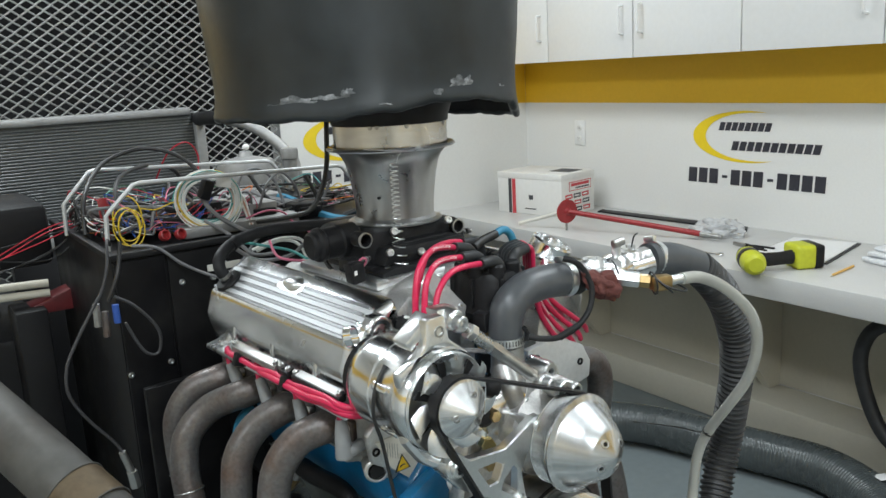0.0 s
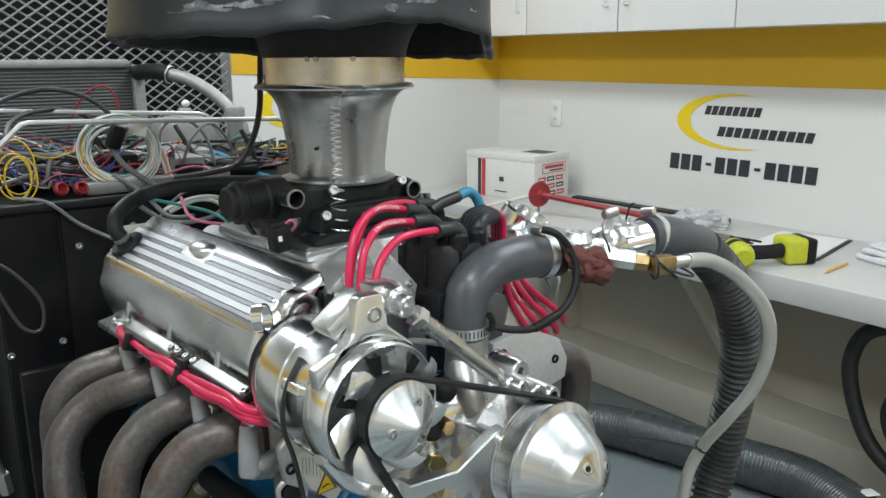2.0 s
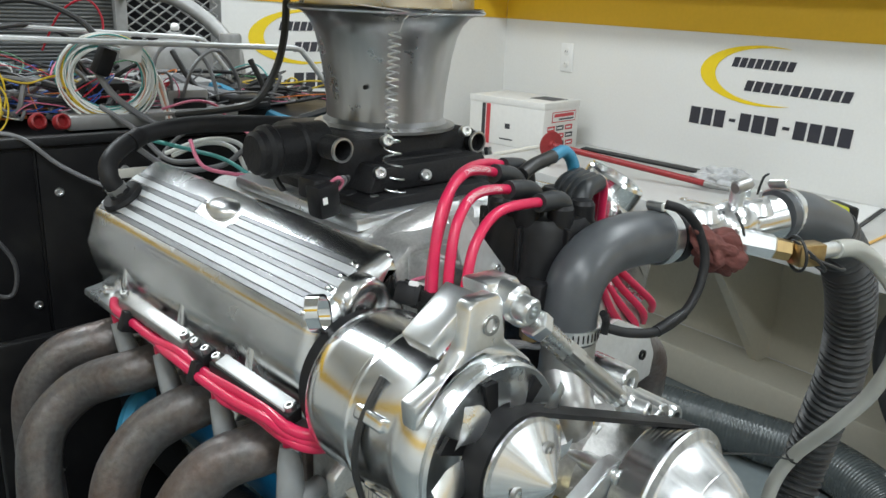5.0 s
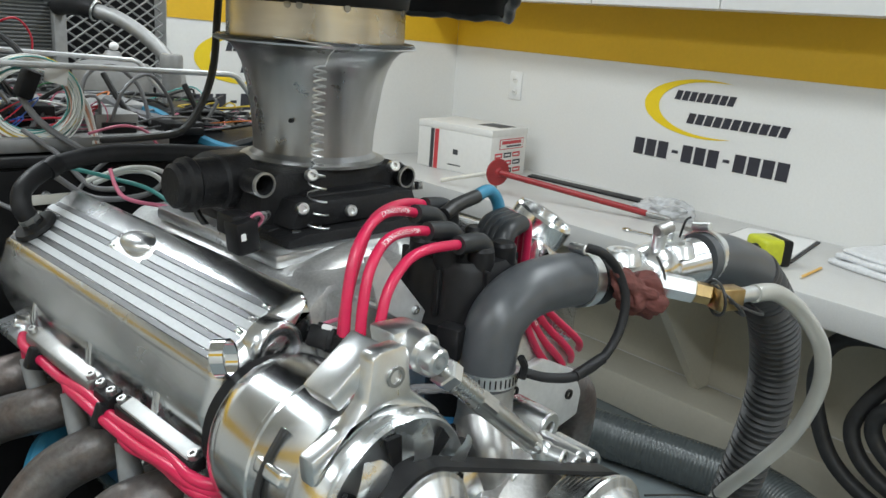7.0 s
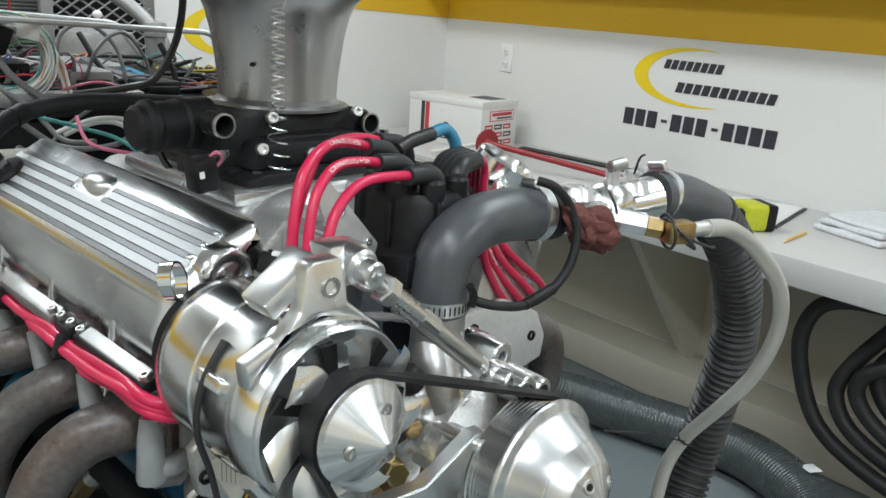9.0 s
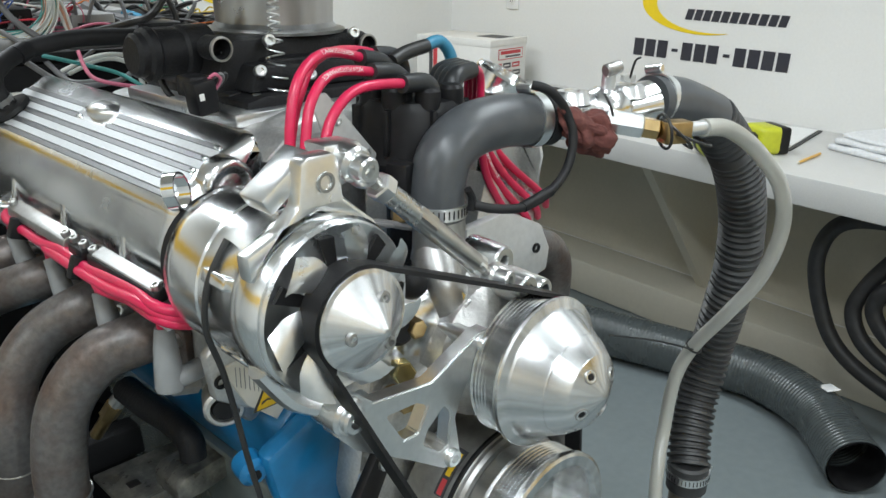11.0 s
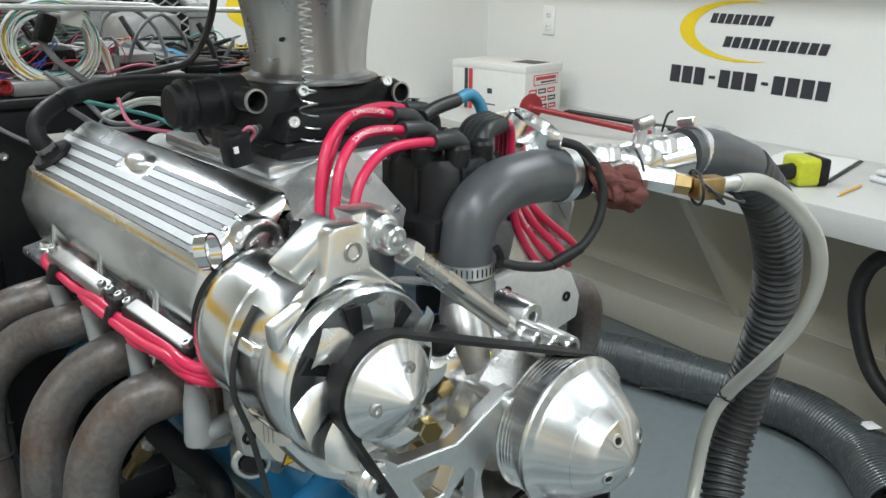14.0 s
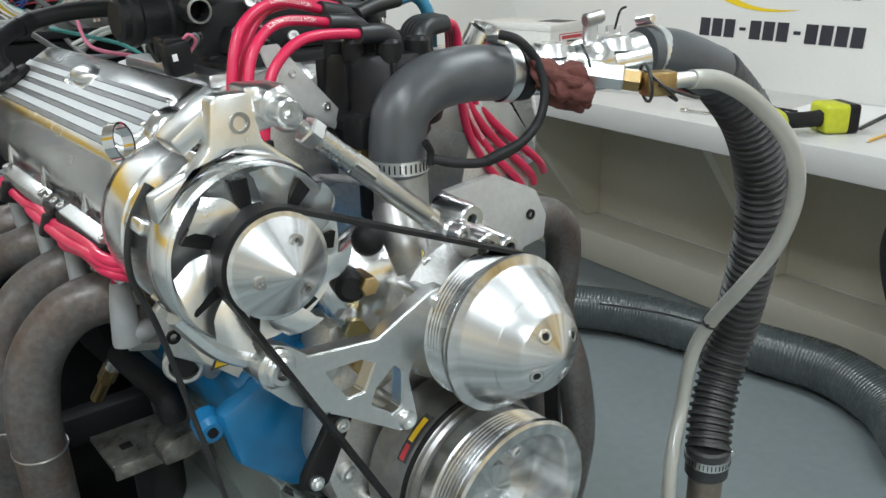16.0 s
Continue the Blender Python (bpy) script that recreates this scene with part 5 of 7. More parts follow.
# top ear
ear = part("top_ear", prism([(-0.3150, 1.322), (-0.2820, 1.336), (-0.2660, 1.352), (-0.2620, 1.386), (-0.2560, 1.391), (-0.2310, 1.391), (-0.2260, 1.386), (-0.2210, 1.352), (-0.1880, 1.325), (-0.1700, 1.295), (-0.1780, 1.29), (-0.2100, 1.333), (-0.2460, 1.345), (-0.2800, 1.335), (-0.3130, 1.30)], 0.108, 0.126, bevel=0.0035), SATIN, alt, "polished billet mounting ear")
part("ear_hole", lathe([(0.0085, 0), (0.0085, 0.002), (0.006, 0.002), (0.0055, -0.008), (0, -0.008)], front(-0.2400, 1.368, 0.108), 18), STEEL, ear)
part("ear_arm", block((0.058, 0.034, 0.017), pose(-0.263, 0.138, 1.369, 0, -36.1, 0), 0.003), SATIN, alt, "billet arm of the mounting ear")
part("ear_clevis", prism([(-0.2250, 1.392), (-0.1850, 1.390), (-0.1780, 1.378), (-0.1850, 1.358), (-0.2150, 1.352)], 0.128, 0.160, bevel=0.005), SATIN, alt)
bt = part("top_bolt", rod((-0.2020, 0.135, 1.376), (-0.2020, 0.112, 1.374), 0.016, 24, 0.003), SATIN, alt)
fasten((-0.2020, 0.114, 1.374), (-0.2015, 0.098, 1.372), 0.011, alt)

# adjusting rod
rodt = eng("adjuster_rod", "hexagonal steel adjusting rod between pump and alternator", "tension rod", (-0.1, 0.12, 1.30))
A, B = Vector((-0.203, 0.118, 1.374)), Vector((-0.036, 0.106, 1.232))
d = (B - A).normalized()
part("rod_end", ball(A + d * 0.012, 0.014), SATIN, rodt)
part("rod_end", ball(B, 0.0125), SATIN, rodt)
part("lock_nut", hexrod(A + d * 0.032, A + d * 0.046, 0.0135, None), SATIN, rodt)
part("turnbuckle", rod(A + d * 0.046, B - d * 0.022, 0.0102, 20, 0.001), STAINLESS, rodt, "long round steel sleeve")
part("wrench_flat", hexrod(A + d * 0.085, A + d * 0.112, 0.0114), STAINLESS, rodt)
part("lock_nut", hexrod(B - d * 0.034, B - d * 0.022, 0.0115), SATIN, rodt)
part("thread", rod(A + d * 0.01, B - d * 0.008, 0.006, 12), STEEL, rodt)
fasten(B, B + Vector((0.004, -0.022, 0.0)), 0.010, rodt)

# lower bracket
brk = eng("alternator_bracket", "machined billet aluminium bracket with lightening holes", "bracket", (-0.12, 0.1, 1.05))


def plate(outer, holes, a, b, bevel):
    """A plate in the engine's front plane with openings cut through."""
    tmp = bmesh.new()
    edges = []
    for loop in [outer] + holes:
        vs = [tmp.verts.new((p, a, q)) for p, q in loop]
        edges += [tmp.edges.new((vs[i], vs[(i + 1) % len(vs)])) for i in range(len(vs))]
    bmesh.ops.triangle_fill(tmp, use_beauty=True, edges=edges)
    ext = bmesh.ops.extrude_face_region(tmp, geom=tmp.faces[:])
    bmesh.ops.translate(tmp, verts=[g for g in ext["geom"] if isinstance(g, bmesh.types.BMVert)], vec=(0, b - a, 0))
    bmesh.ops.recalc_face_normals(tmp, faces=tmp.faces)
    if bevel:
        sharp = [e for e in tmp.edges if len(e.link_faces) == 2 and e.calc_face_angle(0) > 0.6]
        bmesh.ops.bevel(tmp, geom=sharp, offset=bevel, segments=2, affect="EDGES")
    return tmp


outer = [(-0.255, 1.170), (-0.240, 1.182), (-0.222, 1.174), (-0.205, 1.160), (-0.132, 1.152), (-0.066, 1.182), (-0.050, 1.182), (-0.044, 1.168), (-0.054, 1.155), (-0.085, 1.125), (-0.097, 1.098), (-0.090, 1.060), (-0.088, 1.048), (-0.098, 1.040), (-0.112, 1.044), (-0.165, 1.080), (-0.225, 1.118), (-0.250, 1.145)]
holes = [[(-0.190, 1.138), (-0.150, 1.136), (-0.137, 1.128), (-0.150, 1.103), (-0.168, 1.103)], [(-0.113, 1.118), (-0.105, 1.108), (-0.108, 1.070), (-0.118, 1.066), (-0.143, 1.085), (-0.136, 1.100)]]
plt = part("plate", plate(outer, holes, 0.094, 0.112, 0.0018), SATIN, brk)
boss = part("boss", rod((-0.238, 0.125, 1.161), (-0.238, 0.086, 1.161), 0.018, 28, 0.003), SATIN, brk)
fasten((-0.238, 0.09, 1.161), (-0.238, 0.078, 1.161), 0.013, brk)
fasten((-0.103, 0.096, 1.054), (-0.103, 0.088, 1.054), 0.010, brk)
fasten((-0.060, 0.096, 1.168), (-0.060, 0.088, 1.168), 0.009, brk)
part("spacer", rod((-0.06, 0.112, 1.168), (-0.06, 0.185, 1.168), 0.010, 16), SATIN, brk)
part("spacer", rod((-0.103, 0.112, 1.054), (-0.103, 0.185, 1.054), 0.012, 16), SATIN, brk)
part("lower_arm", tube([(-0.238, 0.118, 1.161), (-0.275, 0.118, 1.185), (-0.305, 0.116, 1.225)], 0.012, 10, 5), SATIN, alt)

# belt round the three pulleys
def belt(circles, v0, v1, thick):
    """A flat belt round circles (u, w, r), given in order round the hull."""
    pts = []
    n = len(circles)
    for i in range(n):
        (ax, ay, ar), (bx, by, br), (cx, cy, cr) = circles[i - 1], circles[i], circles[(i + 1) % n]

        def tang(p, q):
            d = math.atan2(q[1] - p[1], q[0] - p[0])
            L = math.hypot(q[0] - p[0], q[1] - p[1])
            return d - math.pi / 2 - math.asin((q[2] - p[2]) / L)
        a0, a1 = tang((ax, ay, ar), (bx, by, br)), tang((bx, by, br), (cx, cy, cr))
        while a1 < a0:
            a1 += 2 * math.pi
        k = max(4, int((a1 - a0) / 0.09))
        pts += [(bx, by, br, a0 + (a1 - a0) * j / k) for j in range(k + 1)]
    tmp = bmesh.new()
    rings = [[tmp.verts.new((x + (r + e) * math.cos(a), v, y + (r + e) * math.sin(a))) for e, v in ((0, v0), (thick, v0), (thick, v1), (0, v1))] for x, y, r, a in pts]
    m = len(rings)
    for i in range(m):
        p, q = rings[i], rings[(i + 1) % m]
        for k in range(4):
            tmp.faces.new((p[k], p[(k + 1) % 4], q[(k + 1) % 4], q[k]))
    return tmp


bt = eng("drive_belt", "black ribbed rubber drive belt round the pulleys", "drive belt", (0, 0.075, 0.83))
part("belt", belt([(0, CW, 0.0945), (0.0, WW, 0.0775), (AU, AW, 0.0418)], 0.066, 0.088, 0.0042), BLACK_RUBBER, bt)

# sticker plate and plug hole beside the head
pl = part("label_plate", prism([(-0.262, 1.150), (-0.205, 1.155), (-0.165, 1.075), (-0.195, 1.062), (-0.235, 1.098)], 0.258, 0.263, bevel=0.001), STICKER, engine, "pale label plate with a warning triangle")
TW = 0.0165
part("warning_triangle", prism([(-0.214 - TW, 1.0875), (-0.214 + TW, 1.0875), (-0.214, 1.1165)], 0.2565, 0.2575), CARD_BLACK, pl, "black-edged yellow warning triangle", smooth=0)
part("warning_field", prism([(-0.214 - TW * 0.78, 1.0892), (-0.214 + TW * 0.78, 1.0892), (-0.214, 1.1130)], 0.2558, 0.2566), STICKER_YELLOW, pl, "yellow warning field", smooth=0)
part("warning_mark", prism([(-0.221, 1.0945), (-0.214, 1.0975), (-0.207, 1.0960), (-0.213, 1.0995), (-0.220, 1.0975)], 0.2550, 0.2559), CARD_BLACK, pl, smooth=0)
for k in range(6):
    part("print_line", box(-0.247 + 0.005 * k, -0.2464 + 0.005 * k, 0.2574, 0.2582, 1.125 - 0.003 * k, 1.147 - 0.002 * k), BOOT, pl, smooth=0)
acc = part("accessory_boss", lathe([(0.022, -0.03), (0.022, 0.0), (0.019, 0.003), (0.0155, 0.003), (0.015, -0.012), (0, -0.012)], toward((-0.247, 0.285, 1.088), (-0.33, 0.12, 1.08)), 24), CAST, engine, "cast boss with a black plug")
part("plug", lathe([(0, 0.004), (0.012, 0.003), (0.0148, -0.004), (0.0148, -0.012)], toward((-0.247, 0.285, 1.088), (-0.33, 0.12, 1.08)), 18), BLACK_RUBBER, acc)

# coolant elbow, clamps and outlet fittings
elbow = eng("coolant_elbow", "grey silicone coolant elbow with worm-drive clamps", "coolant hose", (-0.02, 0.19, 1.26))
part("hose", tube([(-0.030, 0.19, 1.274), (-0.031, 0.19, 1.306), (-0.021, 0.19, 1.339), (0.012, 0.19, 1.359), (0.055, 0.187, 1.365), (0.095, 0.183, 1.363), (0.124, 0.180, 1.360)], 0.0298, 32, 8), GREY_HOSE, elbow)


def clamp(parent, c, axis_to, r, screw_dir):
    m = toward(c, axis_to)
    part("clamp", lathe([(r - 0.001, -0.007), (r + 0.0014, -0.007), (r + 0.0014, 0.007), (r - 0.001, 0.007)], m, 48), SATIN, parent, "steel worm-drive band")
    c, sd = Vector(c), Vector(screw_dir).normalized()
    ax = (Vector(axis_to) - c).normalized()
    tn = ax.cross(sd)
    s = part("clamp_screw", rod(c + sd * (r + 0.006) - tn * 0.012, c + sd * (r + 0.006) + tn * 0.012, 0.0055, 10, 0.001), SATIN, parent)
    n = 36
    for k in range(n):
        a = 2 * math.pi * k / n
        p = c + (sd * math.cos(a) + tn * math.sin(a)) * (r + 0.0016)
        w = part("clamp_slot", block((0.0015, 0.0088, 0.0007), Matrix.Translation(p) @ Matrix((tn * math.cos(a) - sd * math.sin(a), ax, sd * math.cos(a) + tn * math.sin(a))).transposed().to_4x4()), BLACK_PLASTIC, s, smooth=0) if r > 0.03 and ax.z < -0.5 else None


clamp(elbow, (-0.030, 0.19, 1.284), (-0.030, 0.19, 1.0), 0.0303, (1, 0.3, 0))
clamp(elbow, (0.110, 0.1815, 1.3615), (0.25, 0.165, 1.348), 0.0303, (-0.2, 0.1, 1))
ft = eng("coolant_fitting", "machined aluminium coolant outlet with plugs and brass tee", "hose fitting", (0.22, 0.15, 1.3))
part("neck", tube([(0.118, 0.180, 1.361), (0.145, 0.178, 1.361), (0.19, 0.165, 1.358), (0.24, 0.15, 1.36), (0.285, 0.135, 1.366)], lambda f, s: 0.0295 - 0.002 * math.sin(math.pi * f), 28, 7), POLISHED, ft)
part("rubber_sleeve", tube([(0.120, 0.180, 1.361), (0.136, 0.178, 1.360)], 0.0312, 28, 3), BLACK_RUBBER, ft)
for u, v, w, r in ((0.168, 0.168, 1.390, 0.019), (0.250, 0.146, 1.392, 0.021)):
    part("port", lathe([(r * 1.25, -0.014), (r, -0.002), (r * 0.92, 0.0), (r * 0.55, 0.0), (r * 0.5, -0.006), (0, -0.006)], pose(u, v, w), 24), SATIN, ft)
part("boss", ball((0.222, 0.155, 1.364), 0.034, sx=1.2, sy=0.95, sz=0.85, seg=28), POLISHED, ft)
part("port_hole", rod((0.168, 0.168, 1.384), (0.168, 0.168, 1.3862), 0.0095, 18), BLACK_PLASTIC, ft)
part("cap_screw", hexrod((0.250, 0.146, 1.395), (0.250, 0.146, 1.404), 0.009), SATIN, ft)
part("bleed_post", rod((0.214, 0.150, 1.385), (0.212, 0.148, 1.412), 0.0085, 16, 0.002), SATIN, ft)
part("bleed_bolt", rod((0.200, 0.146, 1.412), (0.224, 0.142, 1.416), 0.008, 12, 0.002), STEEL, ft)
part("bag_strip", tube([(0.245, 0.14, 1.40), (0.25, 0.138, 1.42), (0.258, 0.136, 1.424)], 0.0015, 6, 4), BLACK_PLASTIC, ft)
part("adapter", hexrod((0.178, 0.128, 1.360), (0.207, 0.094, 1.354), 0.0145), SATIN, ft, "machined hexagonal adapter")
part("brass_nut", hexrod((0.204, 0.098, 1.354), (0.219, 0.080, 1.351), 0.0125), BRASS, ft, "brass nut")
part("brass_elbow", block((0.036, 0.022, 0.026), pose(0.231, 0.066, 1.349, 0, 0, -25), 0.003), BRASS, ft, "brass elbow block")
part("barb", rod((0.243, 0.061, 1.350), (0.285, 0.050, 1.350), 0.009, 12, 0.001), SATIN, ft)
for k in range(3):
    part("wire_tie", torus(toward((0.218 + 0.016 * k, 0.072 - 0.007 * k, 1.350 - 0.004 * k), (0.28, 0.03, 1.36 + 0.05 * k)), 0.020 + 0.004 * k, 0.0018, 28, 6), WIRE["black"], ft)
rag = eng("rag", "rust-brown rag tied under the coolant fitting", "rag", (0.17, 0.14, 1.32))


def rag_mesh():
    """Gathered cloth: pleats that run round a knotted core."""
    tmp = bmesh.new()
    bmesh.ops.create_icosphere(tmp, subdivisions=6, radius=1)
    for v in tmp.verts:
        c = v.co.copy()
        pleat = abs(math.sin(4.6 * c.x + 2.6 * noise.noise(c * 1.3) + 1.2 * c.z))
        v.co = c * (0.74 + 0.50 * noise.noise(c * 1.1 + Vector((3, 1, 0))) + 0.12 * noise.noise(c * 3.1) + 0.20 * pleat + 0.03 * noise.noise(c * 9))
    return join(tmp, pose(0.160, 0.138, 1.347, 0, 22, -20) @ Matrix.Diagonal((0.050, 0.026, 0.026, 1)))


part("cloth", rag_mesh(), RAG, rag, smooth=60)
part("knot", tube([(0.178, 0.13, 1.39), (0.176, 0.118, 1.375), (0.178, 0.115, 1.36)], 0.0016, 6, 4), WIRE["black"], rag)

# main ribbed hose
hose = eng("ribbed_hose", "black ribbed coolant hose hanging from the outlet", "ribbed hose", (0.50, 0.12, 0.5))
HP = [(0.285, 0.135, 1.368), (0.34, 0.125, 1.362), (0.41, 0.112, 1.337), (0.49, 0.107, 1.268), (0.548, 0.11, 1.178), (0.575, 0.117, 1.08), (0.590, 0.135, 0.985), (0.590, 0.148, 0.90), (0.566, 0.148, 0.83), (0.53, 0.135, 0.775), (0.502, 0.117, 0.735)]
part("smooth_cuff", tube(HP[:3], 0.0322, 28, 8), GREY_HOSE, hose, "smooth grey hose end")
part("corrugated_hose", tube(HP[2:], lambda f, s: 0.0330 + 0.0026 * (1 if math.sin(s * 2 * math.pi / 0.0125) > 0 else -1) * min(1, 0.2 + s * 9), 28, 26), RIBBED, hose, "deeply ribbed black hose")
clamp(hose, (0.302, 0.134, 1.368), (0.40, 0.128, 1.352), 0.0328, (0, 0.2, 1))
clamp(hose, (0.503, 0.117, 0.722), (0.506, 0.117, 0.60), 0.034, (1, -0.3, 0))
part("cuff", rod((0.502, 0.117, 0.745), (0.503, 0.117, 0.69), 0.0335, 28, 0.004), RIBBED, hose, "plain black hose cuff")
part("pipe", rod((0.503, 0.117, 0.70), (0.51, 0.118, 0.02), 0.027, 24), RISER, hose, "dull tan-stained steel riser pipe")

# cloudy tube
ct = eng("vinyl_tube", "cloudy clear vinyl tube looping down from the brass elbow", "vinyl tube", (0.35, 0.06, 0.5))
CP = [(0.272, 0.052, 1.358), (0.325, 0.046, 1.350), (0.395, 0.038, 1.315), (0.455, 0.022, 1.257), (0.484, 0.022, 1.188), (0.494, 0.045, 1.108), (0.492, 0.085, 1.038), (0.500, 0.135, 0.961), (0.490, 0.155, 0.898), (0.474, 0.155, 0.808), (0.43, 0.135, 0.745), (0.41, 0.12, 0.66), (0.40, 0.11, 0.4), (0.40, 0.11, 0.012)]
part("tube", tube([(u, v, w - 0.008) for u, v, w in CP], 0.0108, 18, 8), CLEAR, ct)
part("cable_tie", torus(toward((0.500, 0.135, 0.953), (0.492, 0.085, 1.03)), 0.0130, 0.0016, 20, 6), WIRE["black"], ct)
part("tie_tail", tube([(0.488, 0.130, 0.953), (0.354, 0.124, 1.017), (0.220, 0.12, 1.073)], 0.0015, 6, 5), WIRE["black"], ct)

# thin black line looping from the elbow clamp to the fitting
ln = eng("vacuum_line", "thin black rubber line looping round the elbow", "rubber line", (0.1, 0.1, 1.27))
part("line", tube([(0.088, 0.165, 1.405), (0.101, 0.150, 1.399), (0.118, 0.140, 1.378), (0.122, 0.130, 1.350), (0.109, 0.125, 1.318), (0.073, 0.120, 1.297), (0.033, 0.125, 1.286), (0.004, 0.140, 1.287), (-0.011, 0.155, 1.291)], 0.0052, 12, 8), BLACK_RUBBER, ln)
part("taped_joint", tube([(0.073, 0.120, 1.297), (0.033, 0.125, 1.286)], 0.0062, 12, 5), BLACK_PLASTIC, ln, "taped joint")
part("end_clip", tube([(-0.022, 0.155, 1.310), (-0.015, 0.155, 1.299), (-0.017, 0.155, 1.286)], 0.0042, 8, 4), BLACK_PLASTIC, ln)

# chrome breather on the far cover
br = eng("breather", "chrome breather cup on the far valve cover", "breather", (0.252, 0.36, 1.31))
part("cup", lathe([(0.018, -0.05), (0.022, -0.02), (0.040, 0.0), (0.043, 0.004), (0.043, 0.030), (0.040, 0.034), (0.037, 0.033), (0.034, 0.012), (0, 0.008)], toward((0.252, 0.36, 1.352), (0.30, 0.30, 1.50)), 36), ALT_CHROME, br)

# ---- small lines on the engine ----
def cable(name, label, pts, r, mat, category="cable", frame_m=None, seg=8, steps=7):
    t = thing(name, label, category, ENG if frame_m is None else frame_m, pts[len(pts) // 2])
    part("cable", tube(pts, r, seg, steps), mat, t)
    return t


t = cable("breather_hose", "black rubber breather hose to the throttle body", [(-0.257, 0.772, 1.344), (-0.266, 0.776, 1.362), (-0.256, 0.790, 1.384), (-0.21, 0.812, 1.404), (-0.14, 0.81, 1.416), (-0.06, 0.79, 1.416), (0.0, 0.75, 1.415), (0.04, 0.70, 1.415)], 0.0125, BLACK_RUBBER, "hose", seg=14)
part("joint", rod((-0.222, 0.806, 1.399), (-0.205, 0.813, 1.406), 0.0137, 14), BLACK_PLASTIC, t)
cable("alternator_cable", "black cable hanging past the alternator", [(-0.296, 0.168, 1.318), (-0.315, 0.170, 1.285), (-0.320, 0.172, 1.245), (-0.305, 0.178, 1.198), (-0.292, 0.186, 1.15), (-0.28, 0.19, 1.09), (-0.262, 0.19, 1.0), (-0.248, 0.19, 0.92), (-0.235, 0.2, 0.75), (-0.23, 0.25, 0.45)], 0.0029, WIRE["black"], seg=10)
LINES = [("pink", [(-0.158, 0.76, 1.405), (-0.15, 0.74, 1.37), (-0.10, 0.72, 1.355), (-0.07, 0.68, 1.35), (-0.05, 0.60, 1.335), (-0.04, 0.55, 1.31)], 0.0028),
         ("grey", [(-0.20, 0.84, 1.385), (-0.15, 0.83, 1.35), (-0.08, 0.82, 1.35), (-0.05, 0.80, 1.375), (-0.04, 0.74, 1.39)], 0.0042),
         ("teal", [(-0.17, 0.86, 1.39), (-0.12, 0.83, 1.375), (-0.08, 0.80, 1.36), (-0.06, 0.72, 1.33), (-0.07, 0.64, 1.315)], 0.0030),
         ("black", [(-0.09, 0.66, 1.41), (-0.11, 0.62, 1.37), (-0.095, 0.57, 1.33), (-0.085, 0.52, 1.30)], 0.0042),
         ("black", [(-0.02, 0.44, 1.35), (-0.05, 0.43, 1.345), (-0.07, 0.43, 1.31), (-0.075, 0.44, 1.26)], 0.0045),
         ("white", [(-0.13, 0.90, 1.36), (-0.09, 0.85, 1.385), (-0.05, 0.82, 1.38), (-0.04, 0.80, 1.34), (-0.06, 0.80, 1.30)], 0.0035),
         ("white", [(-0.12, 0.90, 1.355), (-0.085, 0.86, 1.378), (-0.055, 0.83, 1.372), (-0.05, 0.80, 1.335), (-0.07, 0.79, 1.30)], 0.0035),
         ("pink", [(-0.16, 0.335, 1.30), (-0.13, 0.33, 1.315), (-0.10, 0.325, 1.318)], 0.0022),
         ("grey", [(-0.12, 0.20, 1.285), (-0.08, 0.21, 1.27), (-0.04, 0.225, 1.265), (0.0, 0.23, 1.27)], 0.0025),
         ("grey", [(-0.145, 0.25, 1.262), (-0.10, 0.22, 1.275), (-0.05, 0.21, 1.262), (0.0, 0.215, 1.25)], 0.0042)]
for c, pts, r in LINES:
    cable("engine_wire", {"pink": "thin pink wire across the intake", "grey": "thin grey wire across the intake"}.get(c, "thin " + c + " wire across the intake"), pts, r, WIRE[c])
con = thing("wire_connector", "black multi-pin wire connector", "connector", ENG, (-0.165, 0.27, 1.30))
part("shell", block((0.042, 0.028, 0.022), pose(-0.168, 0.275, 1.325, 0, 25, 20), 0.003), BLACK_PLASTIC, con)
part("latch", block((0.020, 0.012, 0.006), pose(-0.172, 0.268, 1.339, 0, 25, 20), 0.002), PAPER, con, "white latch")
for k in range(3):
    part("rib", block((0.036, 0.003, 0.024), pose(-0.168, 0.266 + 0.008 * k, 1.326, 0, 25, 20), 0.001), BLACK_PLASTIC, con)
sens = thing("oil_sensor", "brass pressure sensor screwed into the block side", "sensor", ENG, (-0.25, 0.58, 0.9))
part("tip", rod((-0.222, 0.575, 0.985), (-0.237, 0.598, 0.955), 0.0115, 12, 0.001), SATIN, sens)
part("hex", hexrod((-0.236, 0.596, 0.958), (-0.244, 0.615, 0.930), 0.0125), BRASS, sens)
part("barrel", rod((-0.243, 0.612, 0.934), (-0.254, 0.640, 0.893), 0.0092, 14, 0.002), BRASS, sens)
cable("blue_hose", "short bright blue hose beside the block", [(-0.25, 0.74, 1.06), (-0.28, 0.72, 1.05), (-0.30, 0.70, 1.03)], 0.014, WIRE["cyan"], "hose")

# ---- engine stand ----
st = thing("engine_stand", "black steel engine stand with worn mounting plates", "engine stand", ENG, (0, 0.5, 0))
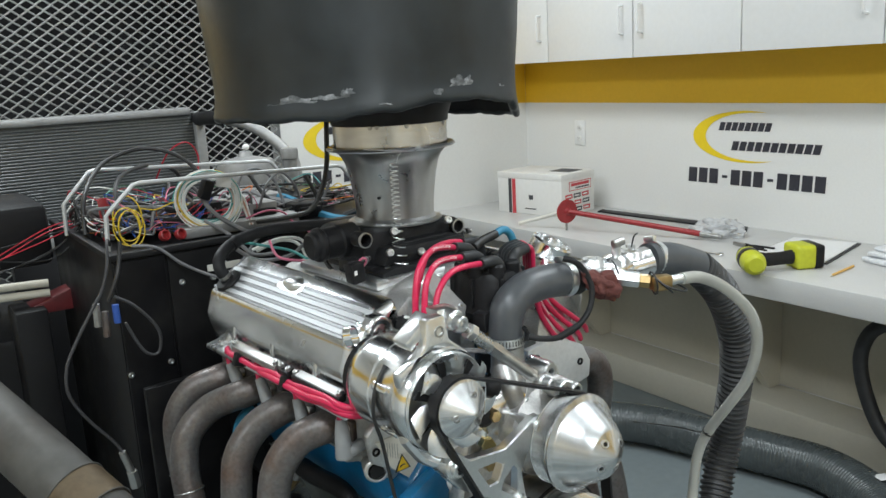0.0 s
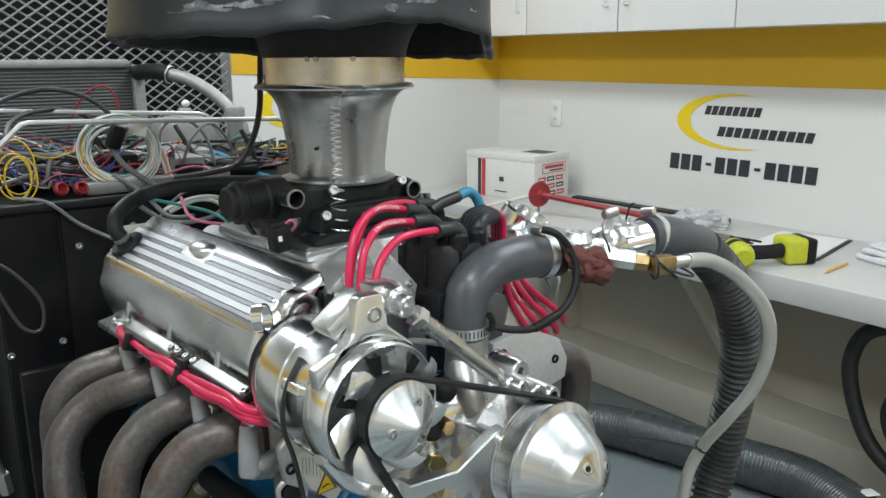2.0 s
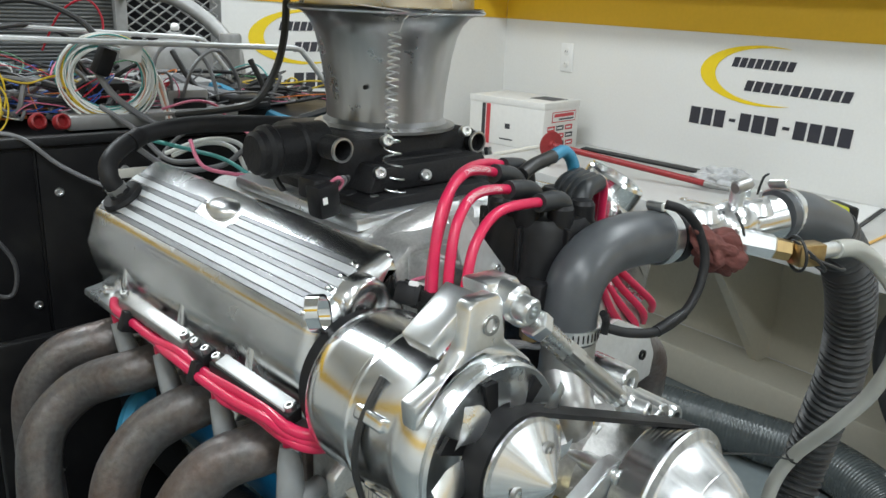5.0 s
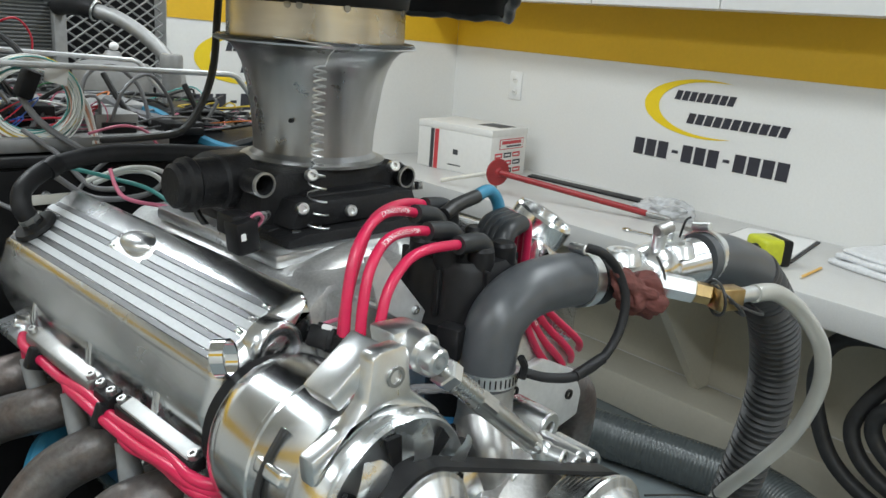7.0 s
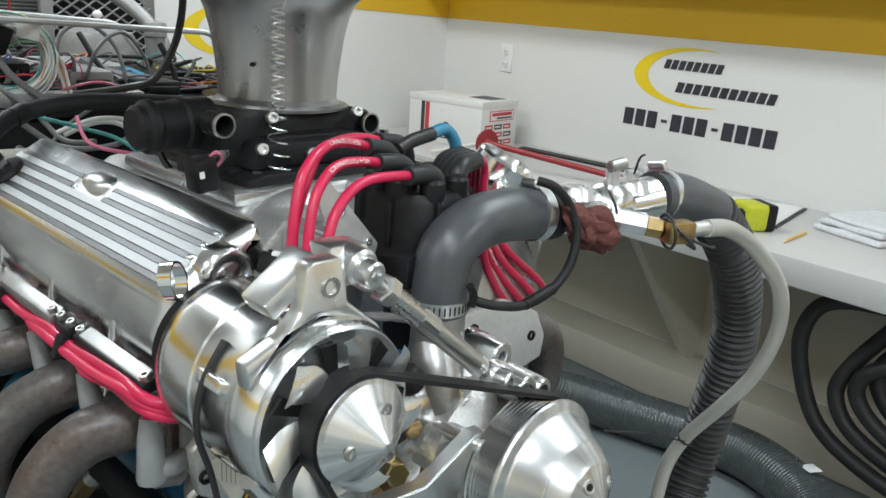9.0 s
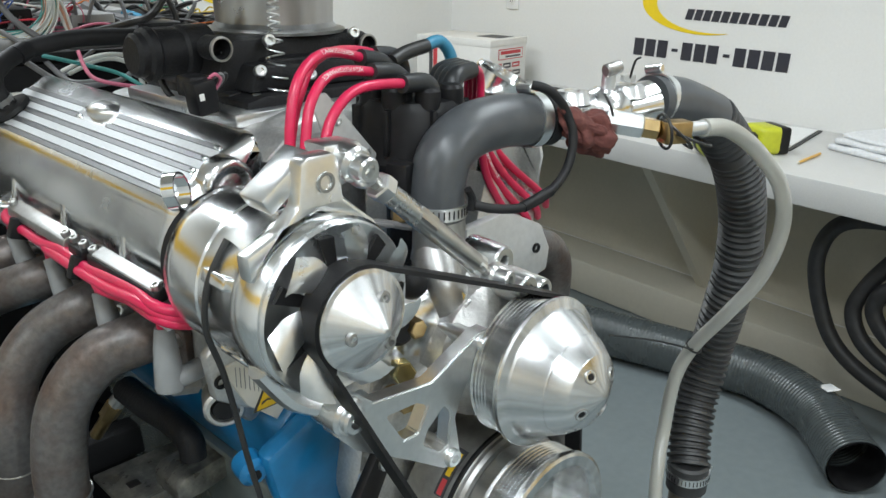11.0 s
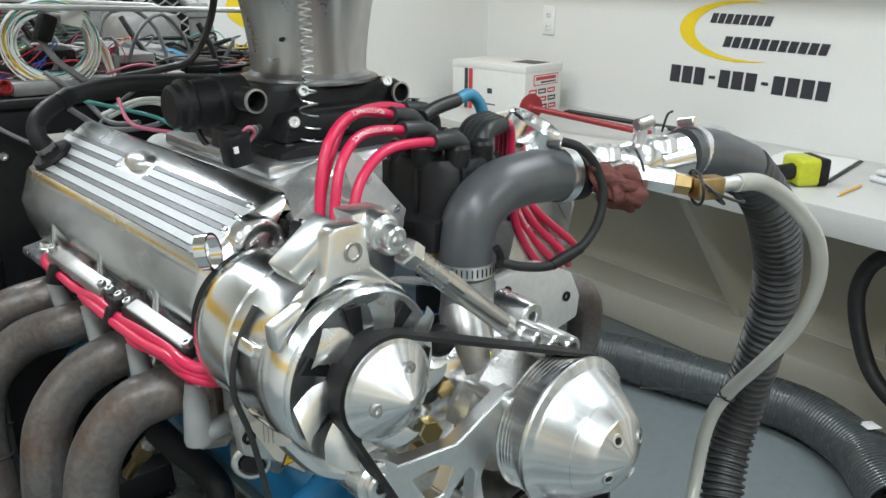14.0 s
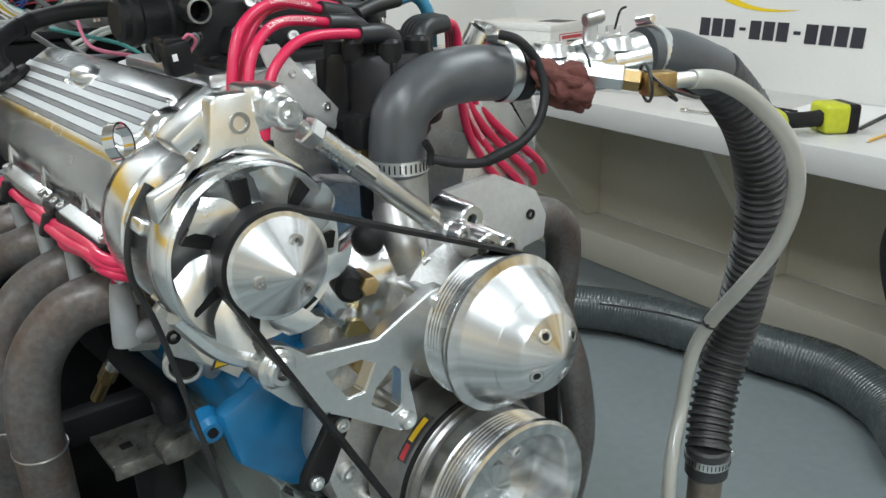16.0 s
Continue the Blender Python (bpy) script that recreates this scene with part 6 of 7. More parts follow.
for s in (-1, 1):
    part("mount_plate", box(s * 0.222 - 0.063, s * 0.222 + 0.063, 0.490, 0.588, 0.860, 0.868, 0.002), WORN_BLACK, st, "worn steel mounting plate")
    part("plate_lip", box(s * 0.222 - 0.063, s * 0.222 + 0.063, 0.485, 0.4915, 0.850, 0.871, 0.002), WORN_BLACK, st)
    part("mount_block", prism([(s * 0.232, 0.868), (s * 0.235, 0.892), (s * 0.222, 0.902), (s * 0.14, 0.915), (s * 0.14, 0.88), (s * 0.20, 0.868)], 0.448, 0.512, bevel=0.005), WORN_BLACK, st, "scratched steel motor mount")
    part("sleeve", rod((s * 0.212, 0.545, 0.862), (s * 0.212, 0.545, 0.74), 0.034, 24, 0.004), BLACK_CAST, st)
    part("jack_screw", tube([(s * 0.212, 0.545, 0.74 - 0.0015 * i) for i in range(120)], lambda f, q: 0.017 + 0.0015 * math.sin(q * 2 * math.pi / 0.006), 16, 1), STEEL, st, "threaded jack screw")
    part("leg", rod((s * 0.212, 0.545, 0.57), (s * 0.212, 0.545, 0.0), 0.03, 20), BLACK_CAST, st)
    part("rail", box(s * 0.36 - 0.03, s * 0.36 + 0.03, 0.1, 1.05, 0.40, 0.46, 0.005), BLACK_CAST, st)
part("plate_slot", box(-0.262, -0.246, 0.525, 0.540, 0.8675, 0.8688, 0.0003), BLACK_PLASTIC, st, "slot in the mounting plate")
part("deck", box(-0.46, 0.42, 0.25, 1.05, 0.30, 0.33, 0.004), BLACK_BOX, st, "black deck plate below the engine")
part("rear_panel", box(-0.40, 0.40, 0.92, 0.94, 0.05, 1.10, 0.004), BLACK_BOX, st, "black rear shield")
part("cross_bar", box(-0.36, 0.36, 0.66, 0.70, 0.60, 0.66, 0.004), BLACK_CAST, st)
part("cross_bar", box(-0.36, 0.36, 0.72, 0.76, 0.78, 0.83, 0.004), BLACK_CAST, st)
for u in (-0.33, 0.33):
    for v in (0.15, 1.0):
        part("foot", box(u - 0.03, u + 0.03, v - 0.03, v + 0.03, 0, 0.41, 0.004), BLACK_CAST, st)
part("bell_housing", lathe([(0.0, 0.82), (0.20, 0.82), (0.23, 0.84), (0.23, 0.90), (0.15, 1.02), (0, 1.02)], toward((0, 0, 0.98), (0, 1, 0.98)), 40), BLACK_CAST, st, "black adapter housing")
cable("ground_wire", "thin black ground wire hanging below the header", [(-0.34, 0.70, 1.0), (-0.36, 0.66, 0.90), (-0.345, 0.60, 0.80), (-0.33, 0.58, 0.70), (-0.33, 0.6, 0.5)], 0.003, WIRE["black"])

# ---- dyno cabinet with its wiring ----
CX0, CX1, CY0, CY1, CZ = 0.652, 1.50, 1.93, 2.62, 1.372
cab = thing("dyno_cabinet", "glossy black steel equipment cabinet full of wiring", "equipment cabinet", base=((CX0 + CX1) / 2, 2.2, 0))
part("body", box(CX0, CX1, CY0 + 0.004, CY1, 0, CZ - 0.012, 0.004), BLACK_BOX, cab)
part("left_panel", box(CX0 + 0.003, CX0 + 0.115, CY0 - 0.004, CY0 + 0.004, 0.05, CZ - 0.02, 0.002), BLACK_BOX, cab, "dusty black front panel")
part("right_panel", box(CX0 + 0.12, CX1 - 0.003, CY0 - 0.004, CY0 + 0.004, 0.05, CZ - 0.02, 0.002), BLACK_BOX, cab, "black front panel")
part("rim", box(CX0 - 0.004, CX1, CY0 - 0.008, CY0 + 0.012, CZ - 0.014, CZ, 0.002), BLACK_CAST, cab)
part("rim", box(CX0 - 0.004, CX0 + 0.012, CY0 + 0.012, CY1, CZ - 0.014, CZ, 0.002), BLACK_CAST, cab)
for x, z in ((0.80, 1.283), (0.752, 1.10), (0.79, 0.95), (0.905, 1.31), (0.66, 1.09)):
    fasten((x, CY0 - 0.003, z), (x, CY0 - 0.009, z), 0.007, cab)
stp = part("terminal_strip", box(0.862, 0.945, CY0 - 0.012, CY0 - 0.004, 1.296, 1.312, 0.002), STICKER, cab, "pale terminal strip")
for k in range(4):
    part("knob", rod((0.872 + 0.02 * k, CY0 - 0.004, 1.28), (0.872 + 0.02 * k, CY0 - 0.018, 1.282), 0.006, 12, 0.001), SATIN, cab)
part("switch", box(0.874, 0.886, CY0 - 0.01, CY0 - 0.004, 1.245, 1.262, 0.002), PAPER, cab)


def rail(pts, parent):
    return part("guard_rail", tube(pts, 0.0054, 8, 1), RAIL, parent, "bent aluminium guard rail")


rail([(0.661, 1.99, 1.355), (0.668, 1.99, 1.45), (0.685, 1.99, 1.468), (0.735, 1.99, 1.513), (0.75, 1.99, 1.517), (1.26, 1.99, 1.500), (1.275, 1.99, 1.496), (1.34, 1.99, 1.42), (1.34, 1.99, 1.36)], cab)
rail([(0.645, 2.36, 1.36), (0.648, 2.36, 1.44), (0.66, 2.36, 1.455), (0.72, 2.36, 1.518), (0.735, 2.36, 1.522), (1.22, 2.36, 1.495), (1.235, 2.36, 1.49), (1.29, 2.36, 1.42), (1.295, 2.36, 1.36)], cab)
tray = thing("component_tray", "shallow grey metal tray on the black cabinet", "tray", base=(1.0, 2.1, CZ - 0.008))
part("tray", box(0.845, 1.15, 2.01, 2.20, CZ - 0.008, CZ + 0.016, 0.003), ALLOY, tray)
for x0, y0, x1, y1, h, m in ((0.88, 2.10, 0.98, 2.2, 0.06, BLACK_PLASTIC), (1.03, 2.05, 1.11, 2.15, 0.05, ALLOY), (1.0, 2.22, 1.2, 2.42, 0.045, ALLOY), (0.70, 2.2, 0.86, 2.4, 0.05, BLACK_PLASTIC), (1.22, 2.2, 1.36, 2.45, 0.03, BLACK_PLASTIC), (1.16, 2.05, 1.24, 2.16, 0.03, BLACK_PLASTIC)):
    mod = thing("control_module", "small dull electronic control module among wires", "control module", base=((x0 + x1) / 2, (y0 + y1) / 2, CZ - 0.012), group="control modules")
    part("case", box(x0, x1, y0, y1, CZ - 0.012, CZ + h, 0.006), m, mod)
    part("socket", box(x0 + 0.01, x1 - 0.01, y0 - 0.012, y0, CZ + 0.008, CZ + h * 0.7, 0.002), BLACK_PLASTIC, mod)
rs = thing("red_strip", "flat red plastic strip standing in the wiring", "plastic strip", base=(0.70, 2.18, CZ - 0.01))
part("strip", box(0.697, 0.722, 2.19, 2.196, CZ - 0.012, CZ + 0.095, 0.002), RED, rs)
for x, y in ((0.792, 2.005), (0.825, 1.99)):
    rc = thing("red_connector", "round red connector cap on the cabinet edge", "connector", base=(x, y, CZ - 0.004), group="red connectors")
    part("cup", lathe([(0.012, 0), (0.0135, 0.003), (0.0135, 0.014), (0.011, 0.016), (0.009, 0.014), (0.008, 0.006), (0, 0.006)], pose(x, y, CZ + 0.010, 70, 0, 20), 20), RED, rc)

COIL = Vector((0.925, 2.045, 1.447))
coil = thing("wire_coil", "coil of thin pale multi-coloured wires", "wire coil", base=COIL)
facing = toward(COIL, (0.35, 0.35, 1.70))
for k in range(54):
    c = rnd.choice(["white", "white", "white", "teal", "white", "white", "salmon", "white", "white", "green", "white", "yellow"])
    R0 = rnd.uniform(0.060, 0.080)
    tilt = Euler((rnd.uniform(-0.12, 0.12), rnd.uniform(-0.12, 0.12), 0)).to_matrix().to_4x4()
    off = Matrix.Translation((rnd.uniform(-0.005, 0.005), rnd.uniform(-0.005, 0.005), rnd.uniform(-0.008, 0.008)))
    part("wire_loop", torus(facing @ off @ tilt @ Matrix.Diagonal((1, rnd.uniform(0.88, 0.98), 1, 1)), R0, 0.0014, 40, 5), WIRE[c], coil)
part("plug", block((0.028, 0.026, 0.05), pose(0.913, 2.02, 1.478, 10, 20, 10), 0.006), BLACK_PLASTIC, coil, "black connector")
part("label_tag", block((0.036, 0.002, 0.034), pose(0.955, 2.005, 1.496, 10, 12, -30), 0.0004), PAPER, coil, "white paper tag")
part("sleeve", tube([(0.905, 2.04, 1.46), (0.925, 2.02, 1.42), (0.97, 2.0, 1.38), (1.02, 1.96, 1.35)], 0.006, 8, 6), WIRE["grey"], coil)
for k, c in enumerate(("white", "salmon", "white")):
    part("tail", tube([(0.985 + 0.006 * k, 2.05, 1.47), (1.0 + 0.006 * k, 2.03, 1.44), (1.01 + 0.004 * k, 2.02, 1.40), (1.012 + 0.004 * k, 2.01, 1.375)], 0.003, 6, 5), WIRE[c], coil)
loops = thing("yellow_wire_loops", "loose loops of yellow wire hanging in the tray", "wire loops", base=(0.75, 2.05, CZ - 0.004))
for k in range(4):
    m = toward((0.745 + rnd.uniform(-0.025, 0.025), 2.05 + rnd.uniform(-0.01, 0.02), 1.415 + rnd.uniform(-0.01, 0.012)), (0.4 + rnd.uniform(-0.2, 0.2), 0.6, 1.75))
    part("wire_loop", torus(m @ Matrix.Diagonal((rnd.uniform(0.6, 0.85), 1.1, 1, 1)), rnd.uniform(0.030, 0.050), 0.0016, 28, 5), WIRE["yellow"], loops)
part("tail", tube([(0.76, 2.04, 1.45), (0.80, 2.06, 1.44), (0.85, 2.07, 1.45), (0.90, 2.08, 1.43)], 0.002, 5, 6), WIRE["yellow"], loops)
WEIGHTS = [("black", 20), ("red", 3), ("pink", 4), ("yellow", 2), ("blue", 8), ("white", 2), ("orange", 1), ("grey", 8), ("teal", 1), ("green", 1)]
pool = [c for c, n in WEIGHTS for _ in range(n)]
for k in range(190):
    c = rnd.choice(pool)
    right = k % 3 == 0
    x0, x1 = (1.0, 1.38) if right else (0.67, 1.0)
    if c == "blue":
        x0, x1 = 0.74, 0.90
    n = rnd.randint(4, 6)
    pts = []
    x, y = rnd.uniform(x0, x1), rnd.uniform(2.10, 2.45)
    for i in range(n):
        pts.append((x, y, CZ + 0.008 + abs(rnd.gauss(0, 1)) * ((0.034 if c in ("black", "grey", "blue") else 0.036) * (0.6 if right else 1.0) if i not in (0, n - 1) else 0.008)))
        x = min(x1 + 0.04, max(x0, x + rnd.uniform(-0.14, 0.16)))
        y = min(2.5, max(2.06, y + rnd.uniform(-0.14, 0.14)))
    r = rnd.choice([0.0011, 0.0014, 0.0019]) if c not in ("black", "grey") else rnd.choice([0.002, 0.003, 0.0045])
    w = thing("loose_wire", "loose " + c + " wire lying across the cabinet top", "wire", base=pts[0], group="loose wires")
    part("wire", tube(pts, r, 6, 6), WIRE[c], w)
for pts, r, c, lab in (
    ([(0.66, 2.2, 1.38), (0.68, 2.25, 1.47), (0.76, 2.35, 1.54), (0.88, 2.38, 1.565), (0.96, 2.3, 1.53), (0.99, 2.2, 1.45)], 0.006, "black", "thick black cable arching over the cabinet"),
    ([(0.72, 2.1, 1.40), (0.75, 2.2, 1.50), (0.86, 2.35, 1.52), (0.95, 2.4, 1.50), (1.0, 2.45, 1.44)], 0.0055, "black", "thick black cable arching over the cabinet"),
    ([(0.93, 2.5, 1.46), (0.96, 2.45, 1.54), (1.0, 2.4, 1.57), (1.03, 2.4, 1.53), (1.02, 2.4, 1.46)], 0.0022, "red", "thin red wire arching over the cabinet"),
    ([(1.02, 2.1, 1.40), (1.04, 2.12, 1.48), (1.10, 2.15, 1.50), (1.15, 2.15, 1.46), (1.16, 2.12, 1.39)], 0.004, "grey", "looped grey cable on the cabinet"),
    ([(1.05, 2.05, 1.38), (1.08, 2.05, 1.46), (1.14, 2.08, 1.49), (1.19, 2.1, 1.44), (1.20, 2.1, 1.38)], 0.0035, "grey", "looped grey cable on the cabinet"),
    ([(1.1, 2.2, 1.48), (1.13, 2.15, 1.41), (1.19, 2.12, 1.385), (1.24, 2.08, 1.40), (1.22, 2.1, 1.47)], 0.006, "black", "black cable on the cabinet"),
    ([(1.16, 2.3, 1.40), (1.20, 2.2, 1.40), (1.235, 2.06, 1.365), (1.26, 1.98, 1.355), (1.30, 1.85, 1.36)], 0.013, "cyan", "blue hose leading off the cabinet"),
    ([(1.12, 2.25, 1.42), (1.15, 2.2, 1.40), (1.185, 2.12, 1.392), (1.20, 2.06, 1.378)], 0.0145, "grey", "grey braided hose leading off the cabinet"),
    ([(1.0, 2.0, 1.395), (1.05, 1.98, 1.41), (1.09, 1.97, 1.40), (1.11, 1.95, 1.37), (1.10, 1.8, 1.36)], 0.0025, "pink", "pink wire hanging over the cabinet edge"),
    ([(0.905, 2.03, 1.40), (0.935, 1.95, 1.37), (0.96, 1.88, 1.33), (0.99, 1.82, 1.335)], 0.0045, "grey", "grey cable hanging over the cabinet edge"),
    ([(1.28, 2.0, 1.36), (1.34, 1.9, 1.40), (1.36, 1.8, 1.42), (1.33, 1.7, 1.40)], 0.012, "black", "black hose behind the throttle body"),
    ([(1.02, 1.92, 1.372), (0.98, 1.91, 1.35), (0.93, 1.87, 1.32), (0.87, 1.80, 1.315)], 0.0035, "grey", "grey cable hanging over the cabinet edge"),
    ([(0.70, 1.93, 1.385), (0.75, 1.915, 1.375), (0.80, 1.90, 1.33), (0.86, 1.87, 1.295), (0.90, 1.80, 1.29)], 0.0035, "grey", "grey cable hanging over the cabinet edge"),
    ([(1.105, 1.72, 1.66), (1.10, 1.72, 1.60), (1.095, 1.72, 1.54), (1.08, 1.72, 1.49), (1.05, 1.72, 1.445), (1.02, 1.74, 1.43), (0.99, 1.9, 1.40)], 0.006, "black", "black cable hanging from the hood"),
):
    cable("cable", lab, pts, r, WIRE[c], frame_m=Matrix())

# hanging lead with its connectors beside the cabinet
hl = thing("hanging_lead", "thin sensor lead hanging beside the cabinet", "sensor lead", base=(0.6, 1.8, 0.85))
part("lead", tube([(0.648, 1.90, 1.40), (0.63, 1.84, 1.42), (0.615, 1.80, 1.377), (0.60, 1.80, 1.33), (0.577, 1.80, 1.295), (0.535, 1.80, 1.23), (0.510, 1.80, 1.18), (0.506, 1.80, 1.123), (0.535, 1.80, 1.06), (0.581, 1.80, 0.992), (0.598, 1.79, 0.95)], 0.0034, 8, 8), BRAID, hl)
part("sleeve", rod((0.590, 1.795, 0.972), (0.603, 1.79, 0.92), 0.008, 12, 0.001), STEEL, hl)
part("nut", hexrod((0.603, 1.79, 0.925), (0.607, 1.79, 0.885), 0.012), STEEL, hl)
for pts, m in (([(0.585, 1.81, 1.30), (0.583, 1.81, 1.25)], STEEL), ([(0.600, 1.81, 1.28), (0.598, 1.81, 1.225)], EXHAUST), ([(0.622, 1.81, 1.29), (0.622, 1.81, 1.25)], WIRE["blue"])):
    part("connector", rod(pts[0], pts[1], 0.0075, 10, 0.001), m, hl)
part("loop", tube([(0.62, 1.80, 1.31), (0.66, 1.80, 1.28), (0.70, 1.80, 1.22), (0.695, 1.80, 1.17), (0.665, 1.80, 1.18), (0.635, 1.80, 1.25)], 0.0032, 8, 7), BRAID, hl)
part("dark_lead", tube([(0.66, 1.86, 1.41), (0.64, 1.82, 1.36), (0.62, 1.81, 1.32), (0.61, 1.81, 1.30)], 0.0045, 8, 6), WIRE["black"], hl)

# exhaust pipe low beside the cabinet
xp = thing("exhaust_pipe", "dull brown exhaust pipe with a rusty clamp", "exhaust pipe", base=(0.5, 1.5, 0))
XP = [(0.17, 2.4, 1.275), (0.31, 2.0, 1.155), (0.405, 1.75, 1.062), (0.51, 1.52, 0.94), (0.60, 1.36, 0.82), (0.66, 1.24, 0.68), (0.70, 1.20, 0.45)]
part("pipe", tube(XP, 0.060, 28, 8), EXHAUST_OLD, xp)
cl = part("clamp", tube([(0.462, 1.622, 0.996), (0.492, 1.557, 0.962)], 0.0635, 28, 2), TAN_BAND, xp, "rusty band clamp")
for a in (0.0, 1.0):
    p = Vector((0.462, 1.622, 0.996)).lerp(Vector((0.492, 1.557, 0.962)), a)
    part("band_edge", torus(toward(p, p + Vector((0.046, -0.100, -0.051))), 0.0640, 0.002, 32, 6), EXHAUST_OLD, cl)
part("stand", rod((0.70, 1.20, 0.50), (0.70, 1.20, 0.0), 0.056, 24), EXHAUST_OLD, xp)

# dark machinery behind
mc = thing("dyno_absorber", "black dynamometer absorber housing with pipes", "dynamometer", base=(0.2, 2.9, 0))
part("housing", box(0.33, 0.60, 2.55, 3.45, 0, 1.06, 0.02), BLACK_CAST, mc)
part("upper_housing", box(0.33, 0.50, 2.75, 3.45, 1.06, 1.20, 0.02), BLACK_CAST, mc)
part("red_guard", prism([(0.52, 1.135), (0.53, 1.155), (0.66, 1.195), (0.665, 1.135)], 2.47, 2.55, bevel=0.004), DULL_RED, mc, "dull red guard")
for z in (1.190, 1.218):
    part("white_pipe", rod((0.30, 2.505, z + 0.012), (0.60, 2.48, z), 0.011, 16), CREAM_PAINT, mc, "dirty white plastic pipe")
part("foot_bracket", box(0.5, 0.58, 2.42, 2.56, 0.0, 1.16, 0.006), BLACK_CAST, mc)
part("cooler_box", box(0.36, 0.640, 2.57, 2.95, 1.25, 1.425, 0.02), BLACK_CAST, mc)
for k in range(7):
    pts = [(0.2 + rnd.uniform(0, 0.3), 2.46, 1.22 + rnd.uniform(0, 0.1)), (0.4 + rnd.uniform(-0.1, 0.1), 2.42, 1.28 + rnd.uniform(-0.05, 0.06)), (0.6, 2.4, 1.34 + rnd.uniform(-0.06, 0.04)), (0.70, 2.4, 1.385)]
    part("lead", tube(pts, 0.0017, 6, 6), WIRE[rnd.choice(["red", "black", "black", "red"])], mc)

# radiator in front of the screen
rad = thing("radiator", "aluminium radiator with fine dark fins on a stand", "radiator", base=(1.08, 3.66, 0))
RX0, RX1, RZ0, RZ1 = 0.600, 1.44, 1.16, 1.60
part("core", box(RX0, RX1, 3.645, 3.685, RZ0, RZ1), RADIATOR, rad, smooth=0)
part("top_tank", box(RX0 - 0.02, RX1 - 0.01, 3.62, 3.71, RZ1, RZ1 + 0.032, 0.008), ALLOY, rad, "bright aluminium top tank")
part("bottom_tank", box(RX0 - 0.02, RX1 + 0.02, 3.62, 3.71, RZ0 - 0.06, RZ0, 0.008), ALLOY, rad)
part("side_tank", box(RX1, RX1 + 0.045, 3.615, 3.715, RZ0 - 0.03, RZ1 + 0.01, 0.008), ALLOY, rad)
part("side_tank", box(RX0 - 0.035, RX0, 3.615, 3.715, RZ0 - 0.03, RZ1 + 0.01, 0.008), ALLOY, rad)
part("stand", box(RX0 + 0.05, RX1 - 0.05, 3.63, 3.70, 0, RZ0 - 0.055, 0.005), BLACK_CAST, rad)
row_mesh = finish(box(RX0, RX1, -0.0035, 0.0035, -0.0035, 0.0035, 0.0015, seg=1), "core_tube", RADIATOR_BAR)
for k in range(34):
    ob = new("core_tube", row_mesh)
    ob.parent = rad
    ob.location = (-1.08, 3.642 - 3.66, RZ0 + 0.008 + k * (RZ1 - RZ0 - 0.01) / 34)
rh = thing("radiator_hose", "black hose and grey pipe leaving the radiator", "radiator hose", base=(1.5, 3.4, 1.4))
part("hose", tube([(1.46, 3.62, 1.58), (1.46, 3.52, 1.585), (1.475, 3.42, 1.585), (1.50, 3.36, 1.575)], 0.030, 18, 6), BLACK_RUBBER, rh)
part("pipe", tube([(1.495, 3.37, 1.577), (1.55, 3.30, 1.555), (1.61, 3.22, 1.50), (1.65, 3.15, 1.43), (1.66, 3.1, 1.34), (1.66, 3.1, 0.9)], 0.0235, 18, 7), ALLOY, rh, "dull grey pipe")
part("ring", torus(toward((1.497, 3.365, 1.576), (1.55, 3.30, 1.555)), 0.031, 0.004, 24, 6), SATIN, rh)
vt = thing("valve_can", "grey round valve actuator with a white knob", "valve", base=(1.43, 3.05, 0.9))
part("post", rod((1.43, 3.05, 0.0), (1.43, 3.05, 1.25), 0.04, 16), BLACK_CAST, vt)
part("can", lathe([(0, 1.22), (0.10, 1.22), (0.112, 1.24), (0.112, 1.41), (0.10, 1.435), (0.03, 1.45), (0.02, 1.47), (0, 1.47)], pose(1.43, 3.05, 0), 32), ALLOY, vt)
part("knob", ball((1.435, 3.05, 1.484), 0.014, sz=0.9), CABINET, vt, "white knob")
v2 = thing("filter_can", "small dull metal filter can", "filter", base=(1.589, 3.0, 0))
part("can", lathe([(0, 1.15), (0.026, 1.15), (0.029, 1.16), (0.029, 1.424), (0.034, 1.429), (0.034, 1.461), (0.030, 1.469), (0, 1.470)], pose(1.589, 3.0, 0), 28), ALLOY, v2)
part("post", rod((1.589, 3.0, 0.0), (1.589, 3.0, 1.16), 0.022, 12), BLACK_CAST, v2)

# ---- things on the workbench ----
def on_bench(name, label, category, x, y, rz=0):
    """A thing's frame on the worktop."""
    return thing(name, label, category, pose(x, y, BENCH_Z, 0, 0, rz), (0, 0, 0))


bx = on_bench("parts_box", "white cardboard parts box with red and black print", "cardboard box", 3.372, 3.50, 9.5)
W, D, H = 0.30, 0.455, 0.228
part("carton", box(-W / 2, W / 2, -D / 2, D / 2, 0, H, 0.004), CARD, bx)
part("lid_flap", box(-W / 2 - 0.002, W / 2 + 0.002, -D / 2 - 0.002, D / 2 + 0.002, H - 0.03, H + 0.003, 0.002), CARD, bx, "folded lid")
E_ = 0.0012
for y0, y1, m in ((0.165, 0.185, CARD_BLACK), (0.135, 0.158, CARD_RED)):
    part("stripe", box(-W / 2 - E_ - 0.002, -W / 2 - 0.0005, y0 - 0.04, y1 - 0.04, 0.0, H - 0.032), m, bx, smooth=0)
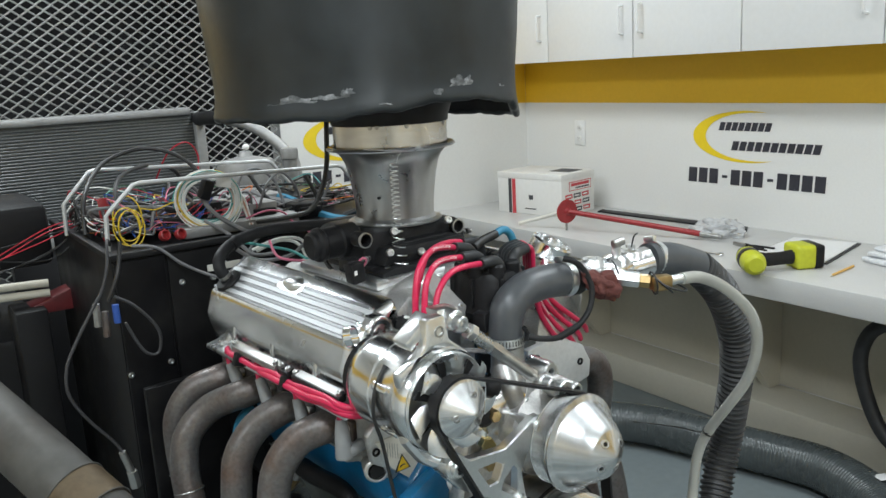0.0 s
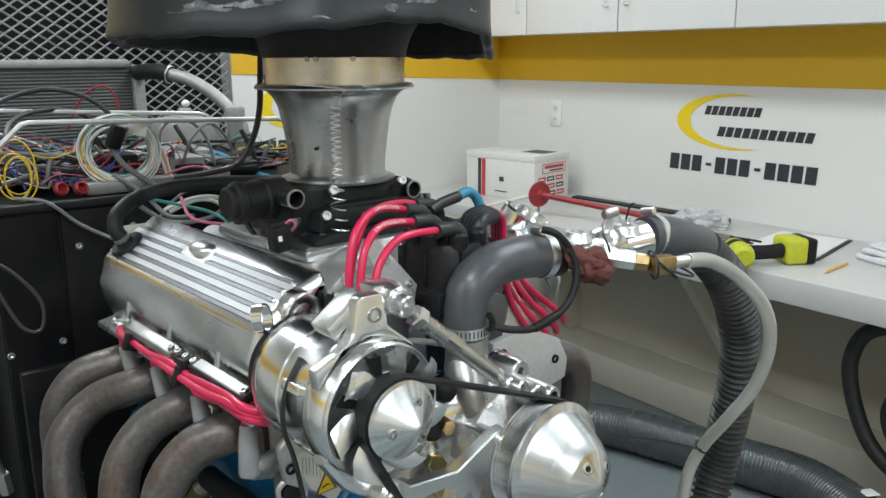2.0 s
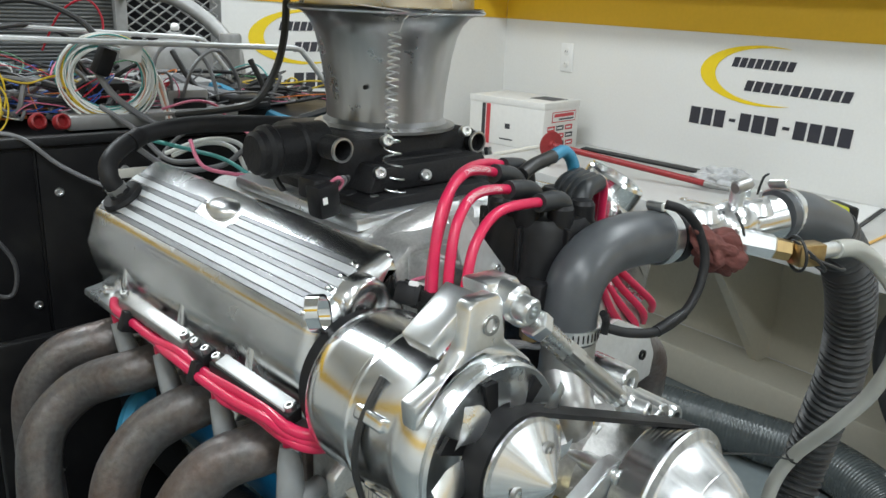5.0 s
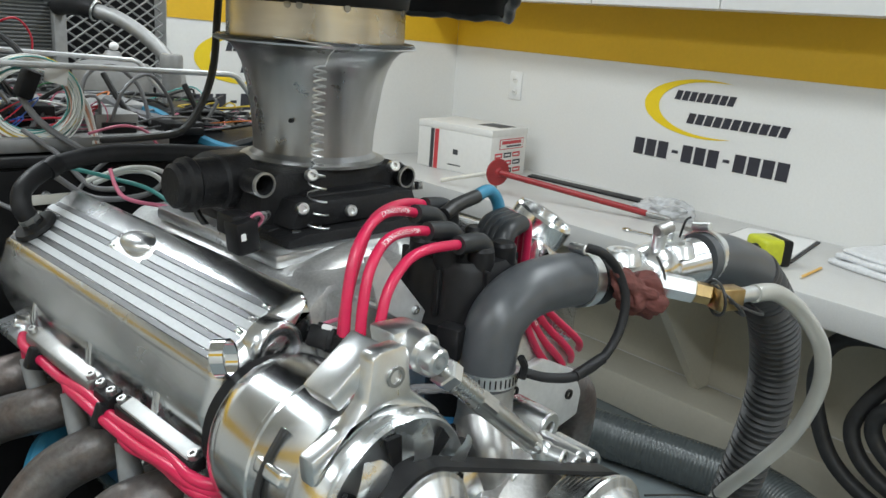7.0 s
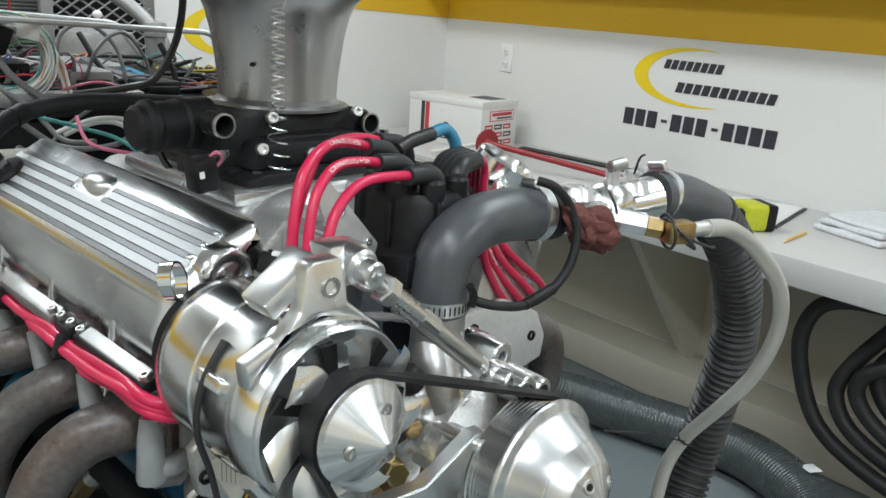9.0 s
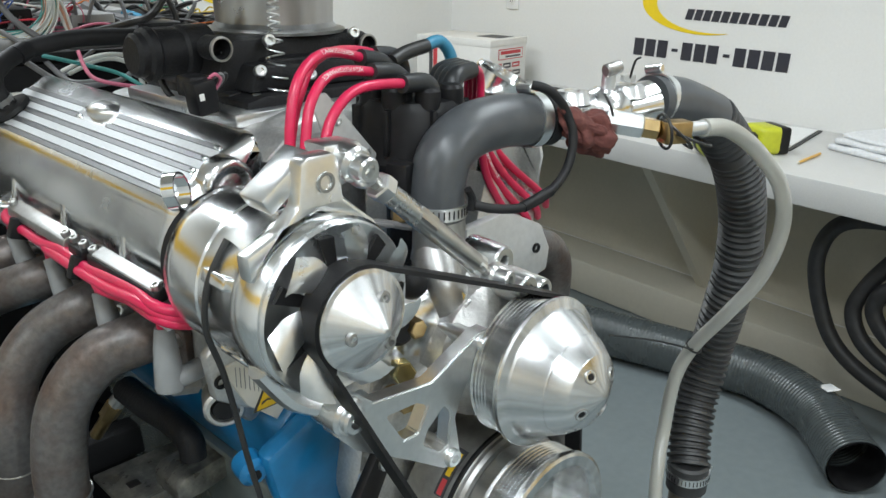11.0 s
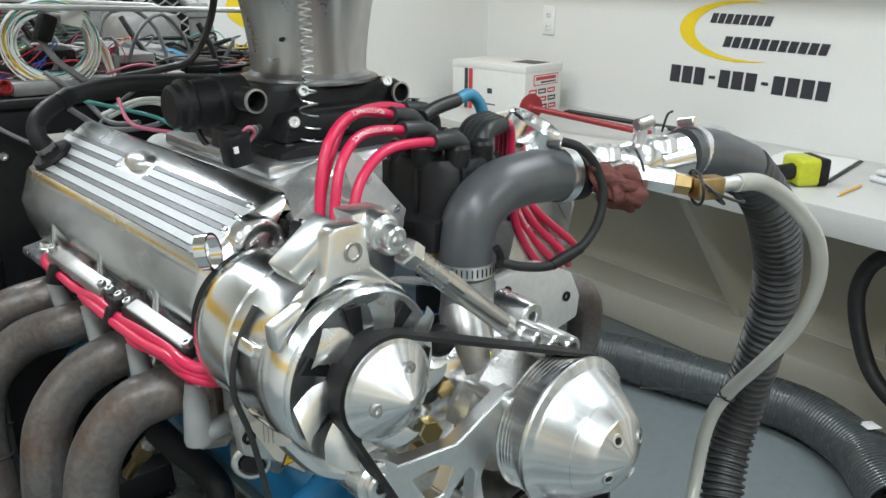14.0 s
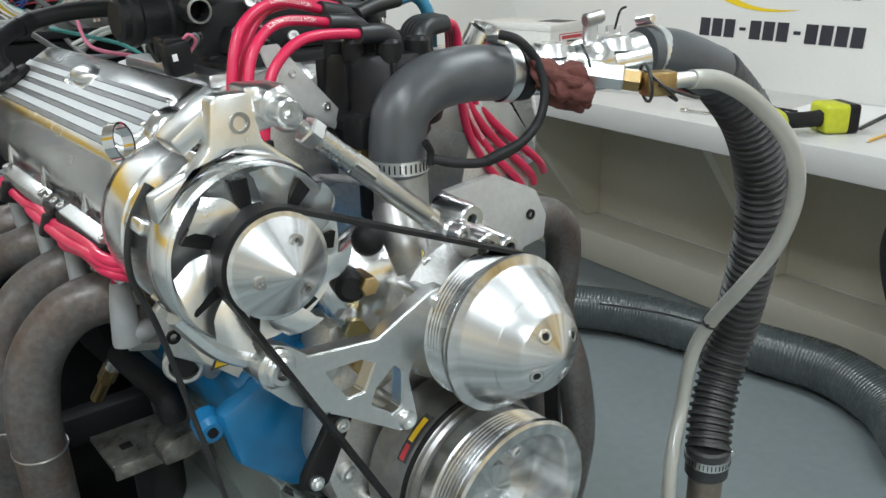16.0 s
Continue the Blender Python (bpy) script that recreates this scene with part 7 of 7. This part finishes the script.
for y0, y1, z0, z1, m in ((0.0, 0.03, 0.085, 0.11, CARD_BLACK), (-0.02, 0.06, 0.03, 0.036, CARD_BLACK)):
    part("print_mark", box(-W / 2 - E_, -W / 2 - 0.0005, y0 - 0.03, y1 - 0.03, z0, z1), m, bx, smooth=0)
part("brand_panel", box(-0.085, 0.115, -D / 2 - 0.0034, -D / 2 - 0.0021, 0.135, 0.185), CARD_RED, bx, "red outlined brand panel", smooth=0)
part("brand_panel", box(-0.081, 0.111, -D / 2 - 0.0040, -D / 2 - 0.0033, 0.139, 0.181), CARD, bx, smooth=0)
part("brand_bar", box(-0.07, 0.095, -D / 2 - 0.0046, -D / 2 - 0.0039, 0.160, 0.176), CARD_RED, bx, smooth=0)
part("brand_bar", box(-0.03, 0.095, -D / 2 - 0.0046, -D / 2 - 0.0039, 0.145, 0.153), CARD_BLACK, bx, smooth=0)
for r in range(3):
    for c in range(3):
        a = -0.105 + c * 0.075 - r * 0.006
        part("brand_bar", box(a, a + 0.062, -D / 2 - 0.0016, -D / 2 - 0.0004, 0.018 + r * 0.038, 0.042 + r * 0.038), CARD_RED if (r + c) % 2 == 0 else CARD_BLACK, bx, smooth=0)
        part("brand_gap", box(a + 0.006, a + 0.05, -D / 2 - 0.0022, -D / 2 - 0.0015, 0.026 + r * 0.038, 0.034 + r * 0.038), CARD, bx, smooth=0)
part("top_print", box(-0.03, 0.10, -0.19, -0.05, H + 0.0025, H + 0.0038), CARD_BLACK, bx, smooth=0)

rr = thing("red_rod", "long red-handled rod with a round red disc", "rod tool", base=(3.15, 2.6, BENCH_Z))
P, Q = Vector((3.045, 2.99, 1.012)), Vector((3.27, 2.36, 0.945))
dv = (Q - P).normalized()
part("disc", lathe([(0, 0), (0.058, 0.0), (0.060, 0.004), (0.058, 0.008), (0.02, 0.012), (0.012, 0.02), (0, 0.02)], toward(P, P + dv + Vector((-0.55, -0.35, 0.1))), 32), RED, rr, "round red disc")
part("shaft", rod(P, Q, 0.013, 14, 0.002), RED, rr)
part("grip", rod(Q - dv * 0.02, Q + dv * 0.10, 0.010, 12, 0.002), STEEL, rr)
part("stick", rod(P, (2.965, 3.26, 0.93), 0.009, 12, 0.002), STICKER, rr, "bare wooden stick")
part("prop", rod(P - Vector((0, 0, 0.03)), (3.045, 2.99, BENCH_Z), 0.006, 8), STEEL, rr)
ms = thing("black_strip", "flat black rubber strip lying along the wall", "rubber strip", base=(3.56, 2.75, BENCH_Z))
part("strip", prism([(3.50, 3.22), (3.56, 3.24), (3.63, 2.36), (3.55, 2.31)], BENCH_Z, BENCH_Z + 0.008, "z", 0.002), BLACK_RUBBER, ms)
sp = on_bench("small_post", "small dark steel pin standing on the bench", "pin", 3.59, 2.40)
part("pin", rod((0, 0, 0.008), (0, 0, 0.045), 0.007, 12, 0.001), STEEL, sp)


def crumple(sx, sy, sz, seed, freq):
    tmp = bmesh.new()
    bmesh.ops.create_icosphere(tmp, subdivisions=4, radius=1)
    o = Vector((seed, seed * 2, 0))
    for v in tmp.verts:
        v.co *= 1 + 0.35 * noise.noise(v.co * freq + o) + 0.2 * abs(noise.noise(v.co * freq * 2.3 + o))
        v.co.z = max(v.co.z, -0.55)
    return join(tmp, Matrix.Translation((0, 0, sz * 0.55)) @ Matrix.Diagonal((sx, sy, sz, 1)))


fb = on_bench("plastic_bag", "crumpled clear plastic bag on the bench", "plastic bag", 3.40, 2.36, 20)
part("bag", crumple(0.075, 0.11, 0.05, 3, 2.4), FOIL, fb, smooth=12)
pk = on_bench("pliers", "dark steel pliers lying on the bench", "pliers", 3.27, 2.10, 85)
for s in (-1, 1):
    part("handle", tube([(-0.10, s * 0.025, 0.010), (-0.05, s * 0.02, 0.010), (0.0, s * 0.006, 0.010), (0.03, 0, 0.012)], 0.007, 8, 5), BLACK_RUBBER, pk)
part("jaw", prism([(0.02, -0.014), (0.09, -0.005), (0.09, 0.005), (0.02, 0.014)], 0.003, 0.018, "z", 0.003), STEEL, pk)
wr = on_bench("wrench", "chrome combination spanner lying on the bench", "spanner", 3.06, 2.20, 100)
part("shank", box(-0.08, 0.08, -0.008, 0.008, 0.002, 0.010, 0.003), CHROME, wr)
part("ring_end", torus(pose(0.09, 0, 0.007), 0.012, 0.005, 20, 8), CHROME, wr)
part("ring_end", torus(pose(-0.09, 0, 0.007), 0.013, 0.005, 20, 8), CHROME, wr)

pd = thing("note_pad", "white paper pad on a dark board", "note pad", base=(3.40, 1.9, BENCH_Z))
part("board", prism([(3.20, 2.04), (3.56, 2.08), (3.625, 1.81), (3.215, 1.725)], BENCH_Z, BENCH_Z + 0.005, "z"), BLACK_PLASTIC, pd, smooth=0)
part("sheet", prism([(3.21, 2.03), (3.55, 2.07), (3.607, 1.82), (3.225, 1.74)], BENCH_Z + 0.005, BENCH_Z + 0.009, "z"), PAPER, pd, smooth=0)

DRS = 1.14
dr = on_bench("cordless_drill", "lime and black cordless drill lying on the bench", "cordless drill", 3.02, 1.83, -22)
part("motor_housing", lathe([(0, -0.085), (0.026, -0.085), (0.034, -0.078), (0.038, -0.055), (0.038, 0.02), (0.033, 0.035), (0, 0.035)], pose(-0.08, 0.02, 0.042, 0, 90, 70), 24), DRILL_YELLOW, dr, "lime plastic motor housing")
part("rear_cap", lathe([(0, -0.095), (0.024, -0.095), (0.035, -0.085), (0.0395, -0.065), (0.0395, -0.05), (0.03, -0.045)], pose(-0.08, 0.02, 0.042, 0, 90, 70), 24), DRILL_YELLOW, dr)
part("chuck", lathe([(0.033, 0.03), (0.030, 0.05), (0.026, 0.055), (0.02, 0.085), (0.012, 0.095), (0, 0.095)], pose(-0.08, 0.02, 0.042, 0, 90, 70), 24), BLACK_PLASTIC, dr, "black chuck")
part("grip", tube([(-0.07, 0.0, 0.042), (-0.02, -0.01, 0.040), (0.04, -0.012, 0.040), (0.075, -0.01, 0.042)], lambda f, s: 0.022 + 0.006 * abs(f - 0.5), 16, 6), BLACK_RUBBER, dr, "black rubber grip")
part("battery", block((0.040, 0.104, 0.080), pose(0.142, -0.006, 0.041, 0, 0, -6), 0.010, seg=3), BLACK_PLASTIC, dr, "black battery pack")
part("battery_cover", block((0.074, 0.098, 0.082), pose(0.098, -0.005, 0.0415, 0, 0, -6), 0.014, seg=3), DRILL_YELLOW, dr)
part("vent_panel", lathe([(0.0384, -0.030), (0.0392, -0.028), (0.0392, 0.002), (0.0384, 0.004)], pose(-0.08, 0.02, 0.042, 0, 90, 70), 24), BLACK_PLASTIC, dr, "black label panel")
part("badge", block((0.002, 0.04, 0.02), pose(0.0605, -0.012, 0.050, 0, 0, -6), 0.0005), BLACK_PLASTIC, dr)
pc = thing("pencil", "yellow wooden pencil lying on the bench", "pencil", base=(3.16, 1.63, BENCH_Z))
part("shaft", rod((3.065, 1.621, BENCH_Z + 0.005), (3.245, 1.637, BENCH_Z + 0.005), 0.0048, 6), PENCIL, pc)
part("tip", lathe([(0.0045, 0), (0.001, 0.014), (0, 0.014)], toward((3.065, 1.621, BENCH_Z + 0.005), (2.9, 1.606, BENCH_Z + 0.005)), 8), STICKER, pc, "bare sharpened tip")
tw = on_bench("folded_towel", "folded white shop towel", "towel", 3.46, 1.50, -15)
for k, (a, b, h) in enumerate(((0.15, 0.13, 0.022), (0.14, 0.12, 0.020), (0.125, 0.11, 0.018))):
    tmp = block((a * 2, b * 2, h), pose(0.004 * k, -0.004 * k, 0.011 + 0.02 * k), 0.009, seg=3)
    bmesh.ops.subdivide_edges(tmp, edges=[e for e in tmp.edges if e.calc_length() > 0.1], cuts=10, use_grid_fill=True)
    for v in tmp.verts:
        v.co.z += 0.006 * noise.noise(v.co * 14 + Vector((k, 0, 0))) * (1 if v.co.z > 0.006 else 0)
        v.co.x += 0.008 * noise.noise(v.co * 9 + Vector((0, k, 5)))
    part("fold", tmp, CLOTH, tw)
rt = on_bench("red_tool_case", "bright red plastic tool with a yellow knob", "power tool", 3.36, 1.20, 0)
part("body", prism([(-0.10, 0.0), (0.12, 0.0), (0.13, 0.06), (0.06, 0.11), (-0.06, 0.10), (-0.11, 0.05)], -0.08, 0.12, bevel=0.012), RED, rt)
part("knob", rod((-0.105, 0.05, 0.05), (-0.13, 0.055, 0.055), 0.018, 16, 0.004), PENCIL, rt, "orange-yellow knob")
part("bottle", lathe([(0, 0), (0.025, 0), (0.028, 0.005), (0.028, 0.05), (0.015, 0.06), (0, 0.06)], pose(-0.17, 0.05, 0), 20), CLEAR, rt, "small clear bottle")

# ---- under the bench ----
dc = thing("flex_duct", "large grey flexible duct lying on the floor", "flexible duct", base=(2.9, 1.9, 0))
DP = [(1.6, 3.5, 0.097), (2.15, 3.15, 0.097), (2.62, 2.80, 0.097), (2.92, 2.46, 0.097), (3.03, 2.16, 0.097), (3.11, 1.88, 0.097), (3.15, 1.65, 0.097), (3.07, 1.42, 0.097), (2.94, 1.28, 0.097), (2.85, 1.19, 0.097)]
part("duct", tube(DP, lambda f, s: 0.090 + 0.0010 * math.sin(s * 2 * math.pi / 0.0145), 36, 90, hollow=True), DUCT, dc)
part("inside", tube(DP[-2:], 0.084, 30, 8, hollow=True), BLACK_RUBBER, dc, "dark inside of the duct")
part("label", block((0.07, 0.045, 0.002), pose(3.085, 1.40, 0.192, -8, 12, 50), 0.0005), PAPER, dc, "white paper label")
tie = thing("cable_scrap", "thin black strap lying over the duct", "strap", base=(3.0, 1.8, 0.1))
part("strap", tube([(2.7, 1.0, 0.012), (2.75, 1.05, 0.02), (2.80, 1.02, 0.012), (2.86, 1.0, 0.012)], 0.01, 6, 5), BLACK_RUBBER, tie)
bh = thing("black_header", "black painted tubular exhaust header leaning below the bench", "exhaust header", base=(3.2, 1.2, 0))
for pts in ([(3.22, 1.10, 0.76), (3.22, 1.42, 0.755), (3.20, 1.60, 0.72), (3.19, 1.66, 0.60), (3.19, 1.63, 0.44), (3.19, 1.54, 0.29), (3.19, 1.36, 0.20), (3.19, 1.08, 0.14), (3.19, 0.75, 0.075)],
            [(3.26, 1.36, 0.75), (3.26, 1.42, 0.66), (3.23, 1.50, 0.52), (3.21, 1.52, 0.42), (3.20, 1.45, 0.32), (3.20, 1.28, 0.245), (3.20, 1.05, 0.19), (3.20, 0.75, 0.11)],
            [(3.24, 1.0, 0.70), (3.24, 1.16, 0.63), (3.22, 1.34, 0.585), (3.20, 1.44, 0.52), (3.20, 1.45, 0.44), (3.20, 1.37, 0.36), (3.20, 1.2, 0.29), (3.20, 0.95, 0.23), (3.20, 0.72, 0.14)],
            [(3.30, 1.2, 0.76), (3.31, 1.30, 0.66), (3.28, 1.40, 0.58), (3.27, 1.42, 0.48), (3.27, 1.32, 0.37), (3.27, 1.1, 0.30), (3.25, 0.75, 0.17)]):
    part("primary_tube", tube([(x, y - 0.10, z) for x, y, z in pts], 0.027, 18, 8), OLIVE, bh)
part("flange", box(3.18, 3.34, 0.85, 1.50, 0.755, 0.775, 0.004), OLIVE, bh)
part("collector", tube([(3.21, 0.82, 0.13), (3.21, 0.6, 0.085), (3.21, 0.35, 0.075)], 0.07, 24, 6), OLIVE, bh)
dr.scale = (DRS, DRS, DRS)
